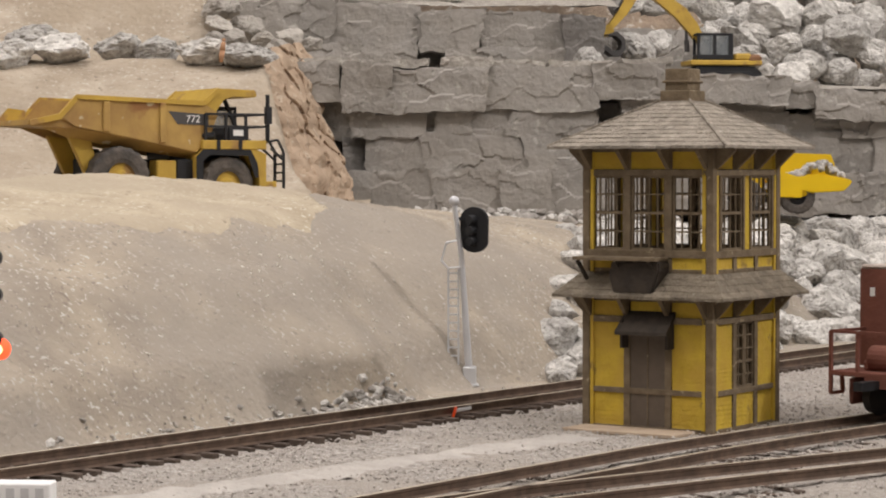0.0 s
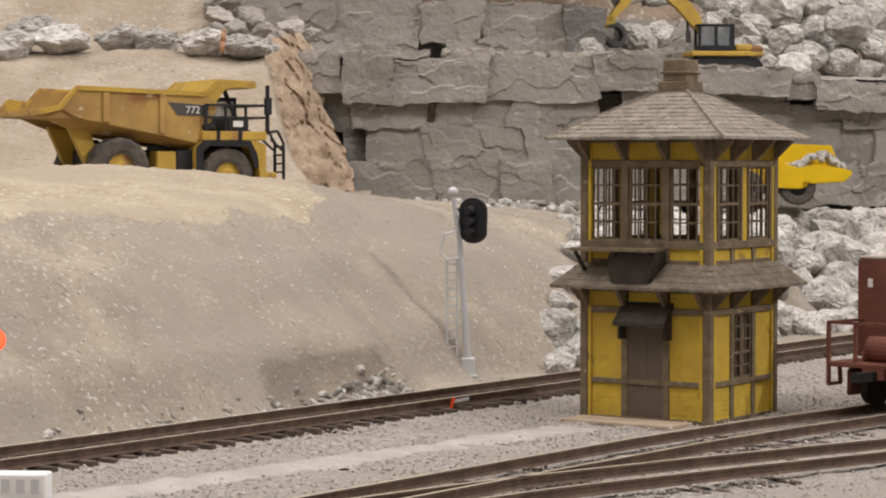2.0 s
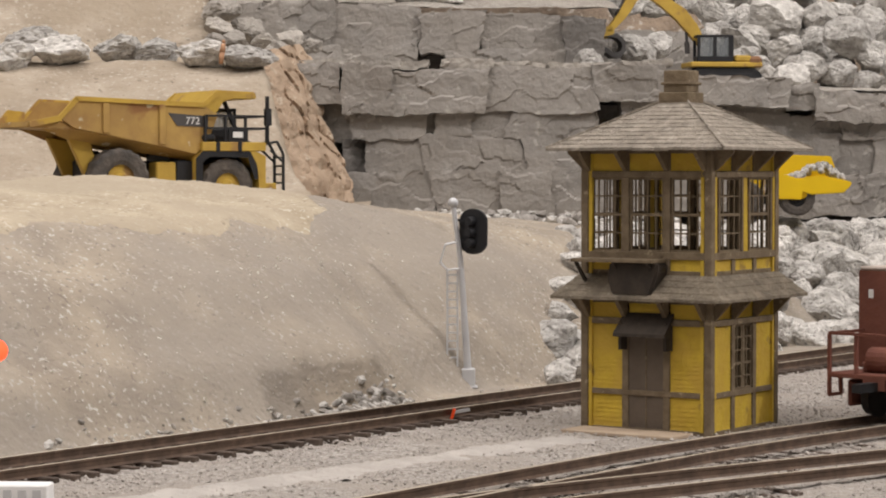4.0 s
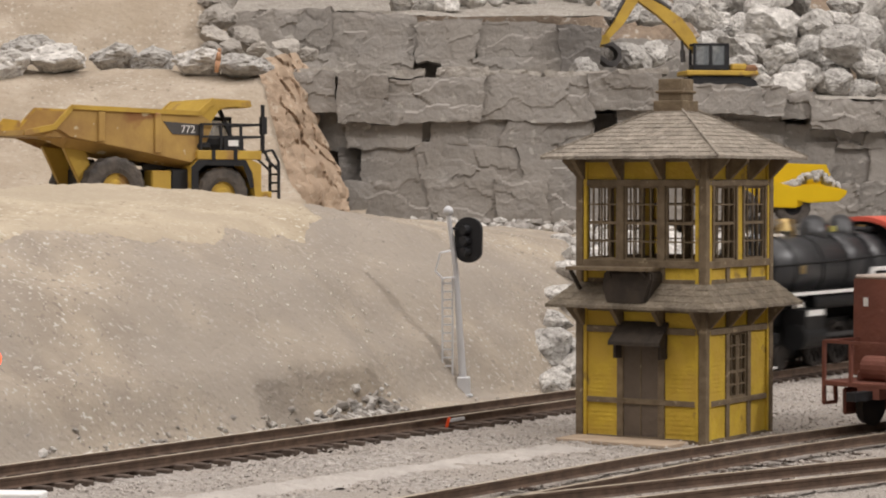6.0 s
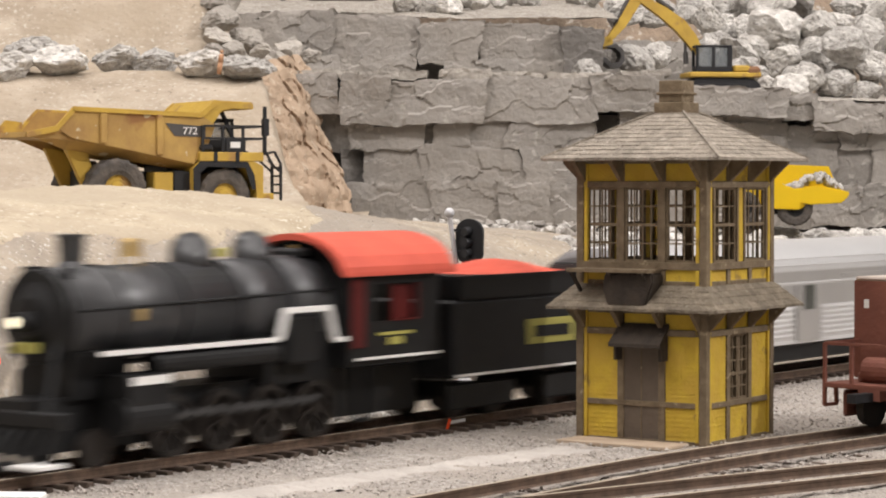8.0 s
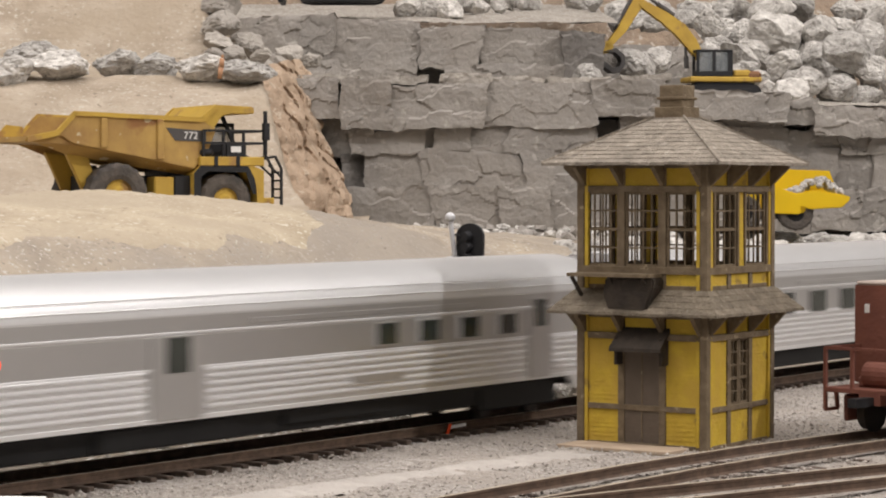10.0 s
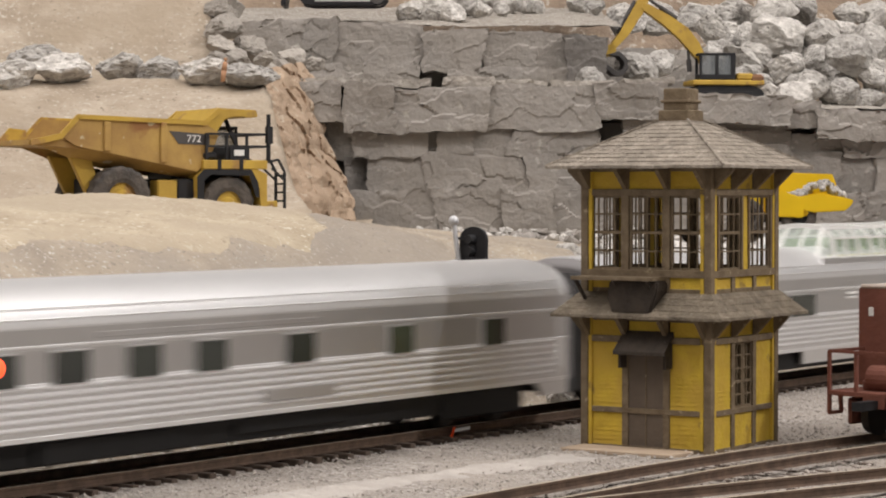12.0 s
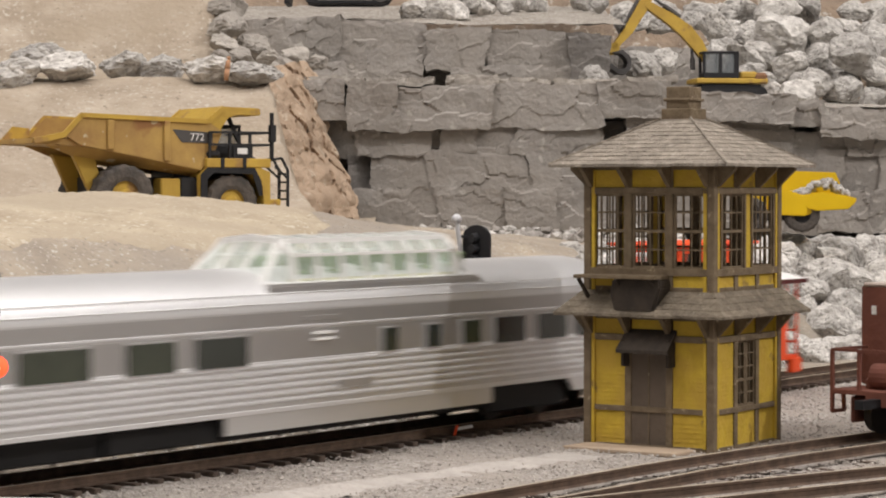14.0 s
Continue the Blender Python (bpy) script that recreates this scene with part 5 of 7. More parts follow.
def tender():
    root = empty("coal_tender", pose(0, 0, 0), "black tender with a yellow marking and salmon red deck", "tender")
    part("tank", boxes((0.134, 0.2215, -0.0160, 0.0160, 0.0118, 0.0335), bevel=0.0008), BLACK, root)
    part("bunker", extrude([(0.136, 0.0335), (0.206, 0.0335), (0.2045, 0.0370), (0.200, 0.0402), (0.136, 0.0402)], -0.0160, 0.0160, "xz", 0.0006), BLACK, root)
    bm = bmesh.new()
    n, m = 26, 14
    g = [[bm.verts.new((0.150 + 0.050 * i / n, -0.0135 + 0.027 * j / m, 0.0398 + 0.0042 * math.sin(math.pi * i / n) * math.sin(math.pi * j / m) + 0.0004 * fbm((i, j, 0), 0.8, 2))) for i in range(n + 1)] for j in range(m + 1)]
    for j in range(m):
        for i in range(n):
            bm.faces.new((g[j][i], g[j][i + 1], g[j + 1][i + 1], g[j + 1][i]))
    part("load", bm, ROOF_RED, root, "salmon red heaped top")
    part("rear_deck", boxes((0.207, 0.2205, -0.0150, 0.0150, 0.0336, 0.0341)), ROOF_RED, root)
    for side in (-1, 1):
        y = side * 0.0160
        part("edge_stripe", boxes((0.1345, 0.221, min(y, y + side * 0.0004), max(y, y + side * 0.0004), 0.0122, 0.0129)), WHITE_LINE, root)
        part("emblem", boxes((0.170, 0.196, min(y, y + side * 0.0003), max(y, y + side * 0.0003), 0.0195, 0.0268), bevel=0.0001), GOLD_MARK, root, "plain yellow marking")
        part("emblem_bar", boxes((0.1735, 0.1925, min(y, y + side * 0.0005), max(y, y + side * 0.0005), 0.0215, 0.0248)), BLACK, root)
        part("top_rail", boxes((0.136, 0.200, min(y, y + side * 0.0006), max(y, y + side * 0.0006), 0.0396, 0.0404)), BLACK, root)
    bogie(root, 0.152, (-0.009, 0.009), 0.0047, 0.0118)
    bogie(root, 0.200, (-0.009, 0.009), 0.0047, 0.0118)
    return root


def caboose():
    root = empty("caboose", pose(0, 0, 0), "orange-red and white caboose with a cupola", "caboose")
    L = 0.128
    part("lower_body", boxes((0.010, L - 0.010, -0.0155, 0.0155, 0.0075, 0.0215), bevel=0.0004), ORANGE, root)
    part("upper_body", boxes((0.010, L - 0.010, -0.0153, 0.0153, 0.0213, 0.0350), bevel=0.0004), OFFWHITE, root, "offwhite upper walls")
    part("end_wall", boxes((0.0094, 0.0104, -0.0154, 0.0154, 0.0075, 0.0350)), ORANGE, root)
    part("end_wall", boxes((L - 0.0104, L - 0.0094, -0.0154, 0.0154, 0.0075, 0.0350)), ORANGE, root)
    arch = [(-0.0172, 0.0346), (-0.0172, 0.0354), (-0.010, 0.0372), (0, 0.0380), (0.010, 0.0372), (0.0172, 0.0354), (0.0172, 0.0346)]
    part("roof", extrude(arch, -0.001, L + 0.001, "yz"), OFFWHITE, root)
    part("roof_edge", boxes((-0.001, L + 0.001, -0.0178, -0.0172, 0.0340, 0.0355), (-0.001, L + 0.001, 0.0172, 0.0178, 0.0340, 0.0355)), CAB_RED, root)
    cup = part("cupola", extrude([(0.048, 0.0362), (0.102, 0.0362), (0.0985, 0.0480), (0.0515, 0.0480)], -0.0115, 0.0115, "xz", 0.0006), ORANGE, root, "orange-red roof cupola")
    part("cupola_roof", boxes((0.047, 0.103, -0.0130, 0.0130, 0.0478, 0.0490), bevel=0.0005), ORANGE, cup)
    for side in (-1, 1):
        for x in (0.060, 0.090):
            y = side * 0.0115
            part("cupola_window", boxes((x - 0.0045, x + 0.0045, min(y, y + side * 0.0004), max(y, y + side * 0.0004), 0.0395, 0.0455)), WINDOW_DARK, cup)
        for x in (0.030, 0.048, 0.064, 0.080, 0.098):
            y = side * 0.0153
            part("window_frame", boxes((x - 0.0036, x + 0.0036, min(y, y + side * 0.0003), max(y, y + side * 0.0003), 0.0232, 0.0322)), OFFWHITE, root)
            part("window", boxes((x - 0.0026, x + 0.0026, min(y, y + side * 0.0005), max(y, y + side * 0.0005), 0.0240, 0.0312)), WINDOW_DARK, root)
        y = side * 0.0155
        part("marking", boxes((0.060, 0.074, min(y, y + side * 0.0003), max(y, y + side * 0.0003), 0.0140, 0.0152)), OFFWHITE, root, "plain pale marking")
    for x in (0, L):
        d = 1 if x == 0 else -1
        part("platform", boxes((min(x, x + d * 0.010), max(x, x + d * 0.010), -0.0150, 0.0150, 0.0075, 0.0090)), ORANGE, root)
        bm = bmesh.new()
        for y in (-0.0145, 0, 0.0145):
            beam(bm, (x + d * 0.001, y, 0.009), (x + d * 0.001, y, 0.0175 if y == 0 else 0.0348), 0.0007)
        for z in (0.0135, 0.0175):
            beam(bm, (x + d * 0.001, -0.0145, z), (x + d * 0.001, 0.0145, z), 0.0006)
        part("railing", bm, ORANGE, root)
        for side in (-1, 1):
            part("steps", boxes((min(x, x + d * 0.007), max(x, x + d * 0.007), side * 0.0150 - 0.0012, side * 0.0150 + 0.0012, 0.0030, 0.0080), bevel=0.0003), ORANGE, root)
    bm = bmesh.new()
    tube(bm, (0.038, -0.006, 0.0365), (0.038, -0.006, 0.0450), 0.0013, seg=12)
    tube(bm, (0.038, -0.006, 0.0450), (0.038, -0.006, 0.0462), 0.0024, seg=12)
    part("smoke_jack", bm, OFFWHITE, root)
    part("underframe", boxes((0.006, L - 0.006, -0.010, 0.010, 0.0062, 0.0078), (0.05, 0.08, -0.0125, 0.0125, 0.003, 0.0062)), BLACK, root)
    bogie(root, 0.027, (-0.0095, 0.0095), 0.0047, 0.0118)
    bogie(root, L - 0.027, (-0.0095, 0.0095), 0.0047, 0.0118)
    return root


engine, drivers, rods = locomotive()
coal = tender()
L1 = 0.311
W = WINDOW_DARK
G = WINDOW_GREEN
lounge = coach("baggage_lounge_car", "silver baggage-lounge passenger car with few small windows", L1,
               [(x, 0.0085, 0.0056, 0.0275, W) for x in (0.1996, 0.2186, 0.2376, 0.2566)] + [(0.2735, 0.0062, 0.0078, 0.0300, W), (0.117, 0.0085, 0.0085, 0.0265, W), (0.045, 0.0085, 0.0085, 0.0265, W)],
               ((0.128, 0.266), (0.281, 0.306), (0.056, 0.106), (0.018, 0.034)), emblem=(0.298,), boards=((0.145, 0.243),), skirts=((0.006, 0.024, 0.0078), (L1 - 0.022, L1 - 0.004, 0.0078)), panels=((0.108, 0.126, 0.0112, 0.0310), (0.036, 0.054, 0.0112, 0.0310), (0.268, 0.279, 0.0112, 0.0312), (0.185, 0.207, 0.0150, 0.0172)))
sleeper = coach("sleeping_car", "silver sleeping car with a row of square windows", L1,
                [(0.0294, 0.0065, 0.0072, 0.0266, W)] + [(x, 0.0112, 0.0072, 0.0266, W) for x in (0.0523, 0.0783, 0.1003, 0.1245, 0.1480, 0.1819)] + [(x, 0.0105, 0.0072, 0.0266, G) for x in (0.2244, 0.268)],
                ((0.020, 0.300),), emblem=(0.0215,), boards=((0.110, 0.190), (0.040, 0.060)), skirts=((0.004, 0.021, 0.0078), (L1 - 0.021, L1 - 0.004, 0.0078)), panels=((0.168, 0.196, 0.0140, 0.0168),))
dome_car = coach("dome_car", "silver dome car with a glazed upper deck", L1,
                 [(0.034, 0.0062, 0.0072, 0.0266, W), (0.0505, 0.0095, 0.0072, 0.0266, G), (0.0735, 0.0225, 0.0072, 0.0266, G), (0.105, 0.0165, 0.0072, 0.0266, G), (0.130, 0.0190, 0.0072, 0.0266, W), (0.1975, 0.0062, 0.0060, 0.0266, W), (0.217, 0.0062, 0.0060, 0.0266, W), (0.235, 0.0085, 0.0062, 0.0268, G), (0.254, 0.0150, 0.0072, 0.0266, W), (0.276, 0.0150, 0.0072, 0.0266, W), (0.294, 0.0085, 0.0072, 0.0266, W)],
                 ((0.020, 0.300),), emblem=(0.0215,), boards=((0.162, 0.176),), skirts=((0.004, 0.026, 0.0078), (0.132, 0.246, 0.0072), (L1 - 0.026, L1 - 0.004, 0.0078)), panels=((0.176, 0.190, 0.0150, 0.0172),))
dome_on(dome_car, 0.150, 0.240)
tail_car = caboose()
# seconds and the place of the smokestack along the line
RUN = [(0.0, 1.100), (2.5, 0.722), (5.0, 0.3440), (5.3, 0.2990), (5.5, 0.2687), (5.7, 0.2386), (6.35, 0.1365), (7.0, 0.0215), (7.5, -0.0640), (8.0, -0.1508), (8.2, -0.1860), (9.35, -0.3740), (10.5, -0.5610), (11.0, -0.6500), (11.3, -0.7040), (12.0, -0.8260), (12.5, -0.9132), (13.0, -1.0023), (13.2, -1.0290), (13.5, -1.0655), (14.0, -1.1323)]
TRAIN = [(engine, 0.0), (coal, 0.0), (lounge, 0.228), (sleeper, 0.555), (dome_car, 0.882), (tail_car, 1.191)]


def run_at(t):
    for (a, p), (b, q) in zip(RUN, RUN[1:]):
        if t <= b:
            return p + (q - p) * (t - a) / (b - a)
    return RUN[-1][1]


# ---- machines of the quarry ----
MACHINE_YELLOW = mat("dusty_machine_yellow", (0.52, 0.345, 0.06), (0.40, 0.255, 0.05), 60, 0.5, bump=0.1, spots=(0.32, 0.19, 0.065), spot_scale=70, spot_cut=0.6)
BED_YELLOW = mat("worn_ochre_yellow", (0.44, 0.285, 0.085), (0.31, 0.185, 0.065), 55, 0.55, bump=0.1, spots=(0.25, 0.12, 0.045), spot_scale=45, spot_cut=0.57, flecks=(0.50, 0.42, 0.28), fleck_scale=180, fleck_cut=0.67)
CLEAN_YELLOW = mat("bright_clean_yellow", (0.78, 0.52, 0.012), (0.70, 0.46, 0.012), 40, 0.42)
MATT_BLACK = mat("matt_black_plastic", (0.02, 0.02, 0.022), (0.014, 0.014, 0.016), 90, 0.55)
TYRE = mat("dusty_grey_tyre", (0.125, 0.107, 0.092), (0.06, 0.054, 0.05), 160, 0.9, bump=0.4, bump_scale=900)
DECAL_GREY = mat("dark_grey_decal", (0.075, 0.07, 0.068), (0.06, 0.056, 0.055), 60, 0.6)
CAB_GLASS = glass("cab_glass", (0.24, 0.26, 0.27), 0.5)
RUST_BROWN = mat("oxide_brown_paint", (0.20, 0.075, 0.052), (0.15, 0.056, 0.04), 70, 0.7, bump=0.2, spots=(0.27, 0.13, 0.10), spot_scale=120, spot_cut=0.66)
GREY_METAL = mat("pale_silver_paint", (0.58, 0.58, 0.59), (0.50, 0.50, 0.51), 90, 0.45, 0.3)


def tyre(parent, x, y, z, r, width, rim_mat):
    """A lugged tyre with its rim, axle along y."""
    bm = bmesh.new()
    seg = 36
    prof = [(-0.42, 0.46), (-0.5, 0.6), (-0.5, 0.88), (-0.38, 1.0), (0.38, 1.0), (0.5, 0.88), (0.5, 0.6), (0.42, 0.46)]
    rings = []
    for k in range(seg):
        a = 2 * math.pi * k / seg
        lug = 1.0 if k % 2 else 0.955
        rings.append([bm.verts.new((x + r * q * (lug if q > 0.8 else 1) * math.cos(a), y + p * width, z + r * q * (lug if q > 0.8 else 1) * math.sin(a))) for p, q in prof])
    for k in range(seg):
        a, b = rings[k], rings[(k + 1) % seg]
        for q in range(len(prof) - 1):
            bm.faces.new((a[q], b[q], b[q + 1], a[q + 1]))
    bmesh.ops.recalc_face_normals(bm, faces=bm.faces[:])
    wheel = part("wheel", bm, TYRE, parent)
    bm = bmesh.new()
    s = -1 if y < 0 else 1
    tube(bm, (x, y - width * 0.30, z), (x, y + width * 0.30, z), r * 0.50, seg=28)
    part("rim", bm, rim_mat, wheel)
    bm = bmesh.new()
    tube(bm, (x, y + s * width * 0.28, z), (x, y + s * width * 0.44, z), r * 0.27, r * 0.20, seg=20)
    part("hub", bm, MATT_BLACK if rim_mat is CLEAN_YELLOW else rim_mat, wheel)
    bm = bmesh.new()
    for k in range(12):
        a = 2 * math.pi * k / 12
        tube(bm, (x + r * 0.40 * math.cos(a), y + s * width * 0.28, z + r * 0.40 * math.sin(a)), (x + r * 0.40 * math.cos(a), y + s * width * 0.34, z + r * 0.40 * math.sin(a)), r * 0.035, seg=6)
    part("wheel_bolts", bm, rim_mat, wheel)["kind"] = "stuff"


def lettering(text, size, m, material, parent, name="lettering"):
    cu = bpy.data.curves.new(name, "FONT")
    cu.body, cu.size, cu.align_x, cu.align_y, cu.extrude = text, size, "CENTER", "CENTER", 0.00008
    tmp = bpy.data.objects.new(name, cu)
    scene.collection.objects.link(tmp)
    me = bpy.data.meshes.new_from_object(tmp.evaluated_get(bpy.context.evaluated_depsgraph_get()))
    bpy.data.objects.remove(tmp)
    me.materials.append(material)
    ob = new(name, me)
    ob.parent = parent
    ob.matrix_basis = m
    return ob


def dump_truck():
    root = empty("dump_truck", pose(-0.1160, 0.977, 0.0568, 0, 0, 29), "yellow mining dump truck with a worn ochre bed", "dump truck")
    for x, z in ((-0.0250, 0.0112), (0.0215, 0.0082)):
        for s in (-1, 1):
            tyre(root, x, s * 0.0185, z, 0.0124 if x < 0 else 0.0116, 0.0085 if x > 0 else 0.0100, MACHINE_YELLOW)
    B = 0.0212
    # the bed: floor, sides, front plate and canopy
    side = [(-0.0500, 0.0350), (-0.0430, 0.0430), (0.0111, 0.0411), (0.0175, 0.0372), (0.0140, 0.0285), (0.0080, 0.0212), (-0.0155, 0.0258), (-0.0440, 0.0312)]
    for s in (-1, 1):
        part("bed_side", extrude(side, s * B - 0.0006, s * B + 0.0006, "xz", 0.0002), BED_YELLOW, root)
        bm = bmesh.new()
        y = s * (B + 0.0006)
        beam(bm, (-0.0505, y, 0.0350), (-0.0430, y, 0.0430), 0.0018)
        beam(bm, (-0.0434, y, 0.0430), (0.0113, y, 0.0411), 0.0018)
        beam(bm, (0.0108, y, 0.0411), (0.0176, y, 0.0468), 0.0018)
        beam(bm, (-0.0626, y * 0.97, 0.0325), (-0.0500, y, 0.0352), 0.0022)
        part("bed_rail", bm, MACHINE_YELLOW, root)
        for x, z0 in ((-0.0310, 0.0284), (-0.0070, 0.0240)):
            part("bed_rib", boxes((x - 0.0014, x + 0.0014, min(y, y + s * 0.0011), max(y, y + s * 0.0011), z0 + 0.001, 0.0412), bevel=0.0003), BED_YELLOW, root)
    part("bed_floor", extrude([(-0.0631, 0.0316), (-0.0626, 0.0338), (-0.0440, 0.0338), (-0.0155, 0.0282), (0.0080, 0.0240), (0.0150, 0.0320), (0.0150, 0.0300), (0.0080, 0.0212), (-0.0155, 0.0258), (-0.0440, 0.0306)], -B + 0.0006, B - 0.0006, "xz", 0.0002), BED_YELLOW, root)
    part("tail_lip", extrude([(-0.0636, 0.0318), (-0.0570, 0.0392), (-0.0500, 0.0385), (-0.0500, 0.0350), (-0.0614, 0.0322)], B - 0.0010, B + 0.0006, "xz"), MACHINE_YELLOW, root)
    part("canopy", extrude([(0.0108, 0.0411), (0.0172, 0.0474), (0.0345, 0.0468), (0.0350, 0.0440), (0.0320, 0.0436), (0.0250, 0.0438), (0.0205, 0.0428), (0.0150, 0.0352), (0.0130, 0.0352)], -B, B, "xz", 0.0004), MACHINE_YELLOW, root)
    for s in (-1, 1):
        y = s * (B + 0.0006)
        part("decal", extrude([(-0.0045, 0.0378), (0.0130, 0.0366), (0.0130, 0.0322), (-0.0005, 0.0326)], y - 0.00005, y + s * 0.00025, "xz"), DECAL_GREY, root, "dark grey stripe")
    txt = lettering("772", 0.0042, Matrix.Translation((0.0062, -B - 0.0009, 0.0346)) @ pose(0, 0, 0, 90, 0, 0), OFFWHITE, root)
    # frame and axles
    part("chassis", boxes((-0.034, 0.036, -0.0085, 0.0085, 0.0110, 0.0185), (-0.026, -0.018, -0.0135, 0.0135, 0.0085, 0.0155), (0.019, 0.026, -0.0135, 0.0135, 0.0085, 0.0150), bevel=0.0004), MATT_BLACK, root)
    for s in (-1, 1):
        part("rear_strut", extrude([(-0.0440, 0.0280), (-0.0345, 0.0265), (-0.0300, 0.0110), (-0.0350, 0.0090)], s * 0.0120 - 0.0016, s * 0.0120 + 0.0016, "xz", 0.0003), MACHINE_YELLOW, root)
        # the tub narrows below its sides to a lower belly
        bm = bmesh.new()
        rim = [(-0.0500, 0.0342), (-0.0440, 0.0312), (-0.0155, 0.0260), (0.0080, 0.0214)]
        belly = [(-0.0560, 0.0315), (-0.0440, 0.0268), (-0.0155, 0.0222), (0.0080, 0.0186)]
        outer = [bm.verts.new((x, s * (B - 0.0004), z)) for x, z in rim]
        inner = [bm.verts.new((x, s * 0.0130, z)) for x, z in belly]
        roof = [bm.verts.new((x, s * 0.0130, z + 0.0008)) for x, z in rim]
        for k in range(3):
            bm.faces.new((outer[k], outer[k + 1], inner[k + 1], inner[k]))
            bm.faces.new((outer[k], roof[k], roof[k + 1], outer[k + 1]))
            bm.faces.new((inner[k], inner[k + 1], roof[k + 1], roof[k]))
        bm.faces.new((outer[0], inner[0], roof[0]))
        bm.faces.new((outer[3], roof[3], inner[3]))
        bmesh.ops.recalc_face_normals(bm, faces=bm.faces[:])
        part("belly_plate", bm, BED_YELLOW, root)
        part("fuel_tank", boxes((-0.0085, 0.0000, s * 0.0150 - 0.0045, s * 0.0150 + 0.0045, 0.0085, 0.0180), bevel=0.0006), MACHINE_YELLOW, root)
        part("tank_guard", boxes((0.0000, 0.0085, s * 0.0150 - 0.0045, s * 0.0150 + 0.0045, 0.0078, 0.0185), bevel=0.0006), MATT_BLACK, root)
        # mudguard over the front wheel
        arch = [(0.0070, 0.0040), (0.0070, 0.0195), (0.0100, 0.0225), (0.0335, 0.0225), (0.0380, 0.0205), (0.0380, 0.0035), (0.0355, 0.0035), (0.0345, 0.0150), (0.0300, 0.0200), (0.0130, 0.0205), (0.0098, 0.0180), (0.0098, 0.0040)]
        part("mudguard", extrude(arch, s * 0.0185 - 0.0050, s * 0.0185 + 0.0050, "xz"), MACHINE_YELLOW, root)
        part("mudguard_edge", extrude(arch[:3] + [(0.0310, 0.0224), (0.0340, 0.0170), (0.0345, 0.0110), (0.0330, 0.0110), (0.0300, 0.0198), (0.0130, 0.0203), (0.0100, 0.0178), (0.0100, 0.0040)], s * 0.0236 - 0.0001, s * 0.0236 + 0.0004, "xz"), MATT_BLACK, root)
    part("deck", boxes((0.0095, 0.0380, -0.0240, 0.0240, 0.0225, 0.0262), bevel=0.0003), MACHINE_YELLOW, root)
    for x in (0.0165, 0.0262):
        part("deck_strap", boxes((x - 0.0008, x + 0.0008, -0.0243, -0.0240, 0.0224, 0.0262)), MATT_BLACK, root)
    part("cab", boxes((0.0125, 0.0300, -0.0120, 0.0130, 0.0262, 0.0315), (0.0125, 0.0300, -0.0120, 0.0130, 0.0388, 0.0402), (0.0125, 0.0136, -0.0120, -0.0109, 0.0315, 0.0388), (0.0289, 0.0300, -0.0120, -0.0109, 0.0315, 0.0388), (0.0125, 0.0136, 0.0119, 0.0130, 0.0315, 0.0388), (0.0289, 0.0300, 0.0119, 0.0130, 0.0315, 0.0388), bevel=0.0002), MATT_BLACK, root)
    part("cab_window", boxes((0.0136, 0.0289, -0.0116, -0.0113, 0.0315, 0.0388)), CAB_GLASS, root)
    bm = bmesh.new()
    beam(bm, (0.0165, -0.0160, 0.0435), (0.0165, -0.0160, 0.0390), 0.0014)
    beam(bm, (0.0235, -0.0130, 0.0440), (0.0290, -0.0130, 0.0320), 0.0014)
    part("canopy_strut", bm, MATT_BLACK, root)
    part("air_cleaner", boxes((0.0100, 0.0165, -0.0228, -0.0160, 0.0262, 0.0296), bevel=0.0012), MATT_BLACK, root)
    part("engine_bay", boxes((0.0000, 0.0365, -0.0125, 0.0125, 0.0060, 0.0226)), MATT_BLACK, root)
    part("hood", boxes((0.0300, 0.0378, -0.0100, 0.0100, 0.0110, 0.0270), bevel=0.0006), MATT_BLACK, root)
    bm = bmesh.new()
    for z in (0.0318, 0.0368):
        beam(bm, (0.0110, -0.0232, z), (0.0385, -0.0232, z), 0.0009)
        beam(bm, (0.0385, -0.0232, z), (0.0385, 0.0232, z), 0.0009)
    for x in (0.0112, 0.0200, 0.0290, 0.0385):
        beam(bm, (x, -0.0232, 0.0258), (x, -0.0232, 0.0368), 0.0010)
    part("deck_railing", bm, MATT_BLACK, root)
    part("name_plate", boxes((0.0215, 0.0300, -0.0236, -0.0230, 0.0262, 0.0320)), MATT_BLACK, root)
    part("maker_mark", boxes((0.0232, 0.0276, -0.0239, -0.0236, 0.0280, 0.0304)), OFFWHITE, root, "plain pale maker's mark")
    bm = bmesh.new()
    tube(bm, (0.0388, -0.0232, 0.0260), (0.0388, -0.0232, 0.0450), 0.0009, seg=8)
    box(bm, 0.0376, 0.0400, -0.0250, -0.0225, 0.0330, 0.0400)
    part("mirror_post", bm, MATT_BLACK, root)
    bm = bmesh.new()
    for y in (-0.0215, -0.0130):
        beam(bm, (0.0390, y, 0.0255), (0.0440, y, 0.0265), 0.0009)
        beam(bm, (0.0440, y, 0.0265), (0.0468, y, 0.0215), 0.0009)
        beam(bm, (0.0468, y, 0.0215), (0.0468, y, 0.0040), 0.0010)
        beam(bm, (0.0410, y, 0.0230), (0.0468, y, 0.0180), 0.0008)
    lad = part("ladder", bm, MATT_BLACK, root)
    for z in (0.0060, 0.0095, 0.0130, 0.0165, 0.0200):
        bm = bmesh.new()
        beam(bm, (0.0468, -0.0215, z), (0.0468, -0.0130, z), 0.0008)
        part("rung", bm, MATT_BLACK, lad)
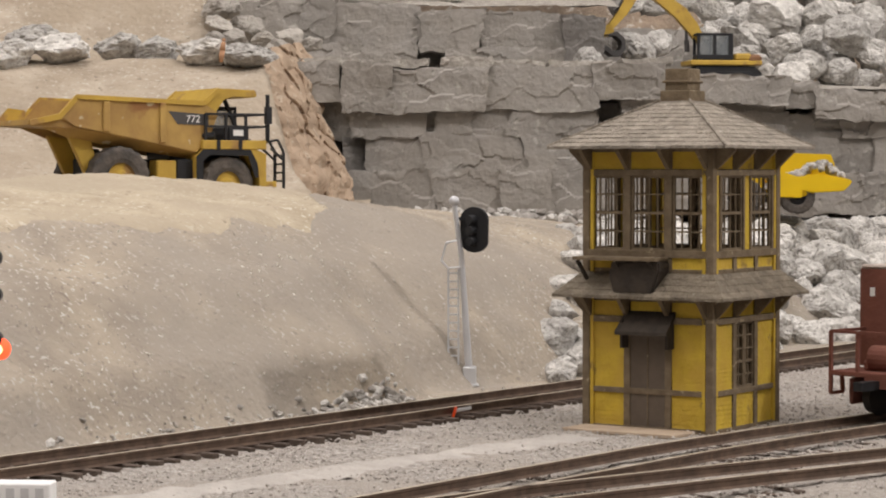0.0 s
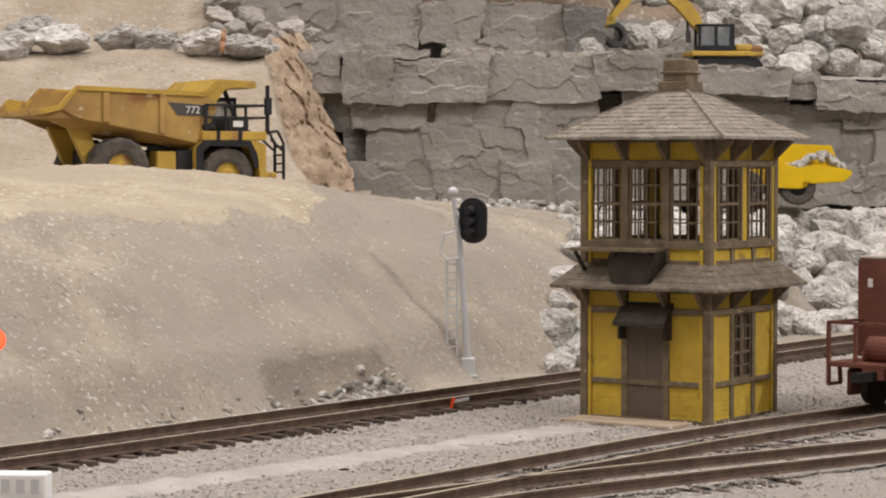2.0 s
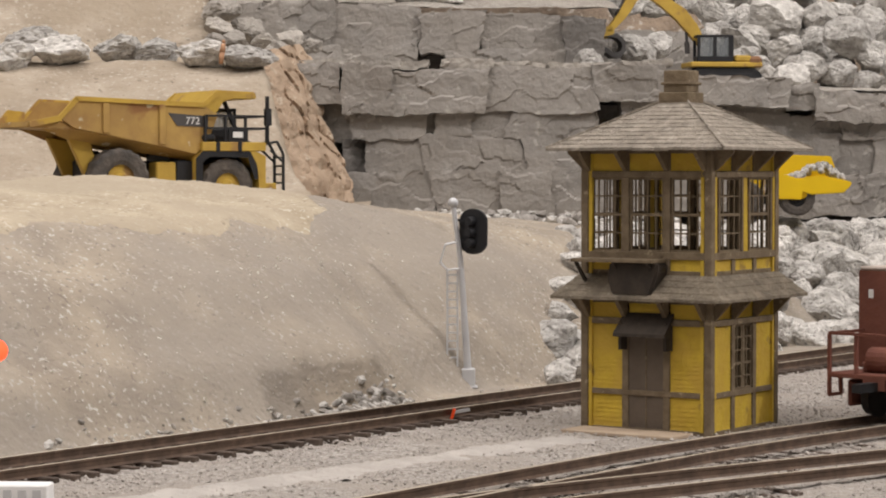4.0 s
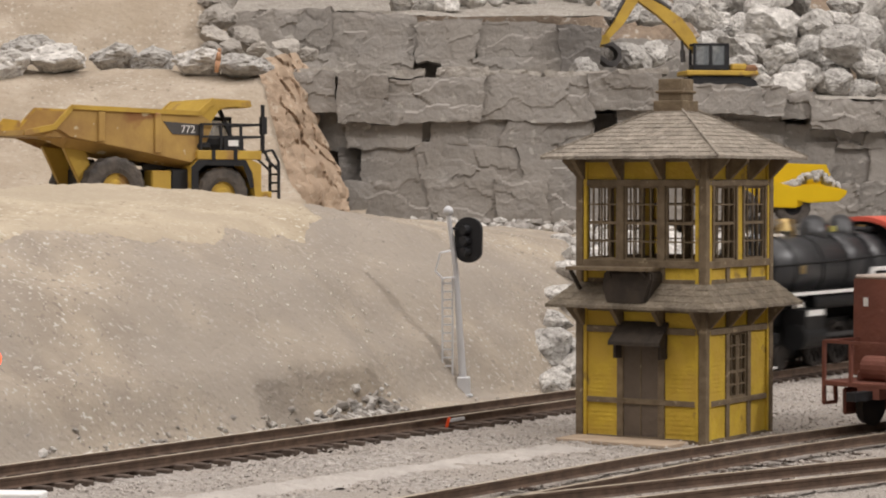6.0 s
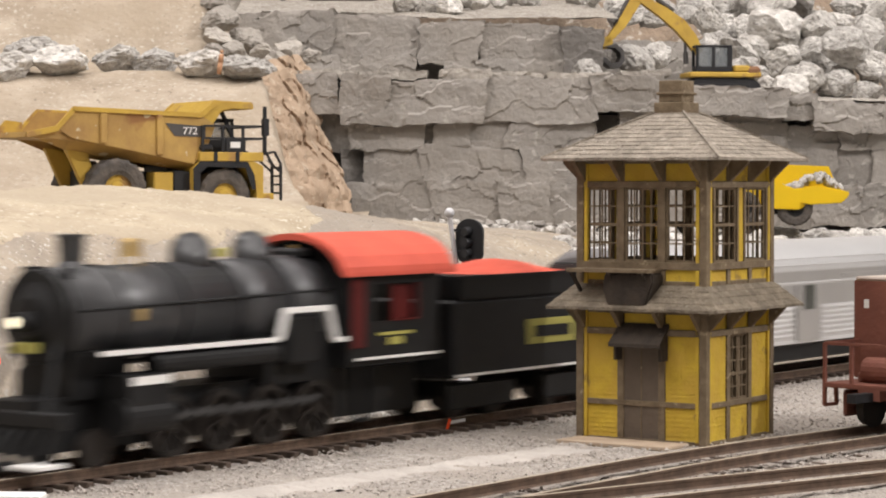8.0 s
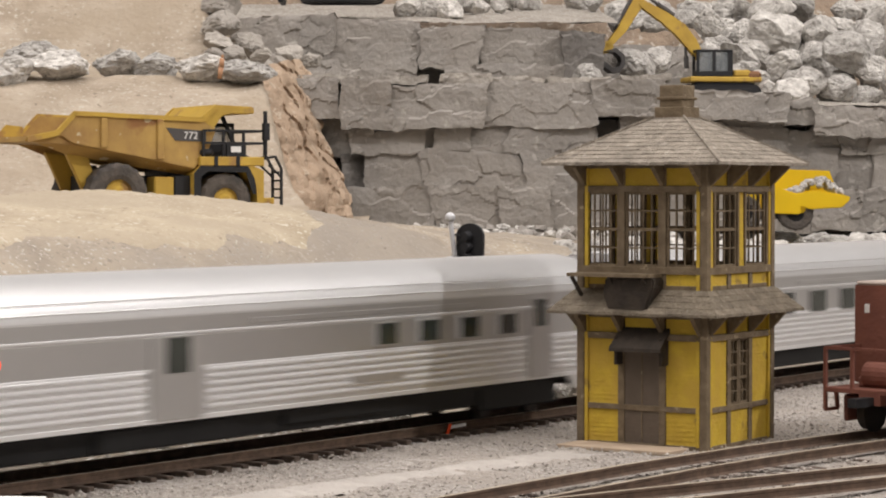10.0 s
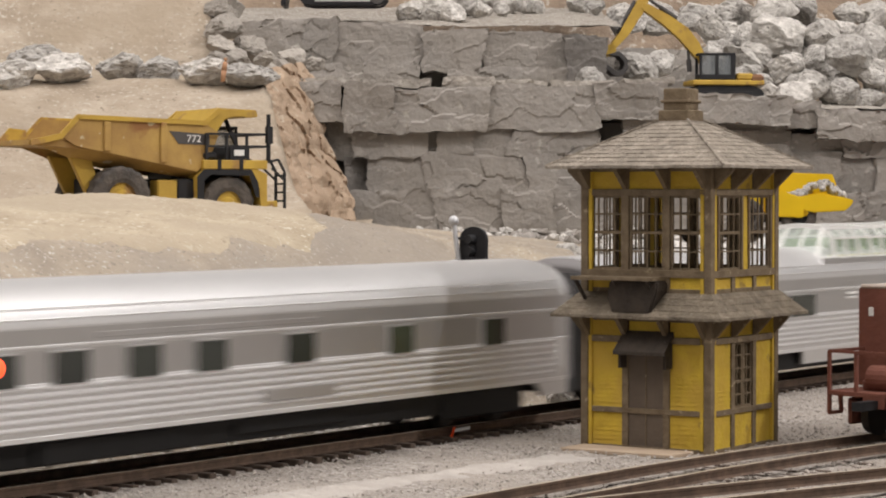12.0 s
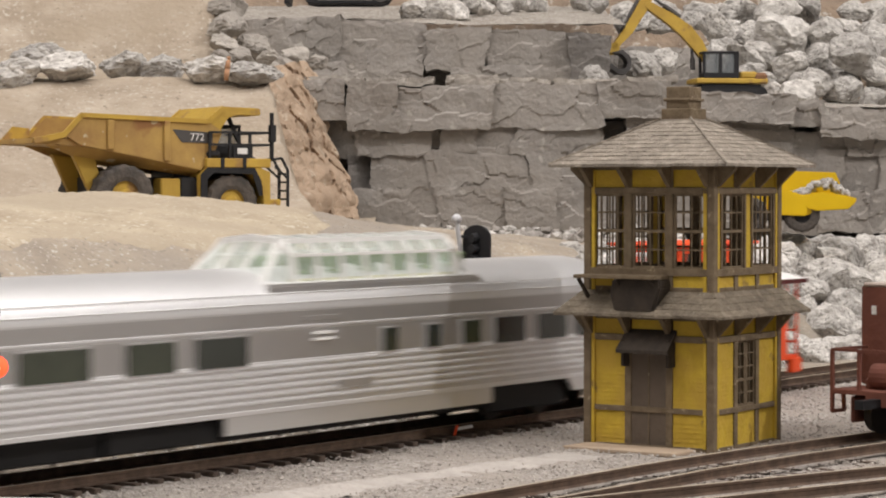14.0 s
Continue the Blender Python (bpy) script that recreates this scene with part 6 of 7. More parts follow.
    part("bumper", boxes((0.0378, 0.0455, -0.0225, 0.0225, 0.0040, 0.0068), (0.0378, 0.0440, -0.0210, 0.0210, 0.0068, 0.0095), bevel=0.0004), MACHINE_YELLOW, root)


dump_truck()


def excavator():
    root = empty("excavator", pose(0.1650, 1.4, 0.1237, 0, 0, 8), "yellow tracked excavator with its arm reaching down", "excavator")
    k = 0.000333
    for y in (-0.0115, 0.0060):
        out = [(-0.0215, 0.0035), (-0.0190, 0.0066), (-0.0150, 0.0076), (0.0165, 0.0076), (0.0205, 0.0066), (0.0228, 0.0035), (0.0205, 0.0006), (0.0165, 0.0), (-0.0160, 0.0), (-0.0195, 0.0006)]
        tr = part("crawler_track", extrude(out, y, y + 0.0055, "xz", 0.0003), MATT_BLACK, root)
        part("track_frame", boxes((-0.0150, 0.0160, y - 0.0002, y + 0.0057, 0.0026, 0.0052), bevel=0.0003), MATT_BLACK, tr)
        bm = bmesh.new()
        for q in range(20):
            x = -0.0165 + 0.0345 * q / 19
            box(bm, x - 0.0005, x + 0.0005, y - 0.0004, y + 0.0059, 0.0074, 0.0082)
        part("track_shoes", bm, MATT_BLACK, tr)["kind"] = "stuff"
    part("turntable", boxes((-0.016, 0.017, -0.0060, 0.0060, 0.0035, 0.0088), bevel=0.0008), MATT_BLACK, root)
    part("house_base", boxes((-0.0205, 0.0225, -0.0125, 0.0125, 0.0088, 0.0118), bevel=0.0006), MACHINE_YELLOW, root)
    part("engine_cover", boxes((0.0060, 0.0160, -0.0122, 0.0122, 0.0118, 0.0158), bevel=0.0010), MACHINE_YELLOW, root)
    part("counterweight", boxes((0.0135, 0.0225, -0.0124, 0.0124, 0.0100, 0.0152), bevel=0.0016), mat("rusty_brown_cover", (0.22, 0.11, 0.055), (0.15, 0.075, 0.04), 90, 0.7), root)
    cab = part("cab", boxes((-0.0165, 0.0050, -0.0122, -0.0010, 0.0118, 0.0150), bevel=0.0003), MATT_BLACK, root)
    part("cab_roof", boxes((-0.0165, 0.0050, -0.0122, -0.0010, 0.0262, 0.0275), bevel=0.0003), MATT_BLACK, cab)
    for x0, x1 in ((-0.0165, -0.0150), (-0.0070, -0.0052), (0.0022, 0.0050)):
        for y in (-0.0122, -0.0024):
            part("cab_post", boxes((x0, x1, y, y + 0.0014, 0.0149, 0.0263)), MATT_BLACK, cab)
    part("cab_window", boxes((-0.0150, 0.0022, -0.0117, -0.0114, 0.0150, 0.0262)), CAB_GLASS, cab)
    part("cab_seat", boxes((-0.0050, 0.0000, -0.0095, -0.0040, 0.0120, 0.0160), (-0.0012, 0.0004, -0.0095, -0.0040, 0.0150, 0.0215), bevel=0.0005), MATT_BLACK, cab)

    def arm(name, pts, widths, half, m):
        bm = bmesh.new()
        up, down = [], []
        for i, (x, z) in enumerate(pts):
            a = Vector(pts[max(0, i - 1)])
            b = Vector(pts[min(len(pts) - 1, i + 1)])
            d = (b - a).normalized()
            nrm = Vector((-d.y, d.x)) * widths[i]
            up.append((x + nrm.x, z + nrm.y))
            down.append((x - nrm.x, z - nrm.y))
        return part(name, extrude(up + down[::-1], -half, half, "xz", 0.0003), m, root)
    P = lambda px, py: ((px - 1287) * k, (139 - py) * k)
    arm("boom", [P(1252, 70), P(1236, 45), P(1215, 20), P(1185, -2), P(1142, -28)], [0.0024, 0.0038, 0.0042, 0.0034, 0.0022], 0.0026, MACHINE_YELLOW)
    arm("stick", [P(1152, -52), P(1140, -28), P(1112, 18), P(1084, 52)], [0.0018, 0.0034, 0.0028, 0.0016], 0.0022, MACHINE_YELLOW)
    bm = bmesh.new()
    for a, b in ((P(1205, -5), P(1150, -42)), (P(1130, -35), P(1098, 22)), (P(1228, 88), P(1226, 50))):
        tube(bm, (a[0], 0, a[1]), (b[0], 0, b[1]), 0.0009, seg=10)
        c = Vector(a).lerp(Vector(b), 0.55)
        tube(bm, (a[0], 0, a[1]), (c.x, 0, c.y), 0.0015, seg=10)
    part("hydraulic_ram", bm, DECAL_GREY, root)
    part("bucket_linkage", extrude([P(1072, 44), P(1090, 40), P(1096, 52), P(1086, 62), P(1074, 64)], -0.0022, 0.0022, "xz", 0.0003), MACHINE_YELLOW, root)
    out = [P(1076, 60), P(1098, 54), P(1112, 66), P(1114, 84), P(1104, 97), P(1090, 97), P(1072, 84), P(1068, 70), P(1075, 76), P(1092, 88), P(1103, 86), P(1107, 78), P(1105, 70), P(1096, 62)]
    part("bucket", extrude(out, -0.0060, 0.0060, "xz", 0.0002), DECAL_GREY, root, "dark grey digging bucket")
    bm = bmesh.new()
    for q in range(5):
        y = -0.0054 + 0.0027 * q
        a, b = P(1073, 80), P(1066, 68)
        beam(bm, (a[0], y, a[1]), (b[0], y, b[1]), 0.0011)
    part("bucket_teeth", bm, DECAL_GREY, root)["kind"] = "stuff"


excavator()


def loaded_truck():
    """The clean truck behind the tower, with its bed full of stone."""
    root = empty("haul_truck", pose(0.1608, 1.1, 0.0506, 0, 0, -6), "bright yellow haul truck loaded with broken stone", "dump truck")
    k = 1.1 / 4200
    P = lambda px, py: ((px - 1398) * k, (374 - py) * k)
    part("far_side", extrude([P(1362, 264), P(1478, 268), P(1490, 300), P(1508, 314), P(1362, 320)], 0.0115, 0.0128, "xz", 0.0003), CLEAN_YELLOW, root)
    part("near_side", extrude([P(1362, 290), P(1392, 300), P(1415, 308), P(1450, 302), P(1490, 309), P(1509, 314), P(1506, 322), P(1494, 333), P(1440, 336), P(1424, 332), P(1422, 345), P(1362, 343)], -0.0150, -0.0132, "xz", 0.0004), CLEAN_YELLOW, root)
    part("bed_floor", extrude([P(1362, 343), P(1425, 343), P(1440, 335), P(1494, 333), P(1508, 316), P(1496, 322), P(1362, 330)], -0.0136, 0.0122, "xz", 0.0003), CLEAN_YELLOW, root)
    part("chassis", boxes((-0.026, 0.006, -0.0070, 0.0070, 0.0055, 0.0105), bevel=0.0004), MATT_BLACK, root)
    part("cab", boxes((-0.026, -0.0105, -0.0115, 0.0115, 0.0080, 0.0290), bevel=0.0012), CLEAN_YELLOW, root)
    for x in (0.0045, -0.019):
        for s in (-1, 1):
            tyre(root, x, s * 0.0105, 0.0082, 0.0082, 0.0065, MATT_BLACK)
    rng = random.Random(8)
    heap = bmesh.new()
    n = 110
    for q in range(n):
        x = rng.uniform(-0.008, 0.0250)
        y = rng.uniform(-0.0115, 0.0090)
        z = 0.0172 + 0.0068 * math.exp(-((x - 0.0145) / 0.008) ** 2) * (1 - (y / 0.016) ** 2) + rng.uniform(-0.001, 0.0005)
        r = rng.uniform(0.0010, 0.0022)
        bmesh.ops.create_icosphere(heap, subdivisions=1, radius=r, matrix=pose(x, y, z, rng.uniform(0, 90), rng.uniform(0, 90), 0))
    for v in heap.verts:
        v.co += Vector((rng.uniform(-1, 1), rng.uniform(-1, 1), rng.uniform(-1, 1))) * 0.00035
    part("stone_load", heap, BOULDER, root, "heap of broken pale stone")["kind"] = "stuff"


loaded_truck()


def bulldozer():
    """Only its crawler track shows on the top bench."""
    root = empty("crawler_loader", pose(-0.0592, 1.43, 0.1813, 0, 0, 0), "grey-tracked machine parked on the top bench", "crawler")
    for y in (-0.011, 0.009):
        out = [(-0.0260, 0.0040), (-0.0230, 0.0078), (-0.018, 0.0090), (0.0200, 0.0095), (0.0245, 0.0080), (0.0270, 0.0045), (0.0245, 0.0010), (0.0200, 0.0), (-0.0180, 0.0), (-0.0235, 0.0008)]
        part("crawler_track", extrude(out, y, y + 0.0060, "xz", 0.0004), MATT_BLACK, root)
        tr = part("track_frame", boxes((-0.0170, 0.0165, y - 0.0006, y + 0.0066, 0.0022, 0.0082), bevel=0.0006), GREY_METAL, root, "pale grey track frame")
        for q in range(6):
            bm = bmesh.new()
            tube(bm, (-0.013 + q * 0.0050, y - 0.0010, 0.0052), (-0.013 + q * 0.0050, y, 0.0052), 0.0006, seg=10)
            part("roller_cap", bm, MATT_BLACK, tr)
        bm = bmesh.new()
        tube(bm, (0.0205, y - 0.0006, 0.0048), (0.0205, y + 0.0066, 0.0048), 0.0040, seg=20)
        part("sprocket", bm, DECAL_GREY, root)
    part("house", boxes((-0.022, 0.024, -0.0105, 0.0120, 0.0100, 0.0260), bevel=0.0012), MACHINE_YELLOW, root)
    part("blade", extrude([(-0.037, 0.0), (-0.034, 0.0), (-0.033, 0.008), (-0.035, 0.0125), (-0.037, 0.0125), (-0.036, 0.007)], -0.0150, 0.0150, "xz", 0.0003), MATT_BLACK, root)


bulldozer()


# ---- by the track ----
def hopper_car():
    root = empty("hopper_car", pose(0, 0, 0), "oxide brown covered hopper wagon standing on the siding", "freight car")
    root.matrix_basis = pose(0.1166, 0.6335, RAIL_Z, 0, 0, 44.6)
    L = 0.155
    part("body", extrude([(0.0165, 0.0125), (0.0165, 0.0395), (L - 0.0125, 0.0395), (L - 0.0125, 0.0125), (L - 0.05, 0.0065), (0.05, 0.0065)], -0.0165, 0.0165, "xz", 0.0005), RUST_BROWN, root)
    part("roof", boxes((0.0155, L - 0.0115, -0.0160, 0.0160, 0.0394, 0.0405), bevel=0.0004), mat("pale_dusty_roof", (0.50, 0.43, 0.38), (0.38, 0.31, 0.27), 90, 0.8), root, "pale dusty roof edge")
    for q in range(9):
        x = 0.0175 + q * 0.0153
        for s in (-1, 1):
            part("side_rib", boxes((x - 0.0006, x + 0.0006, s * 0.0165 - 0.0009, s * 0.0165 + 0.0009, 0.0125, 0.0392), bevel=0.0002), RUST_BROWN, root)
    part("end_sheet", boxes((0.0158, 0.0170, -0.0164, 0.0164, 0.0125, 0.0395), bevel=0.0002), RUST_BROWN, root)
    part("paint_chip", boxes((0.0156, 0.0159, 0.0116, 0.0132, 0.0318, 0.0342), (0.0156, 0.0159, 0.0030, 0.0040, 0.0320, 0.0332), bevel=0.0001), OFFWHITE, root, "small pale paint chip")
    deck = part("end_platform", boxes((-0.0005, 0.0150, -0.0150, 0.0150, 0.0108, 0.0122), bevel=0.0002), RUST_BROWN, root)
    bm = bmesh.new()
    for y in (-0.0148, -0.0060, 0.0060, 0.0148):
        beam(bm, (0.0000, y, 0.0112), (0.0000, y, 0.0228), 0.0009)
    beam(bm, (0.0000, -0.0150, 0.0228), (0.0000, 0.0150, 0.0228), 0.0008)
    for y in (-0.0148, 0.0148):
        beam(bm, (0.0000, y, 0.0228), (0.0160, y, 0.0228), 0.0008)
        beam(bm, (0.0000, y, 0.0060), (0.0000, y, 0.0112), 0.0009)
        beam(bm, (0.0055, y, 0.0060), (0.0050, y, 0.0112), 0.0009)
        beam(bm, (0.0000, y, 0.0060), (0.0055, y, 0.0060), 0.0009)
    part("end_railing", bm, RUST_BROWN, root)
    bm = bmesh.new()
    tube(bm, (0.0075, -0.0050, 0.0155), (0.0075, 0.0060, 0.0155), 0.0036, seg=18)
    part("brake_cylinder", bm, RUST_BROWN, root)
    part("bracket", boxes((0.0060, 0.0120, -0.0080, -0.0055, 0.0120, 0.0158), (0.0060, 0.0120, 0.0065, 0.0085, 0.0120, 0.0150), bevel=0.0005), RUST_BROWN, root)
    part("sill", boxes((-0.0005, L, -0.0035, 0.0035, 0.0080, 0.0112)), RUST_BROWN, root)
    part("coupler", boxes((-0.0085, 0.0, -0.0014, 0.0014, 0.0078, 0.0102)), MATT_BLACK, root)
    bogie(root, 0.022, (-0.0095, 0.0095), 0.0048, 0.0115, RUST_BROWN)
    bogie(root, L - 0.022, (-0.0095, 0.0095), 0.0048, 0.0115, RUST_BROWN)


hopper_car()


def signal_mast():
    root = empty("signal_mast", pose(0.0085, 0.774, 0.0, 0, 0, 0), "silver signal mast with a ladder and black signal head", "railway signal")
    bm = bmesh.new()
    tube(bm, (0.0010, 0, 0.003), (-0.0016, 0, 0.0420), 0.0013, 0.0009, 14)
    tube(bm, (-0.0016, 0, 0.0420), (-0.0040, 0, 0.0600), 0.0009, 0.0008, 14)
    part("mast", bm, GREY_METAL, root)
    part("base", boxes((-0.0012, 0.0032, -0.0025, 0.0025, 0.0, 0.0065), (-0.0020, 0.0040, -0.0030, 0.0030, 0.0, 0.0010), bevel=0.0003), GREY_METAL, root)
    bm = bmesh.new()
    bmesh.ops.create_uvsphere(bm, u_segments=16, v_segments=10, radius=0.0017, matrix=Matrix.Translation((-0.0040, 0, 0.0606)))
    part("finial", bm, GREY_METAL, root, smooth=True)
    lad = part("ladder", boxes((-0.0062, -0.0056, -0.0004, 0.0004, 0.0, 0.0385), (-0.0029, -0.0023, -0.0004, 0.0004, 0.0, 0.0385)), GREY_METAL, root)
    for q in range(14):
        part("rung", boxes((-0.0058, -0.0027, -0.0003, 0.0003, 0.0017 + q * 0.0027, 0.0022 + q * 0.0027)), GREY_METAL, lad)
    bm = bmesh.new()
    pts = [(-0.0060, 0.0388), (-0.0082, 0.0412), (-0.0066, 0.0470), (-0.0030, 0.0478)]
    for y in (-0.003, 0.003):
        for a, b in zip(pts, pts[1:]):
            tube(bm, (a[0], y, a[1]), (b[0], y, b[1]), 0.0003, seg=6)
    tube(bm, (-0.0082, -0.003, 0.0412), (-0.0082, 0.003, 0.0412), 0.0003, seg=6)
    tube(bm, (-0.0060, -0.003, 0.0388), (-0.0010, 0.0, 0.0392), 0.0003, seg=6)
    part("guard_hoop", bm, GREY_METAL, root)
    # head: a rounded plate seen from behind at an angle, with three lamp housings
    head = part("signal_head", extrude([(0.0055 * math.cos(radians(a)), (0.0545 if math.sin(radians(a)) >= 0 else 0.0480) + 0.0042 * math.sin(radians(a))) for a in range(0, 360, 15)], -0.0006, 0.0006, "xz", 0.0001), MATT_BLACK, root, "black backplate with three lamp housings")
    head.matrix_basis = pose(0.0026, -0.0010, 0.0, 0, 0, -38)
    for z in (0.0475, 0.0510, 0.0545):
        bm = bmesh.new()
        tube(bm, (0, -0.0032, z), (0, 0.0006, z), 0.0014, 0.0018, 14)
        part("lamp_housing", bm, MATT_BLACK, head)
    part("bracket", boxes((-0.0034, 0.0010, -0.0004, 0.0004, 0.0478, 0.0486), (-0.0034, 0.0010, -0.0004, 0.0004, 0.0545, 0.0553)), MATT_BLACK, root)


signal_mast()


def near_signal():
    root = empty("near_signal", pose(-0.0867, 0.45, 0.0), "dark trackside signal showing one red light", "railway signal")
    bm = bmesh.new()
    tube(bm, (-0.004, 0, 0.0), (-0.004, 0, 0.0560), 0.0011, seg=12)
    part("mast", bm, MATT_BLACK, root)
    part("base", boxes((-0.0075, -0.0005, -0.0035, 0.0035, 0.0, 0.0030), bevel=0.0004), MATT_BLACK, root)
    head = part("signal_head", boxes((-0.0062, -0.0002, -0.0016, 0.0016, 0.0300, 0.0560), bevel=0.0012), MATT_BLACK, root)
    for z, lit in ((0.0520, False), (0.0450, False), (0.0366, True)):
        bm = bmesh.new()
        tube(bm, (0.0024, -0.0050, z + 0.0018), (0.0018, 0.0, z + 0.0018), 0.0015, 0.0016, 14)
        part("hood", bm, MATT_BLACK, head)
        bm = bmesh.new()
        bmesh.ops.create_uvsphere(bm, u_segments=16, v_segments=12, radius=0.0021, matrix=Matrix.Translation((0.0032 if lit else -0.002, -0.0025, z)))
        part("lens", bm, RED_LAMP if lit else MATT_BLACK, head, "glowing red lens" if lit else "", smooth=True)
        if lit:
            bm = bmesh.new()
            bmesh.ops.create_uvsphere(bm, u_segments=16, v_segments=12, radius=0.0011, matrix=Matrix.Translation((0.0030, -0.0040, z)))
            part("lamp_core", bm, RED_CORE, head, "bright centre of the red light", smooth=True)


RED_LAMP = glow("red_signal_light", (1.0, 0.09, 0.03), 1.6)
RED_CORE = glow("signal_lamp_core", (1.0, 0.62, 0.28), 2.5)
near_signal()


def small_things():
    rng = random.Random(21)
    # white card with unreadable marks
    CARD = mat("white_card", (0.82, 0.81, 0.80), (0.78, 0.77, 0.76), 60, 0.6)
    root = empty("white_sign_block", pose(-0.0844, 0.478, 0.0047, 0, 0, -4), "white card block with faint grey marks", "sign")
    part("card", boxes((-0.0090, 0.0060, -0.003, 0.003, -0.004, 0.0028), bevel=0.0003), CARD, root)
    for q in range(4):
        x = -0.0060 + q * 0.0030
        part("mark", boxes((x, x + 0.0017, -0.0032, -0.0030, -0.0010, 0.0018)), mat("faint_grey_ink", (0.55, 0.54, 0.54), (0.5, 0.5, 0.5), 60, 0.7) if q == 0 else bpy.data.materials["faint_grey_ink"], root)
    # orange marker by the rail
    p = Vector((0.0035, 0.665, 0.0014))
    root = empty("marker_post", pose(p.x, p.y, 0.0), "small orange-red marker leaning by the rail", "marker")
    bm = bmesh.new()
    beam(bm, (-0.0004, 0, 0.0), (0.0008, 0, 0.0040), 0.0018, 0.0008)
    part("post", bm, ORANGE, root)
    bm = bmesh.new()
    beam(bm, (0.0006, 0, 0.0030), (0.0050, 0.002, 0.0036), 0.0008)
    part("arm", bm, GREY_METAL, root)
    # a fallen grey slab by the stony bank
    for x, y, z, r, w, tilt in ((0.0477, 0.95, 0.0334, 0.0085, 1.0, 35),):
        ob = new("fallen_slab", boulder_mesh(91, size=0.01, material=ROCK))
        ob.matrix_basis = pose(x, y, z, -20, tilt, 0)
        ob.scale = (0.95, 0.6, 0.30)
        tagged(ob, "flat grey slab of rock fallen on the bank", "rock")
    for x, y, z, r in ((0.0527, 0.97, 0.0423, 0.0085), (0.0474, 0.88, 0.0134, 0.0098), (0.0527, 0.93, 0.0257, 0.005), (0.0427, 0.83, -0.0002, 0.0042), (0.0476, 0.84, 0.0020, 0.0060), (0.0392, 0.82, -0.0007, 0.0022), (0.0510, 0.87, 0.0079, 0.006)):
        boulder(x, y, z, r, rng, label="rough white boulder on the stony bank by the track", group="boulders of the stony bank")
    # the boulders that close the end of the dirt bank
    for s, n, r in ((0.112, 0.034, 0.0040), (0.122, 0.040, 0.0062), (0.136, 0.047, 0.0052), (0.140, 0.038, 0.0075), (0.150, 0.060, 0.0088), (0.165, 0.068, 0.0060), (0.186, 0.078, 0.0070), (0.210, 0.090, 0.0060), (0.230, 0.099, 0.0074), (0.255, 0.112, 0.0066), (0.216, 0.080, 0.0085), (0.190, 0.060, 0.0085)):
        p = bank_point(s, n)
        boulder(p.x, p.y, p.z + r * 0.25, r, rng, label="rough white boulder at the end of the dirt bank", group="boulders of the stony bank")
    # loose chips along the foot of the bank and on its face
    chips = bmesh.new()
    for q in range(2600):
        s = rng.uniform(-0.16, 0.16) if q < 500 else rng.uniform(-0.2, 0.3)
        n = 0.0255 + abs(rng.gauss(0, 0.004)) if q < 500 else rng.uniform(0.03, 0.13)
        clump = 1.0 if q >= 500 else max(0.0, fbm((s, 0, 0), 40, 2) + 0.35)
        if rng.random() > clump:
            continue
        r = rng.uniform(0.0004, 0.0013) if q < 500 else rng.uniform(0.00015, 0.0004)
        p = on_line(s, n, bank_z(s, n) - 0.0006)
        bmesh.ops.create_icosphere(chips, subdivisions=1, radius=r, matrix=pose(p.x, p.y, p.z + r * 0.4, rng.uniform(0, 90), rng.uniform(0, 90), 0) @ Matrix.Diagonal((1, 0.8, 0.6, 1)))
    flakes = bmesh.new()
    for q in range(700):
        s = rng.uniform(-0.20, 0.20)
        n = 0.032 + 0.065 * rng.random()
        if rng.random() > max(0.15, fbm((s, n, 2), 22, 2) + 0.55):
            continue
        r = rng.uniform(0.00014, 0.00034)
        p = on_line(s, n, bank_z(s, n) - 0.0009)
        box(flakes, -r * rng.uniform(1, 2.8), r * rng.uniform(1, 2.2), -r * 0.6, r * 0.6, -r * 0.6, r * 0.8, pose(p.x, p.y, p.z + 0.0007, rng.uniform(-60, 60), rng.uniform(-70, 70), rng.uniform(0, 180)))
    tagged(link("straw_flecks", flakes, mat("pale_straw_fleck", (0.68, 0.64, 0.56), (0.50, 0.46, 0.40), 300, rough=0.9)), "pale straw and stone flecks scattered on the dirt bank", "debris", kind="stuff")
    tagged(link("stone_chips", chips, GREYDUST), "loose grey stone chips along the bank", "gravel", kind="stuff")
    heap = []
    for q in range(520):
        s = rng.uniform(-0.13, 0.03) if q < 300 else rng.gauss(0.004, 0.010)
        n = 0.0275 + abs(rng.gauss(0, 0.0028)) + max(0, s) * 0.2
        r = rng.uniform(0.0005, 0.0019) * (1.25 if abs(s) < 0.02 else 0.75)
        p = on_line(s, n, bank_z(s, n) - 0.0004)
        heap.append((None, p.x, p.y, p.z + r * 0.35, r))
    rubble("bank_rubble", heap, rng, "broken grey stones along the foot of the dirt bank")
    # stones round the truck's wheels
    for q in range(16):
        s = rng.uniform(0.02, 0.16)
        x, y, z = -0.16 + q * 0.0062, 0.905 + q * 0.0022 + rng.uniform(-0.01, 0.01), 0.0
        d = Vector((x, y, 0)) - LINE
        r = rng.uniform(0.0008, 0.0024)
        boulder(x, y, bank_z(d.dot(ALONG), d.dot(ACROSS)) + r * 0.1, r, rng, GREY_STONES + BOULDERS, 0.6, "small stone on the crest of the dirt bank", "stones on the crest")
    # figurine on the upper road: a plain shape
    x, y, z = -0.1060, 1.150, 0.1232
    bm = bmesh.new()
    tube(bm, (0, 0, 0), (0, 0, 0.0095), 0.0017, 0.0022, 12)
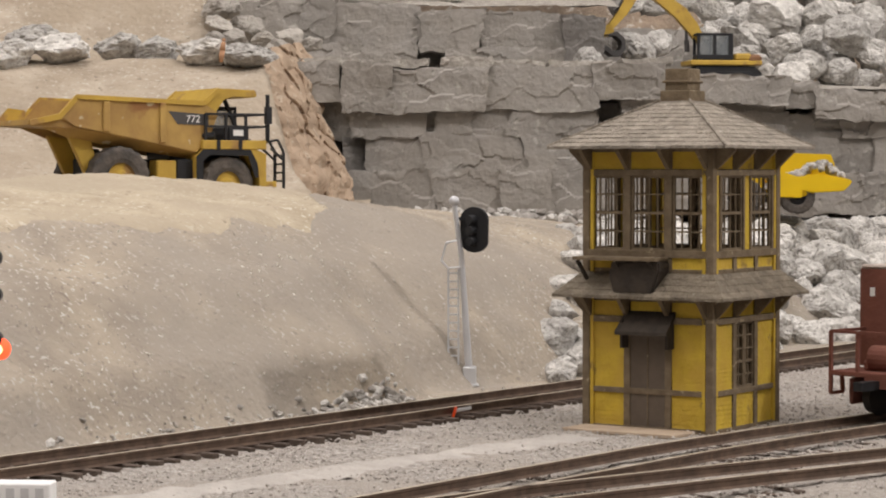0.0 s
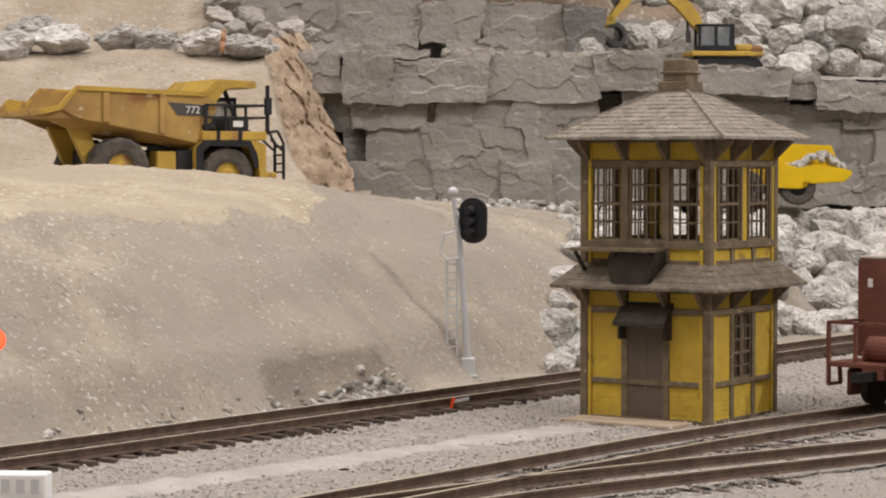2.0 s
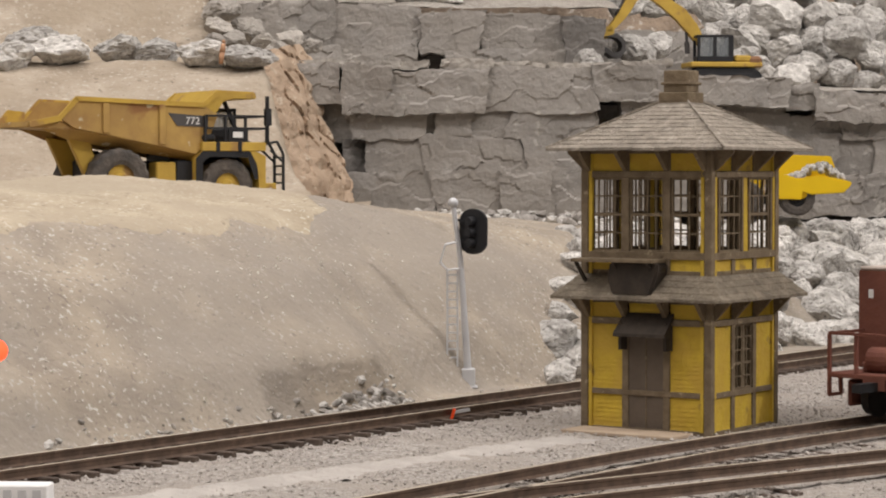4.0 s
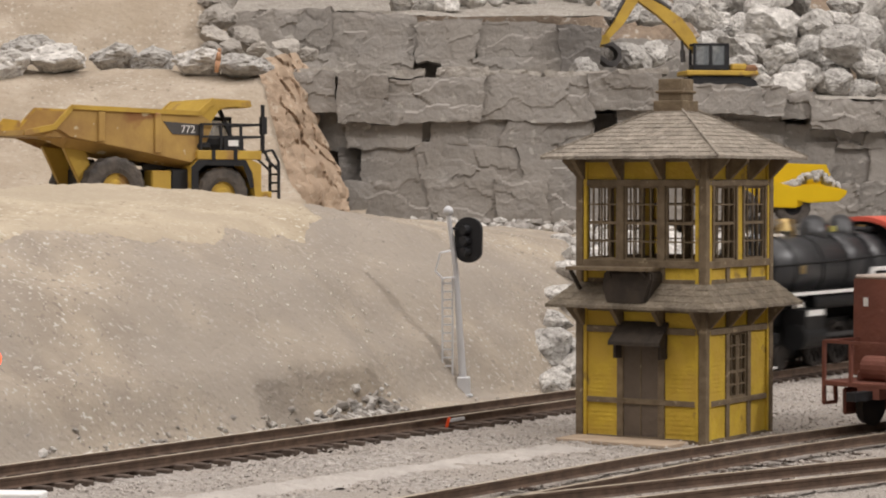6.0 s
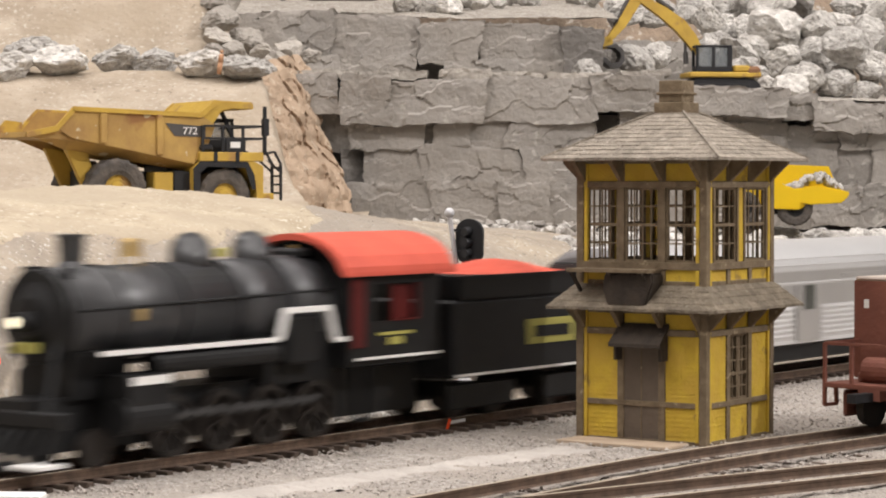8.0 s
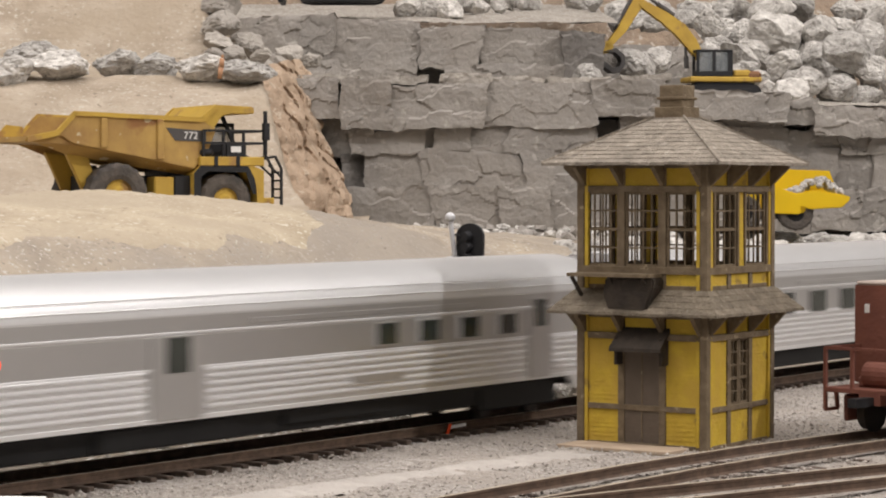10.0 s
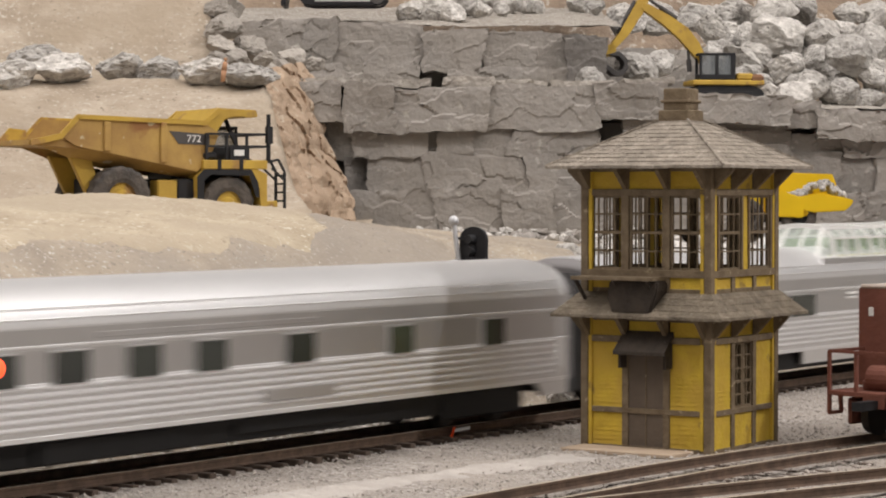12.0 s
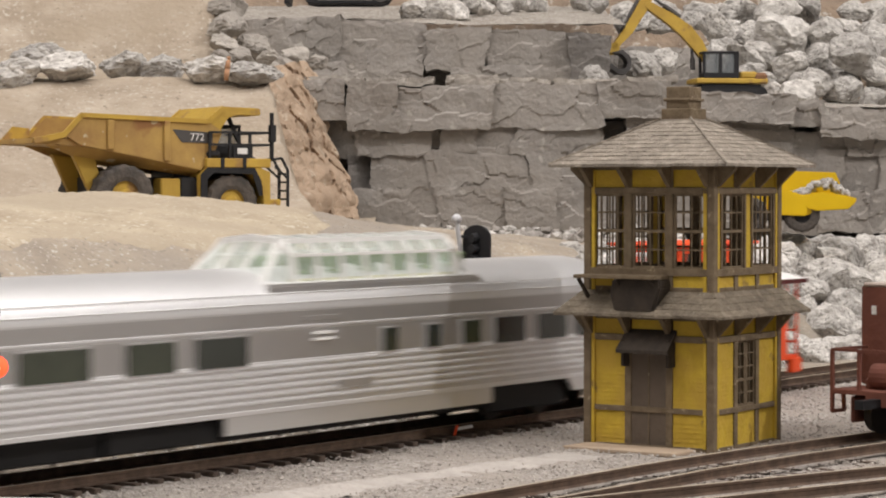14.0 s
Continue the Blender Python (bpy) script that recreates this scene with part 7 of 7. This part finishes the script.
    tube(bm, (0, 0, 0.0095), (0, 0, 0.0165), 0.0024, 0.0017, 12)
    bmesh.ops.create_uvsphere(bm, u_segments=12, v_segments=8, radius=0.0015, matrix=Matrix.Translation((0, 0, 0.0182)))
    ob = tagged(link("miniature_figurine", bm, mat("tan_plastic", (0.50, 0.27, 0.14), (0.36, 0.2, 0.12), 300, 0.6), smooth=True), "tiny tan plastic figurine on the haul road", "figurine")
    ob.matrix_basis = pose(x, y, z, 0, 8, 0)
    ob.scale = (0.6, 0.6, 0.6)


small_things()


def ballast_stones():
    """Loose grains of ballast over the yard, past counting."""
    rng = np.random.default_rng(4)
    count = 30000
    s = rng.uniform(-0.30, 0.42, count)
    n = -0.018 - 0.20 * rng.random(count) ** 1.2
    n[:6000] = rng.uniform(-0.021, 0.024, 6000)
    r = rng.uniform(0.00022, 0.00062, count)
    ball = np.array([(1, 0, 0), (-1, 0, 0), (0, 1, 0), (0, -1, 0), (0, 0, 1), (0, 0, -1)], float)
    tri = np.array([(0, 2, 4), (2, 1, 4), (1, 3, 4), (3, 0, 4), (2, 0, 5), (1, 2, 5), (3, 1, 5), (0, 3, 5)])
    turn = rng.uniform(0, 2 * np.pi, count)
    x = LINE.x + ALONG.x * s + ACROSS.x * n
    y = LINE.y + ALONG.y * s + ACROSS.y * n
    shape = ball[None] * rng.uniform(0.6, 1.3, (count, 6, 1)) * r[:, None, None]
    shape[:, :, 2] *= 0.75
    c, d = np.cos(turn)[:, None], np.sin(turn)[:, None]
    px = shape[:, :, 0] * c - shape[:, :, 1] * d + x[:, None]
    py = shape[:, :, 0] * d + shape[:, :, 1] * c + y[:, None]
    pz = shape[:, :, 2] + (0.0005 + rng.uniform(-0.0003, 0.0003, count))[:, None]
    bare = (np.abs(n - PATH_N(s)) < 0.0085) & (s < -0.03) & (rng.random(count) < 0.80)
    keep = ~bare & ~((np.abs(x - 0.0668) < 0.019) & (np.abs(y - 0.6557) < 0.019))
    verts = np.stack([px, py, pz], 2)[keep].reshape(-1, 3)
    faces = (tri[None] + 6 * np.arange(int(keep.sum()))[:, None, None]).reshape(-1, 3)
    me = bpy.data.meshes.new("ballast_stones")
    me.from_pydata(verts.tolist(), [], faces.tolist())
    me.materials.append(GRAIN)
    tagged(new("ballast_stones", me), "loose grey and tan ballast grains between the tracks", "gravel", kind="stuff")


def PATH_N(s):
    """Middle of the dusty footpath that leads to the tower."""
    return -0.0640 - 0.10 * s - 0.06 * s * s


def dusty_path():
    bm = bmesh.new()
    g = []
    for i in range(141):
        s = -0.34 + 0.312 * i / 140
        row = []
        for j in range(13):
            f = -1 + j / 6
            n = PATH_N(s) + f * (0.0085 + 0.003 * fbm((s, f * 0.1, 0), 30, 3))
            p = on_line(s, n)
            row.append(bm.verts.new((p.x, p.y, 0.0010 - 0.0014 * f * f + 0.0007 * fbm((p.x, p.y, 6), 160, 3))))
        g.append(row)
    for a, b in zip(g, g[1:]):
        for j in range(12):
            bm.faces.new((a[j], b[j], b[j + 1], a[j + 1]))
    DUST = mat("pale_fine_dust", (0.44, 0.405, 0.37), (0.36, 0.33, 0.30), 90, rough=0.95, bump=0.4, bump_scale=800, flecks=(0.36, 0.33, 0.30), fleck_scale=500, fleck_cut=0.62)
    tagged(link("dusty_path", bm, DUST, smooth=True), "pale dusty footpath worn through the ballast", "path", kind="structure")


dusty_path()
GRAIN = mat("ballast_grain", (0.52, 0.475, 0.43), (0.31, 0.28, 0.255), 330, 0.95, bump=0.3)
ballast_stones()


# ---- what moves ----
def motions():
    for ob, offset in TRAIN:
        rows = []
        for t, s in RUN:
            p = on_line(s + offset, 0, RAIL_Z)
            rows.append((t, pose(p.x, p.y, p.z, 0, 0, HEADING)))
        walk(ob, rows)
    # driving wheels and rods turn while the engine passes
    times = [0.0] + [5.0 + k / 30 for k in range(int(3.6 * 30))] + [14.0]
    for k, hub in enumerate(drivers):
        rows = []
        for t in times:
            a = math.degrees((run_at(max(5.0, min(8.6, t))) - run_at(5.0)) / 0.0076)
            rows.append((t, pose((0.0225 + 0.0172 * k) * ENGINE_LONG, 0, 0.0076, 0, a, 0)))
        walk(hub, rows)
    for rod in rods:
        rows = []
        for t in times:
            a = (run_at(max(5.0, min(8.6, t))) - run_at(5.0)) / 0.0076
            rows.append((t, pose(0.0225 * ENGINE_LONG + 0.0038 * math.cos(a), 0, 0.0076 - 0.0038 * math.sin(a))))
        walk(rod, rows)


motions()
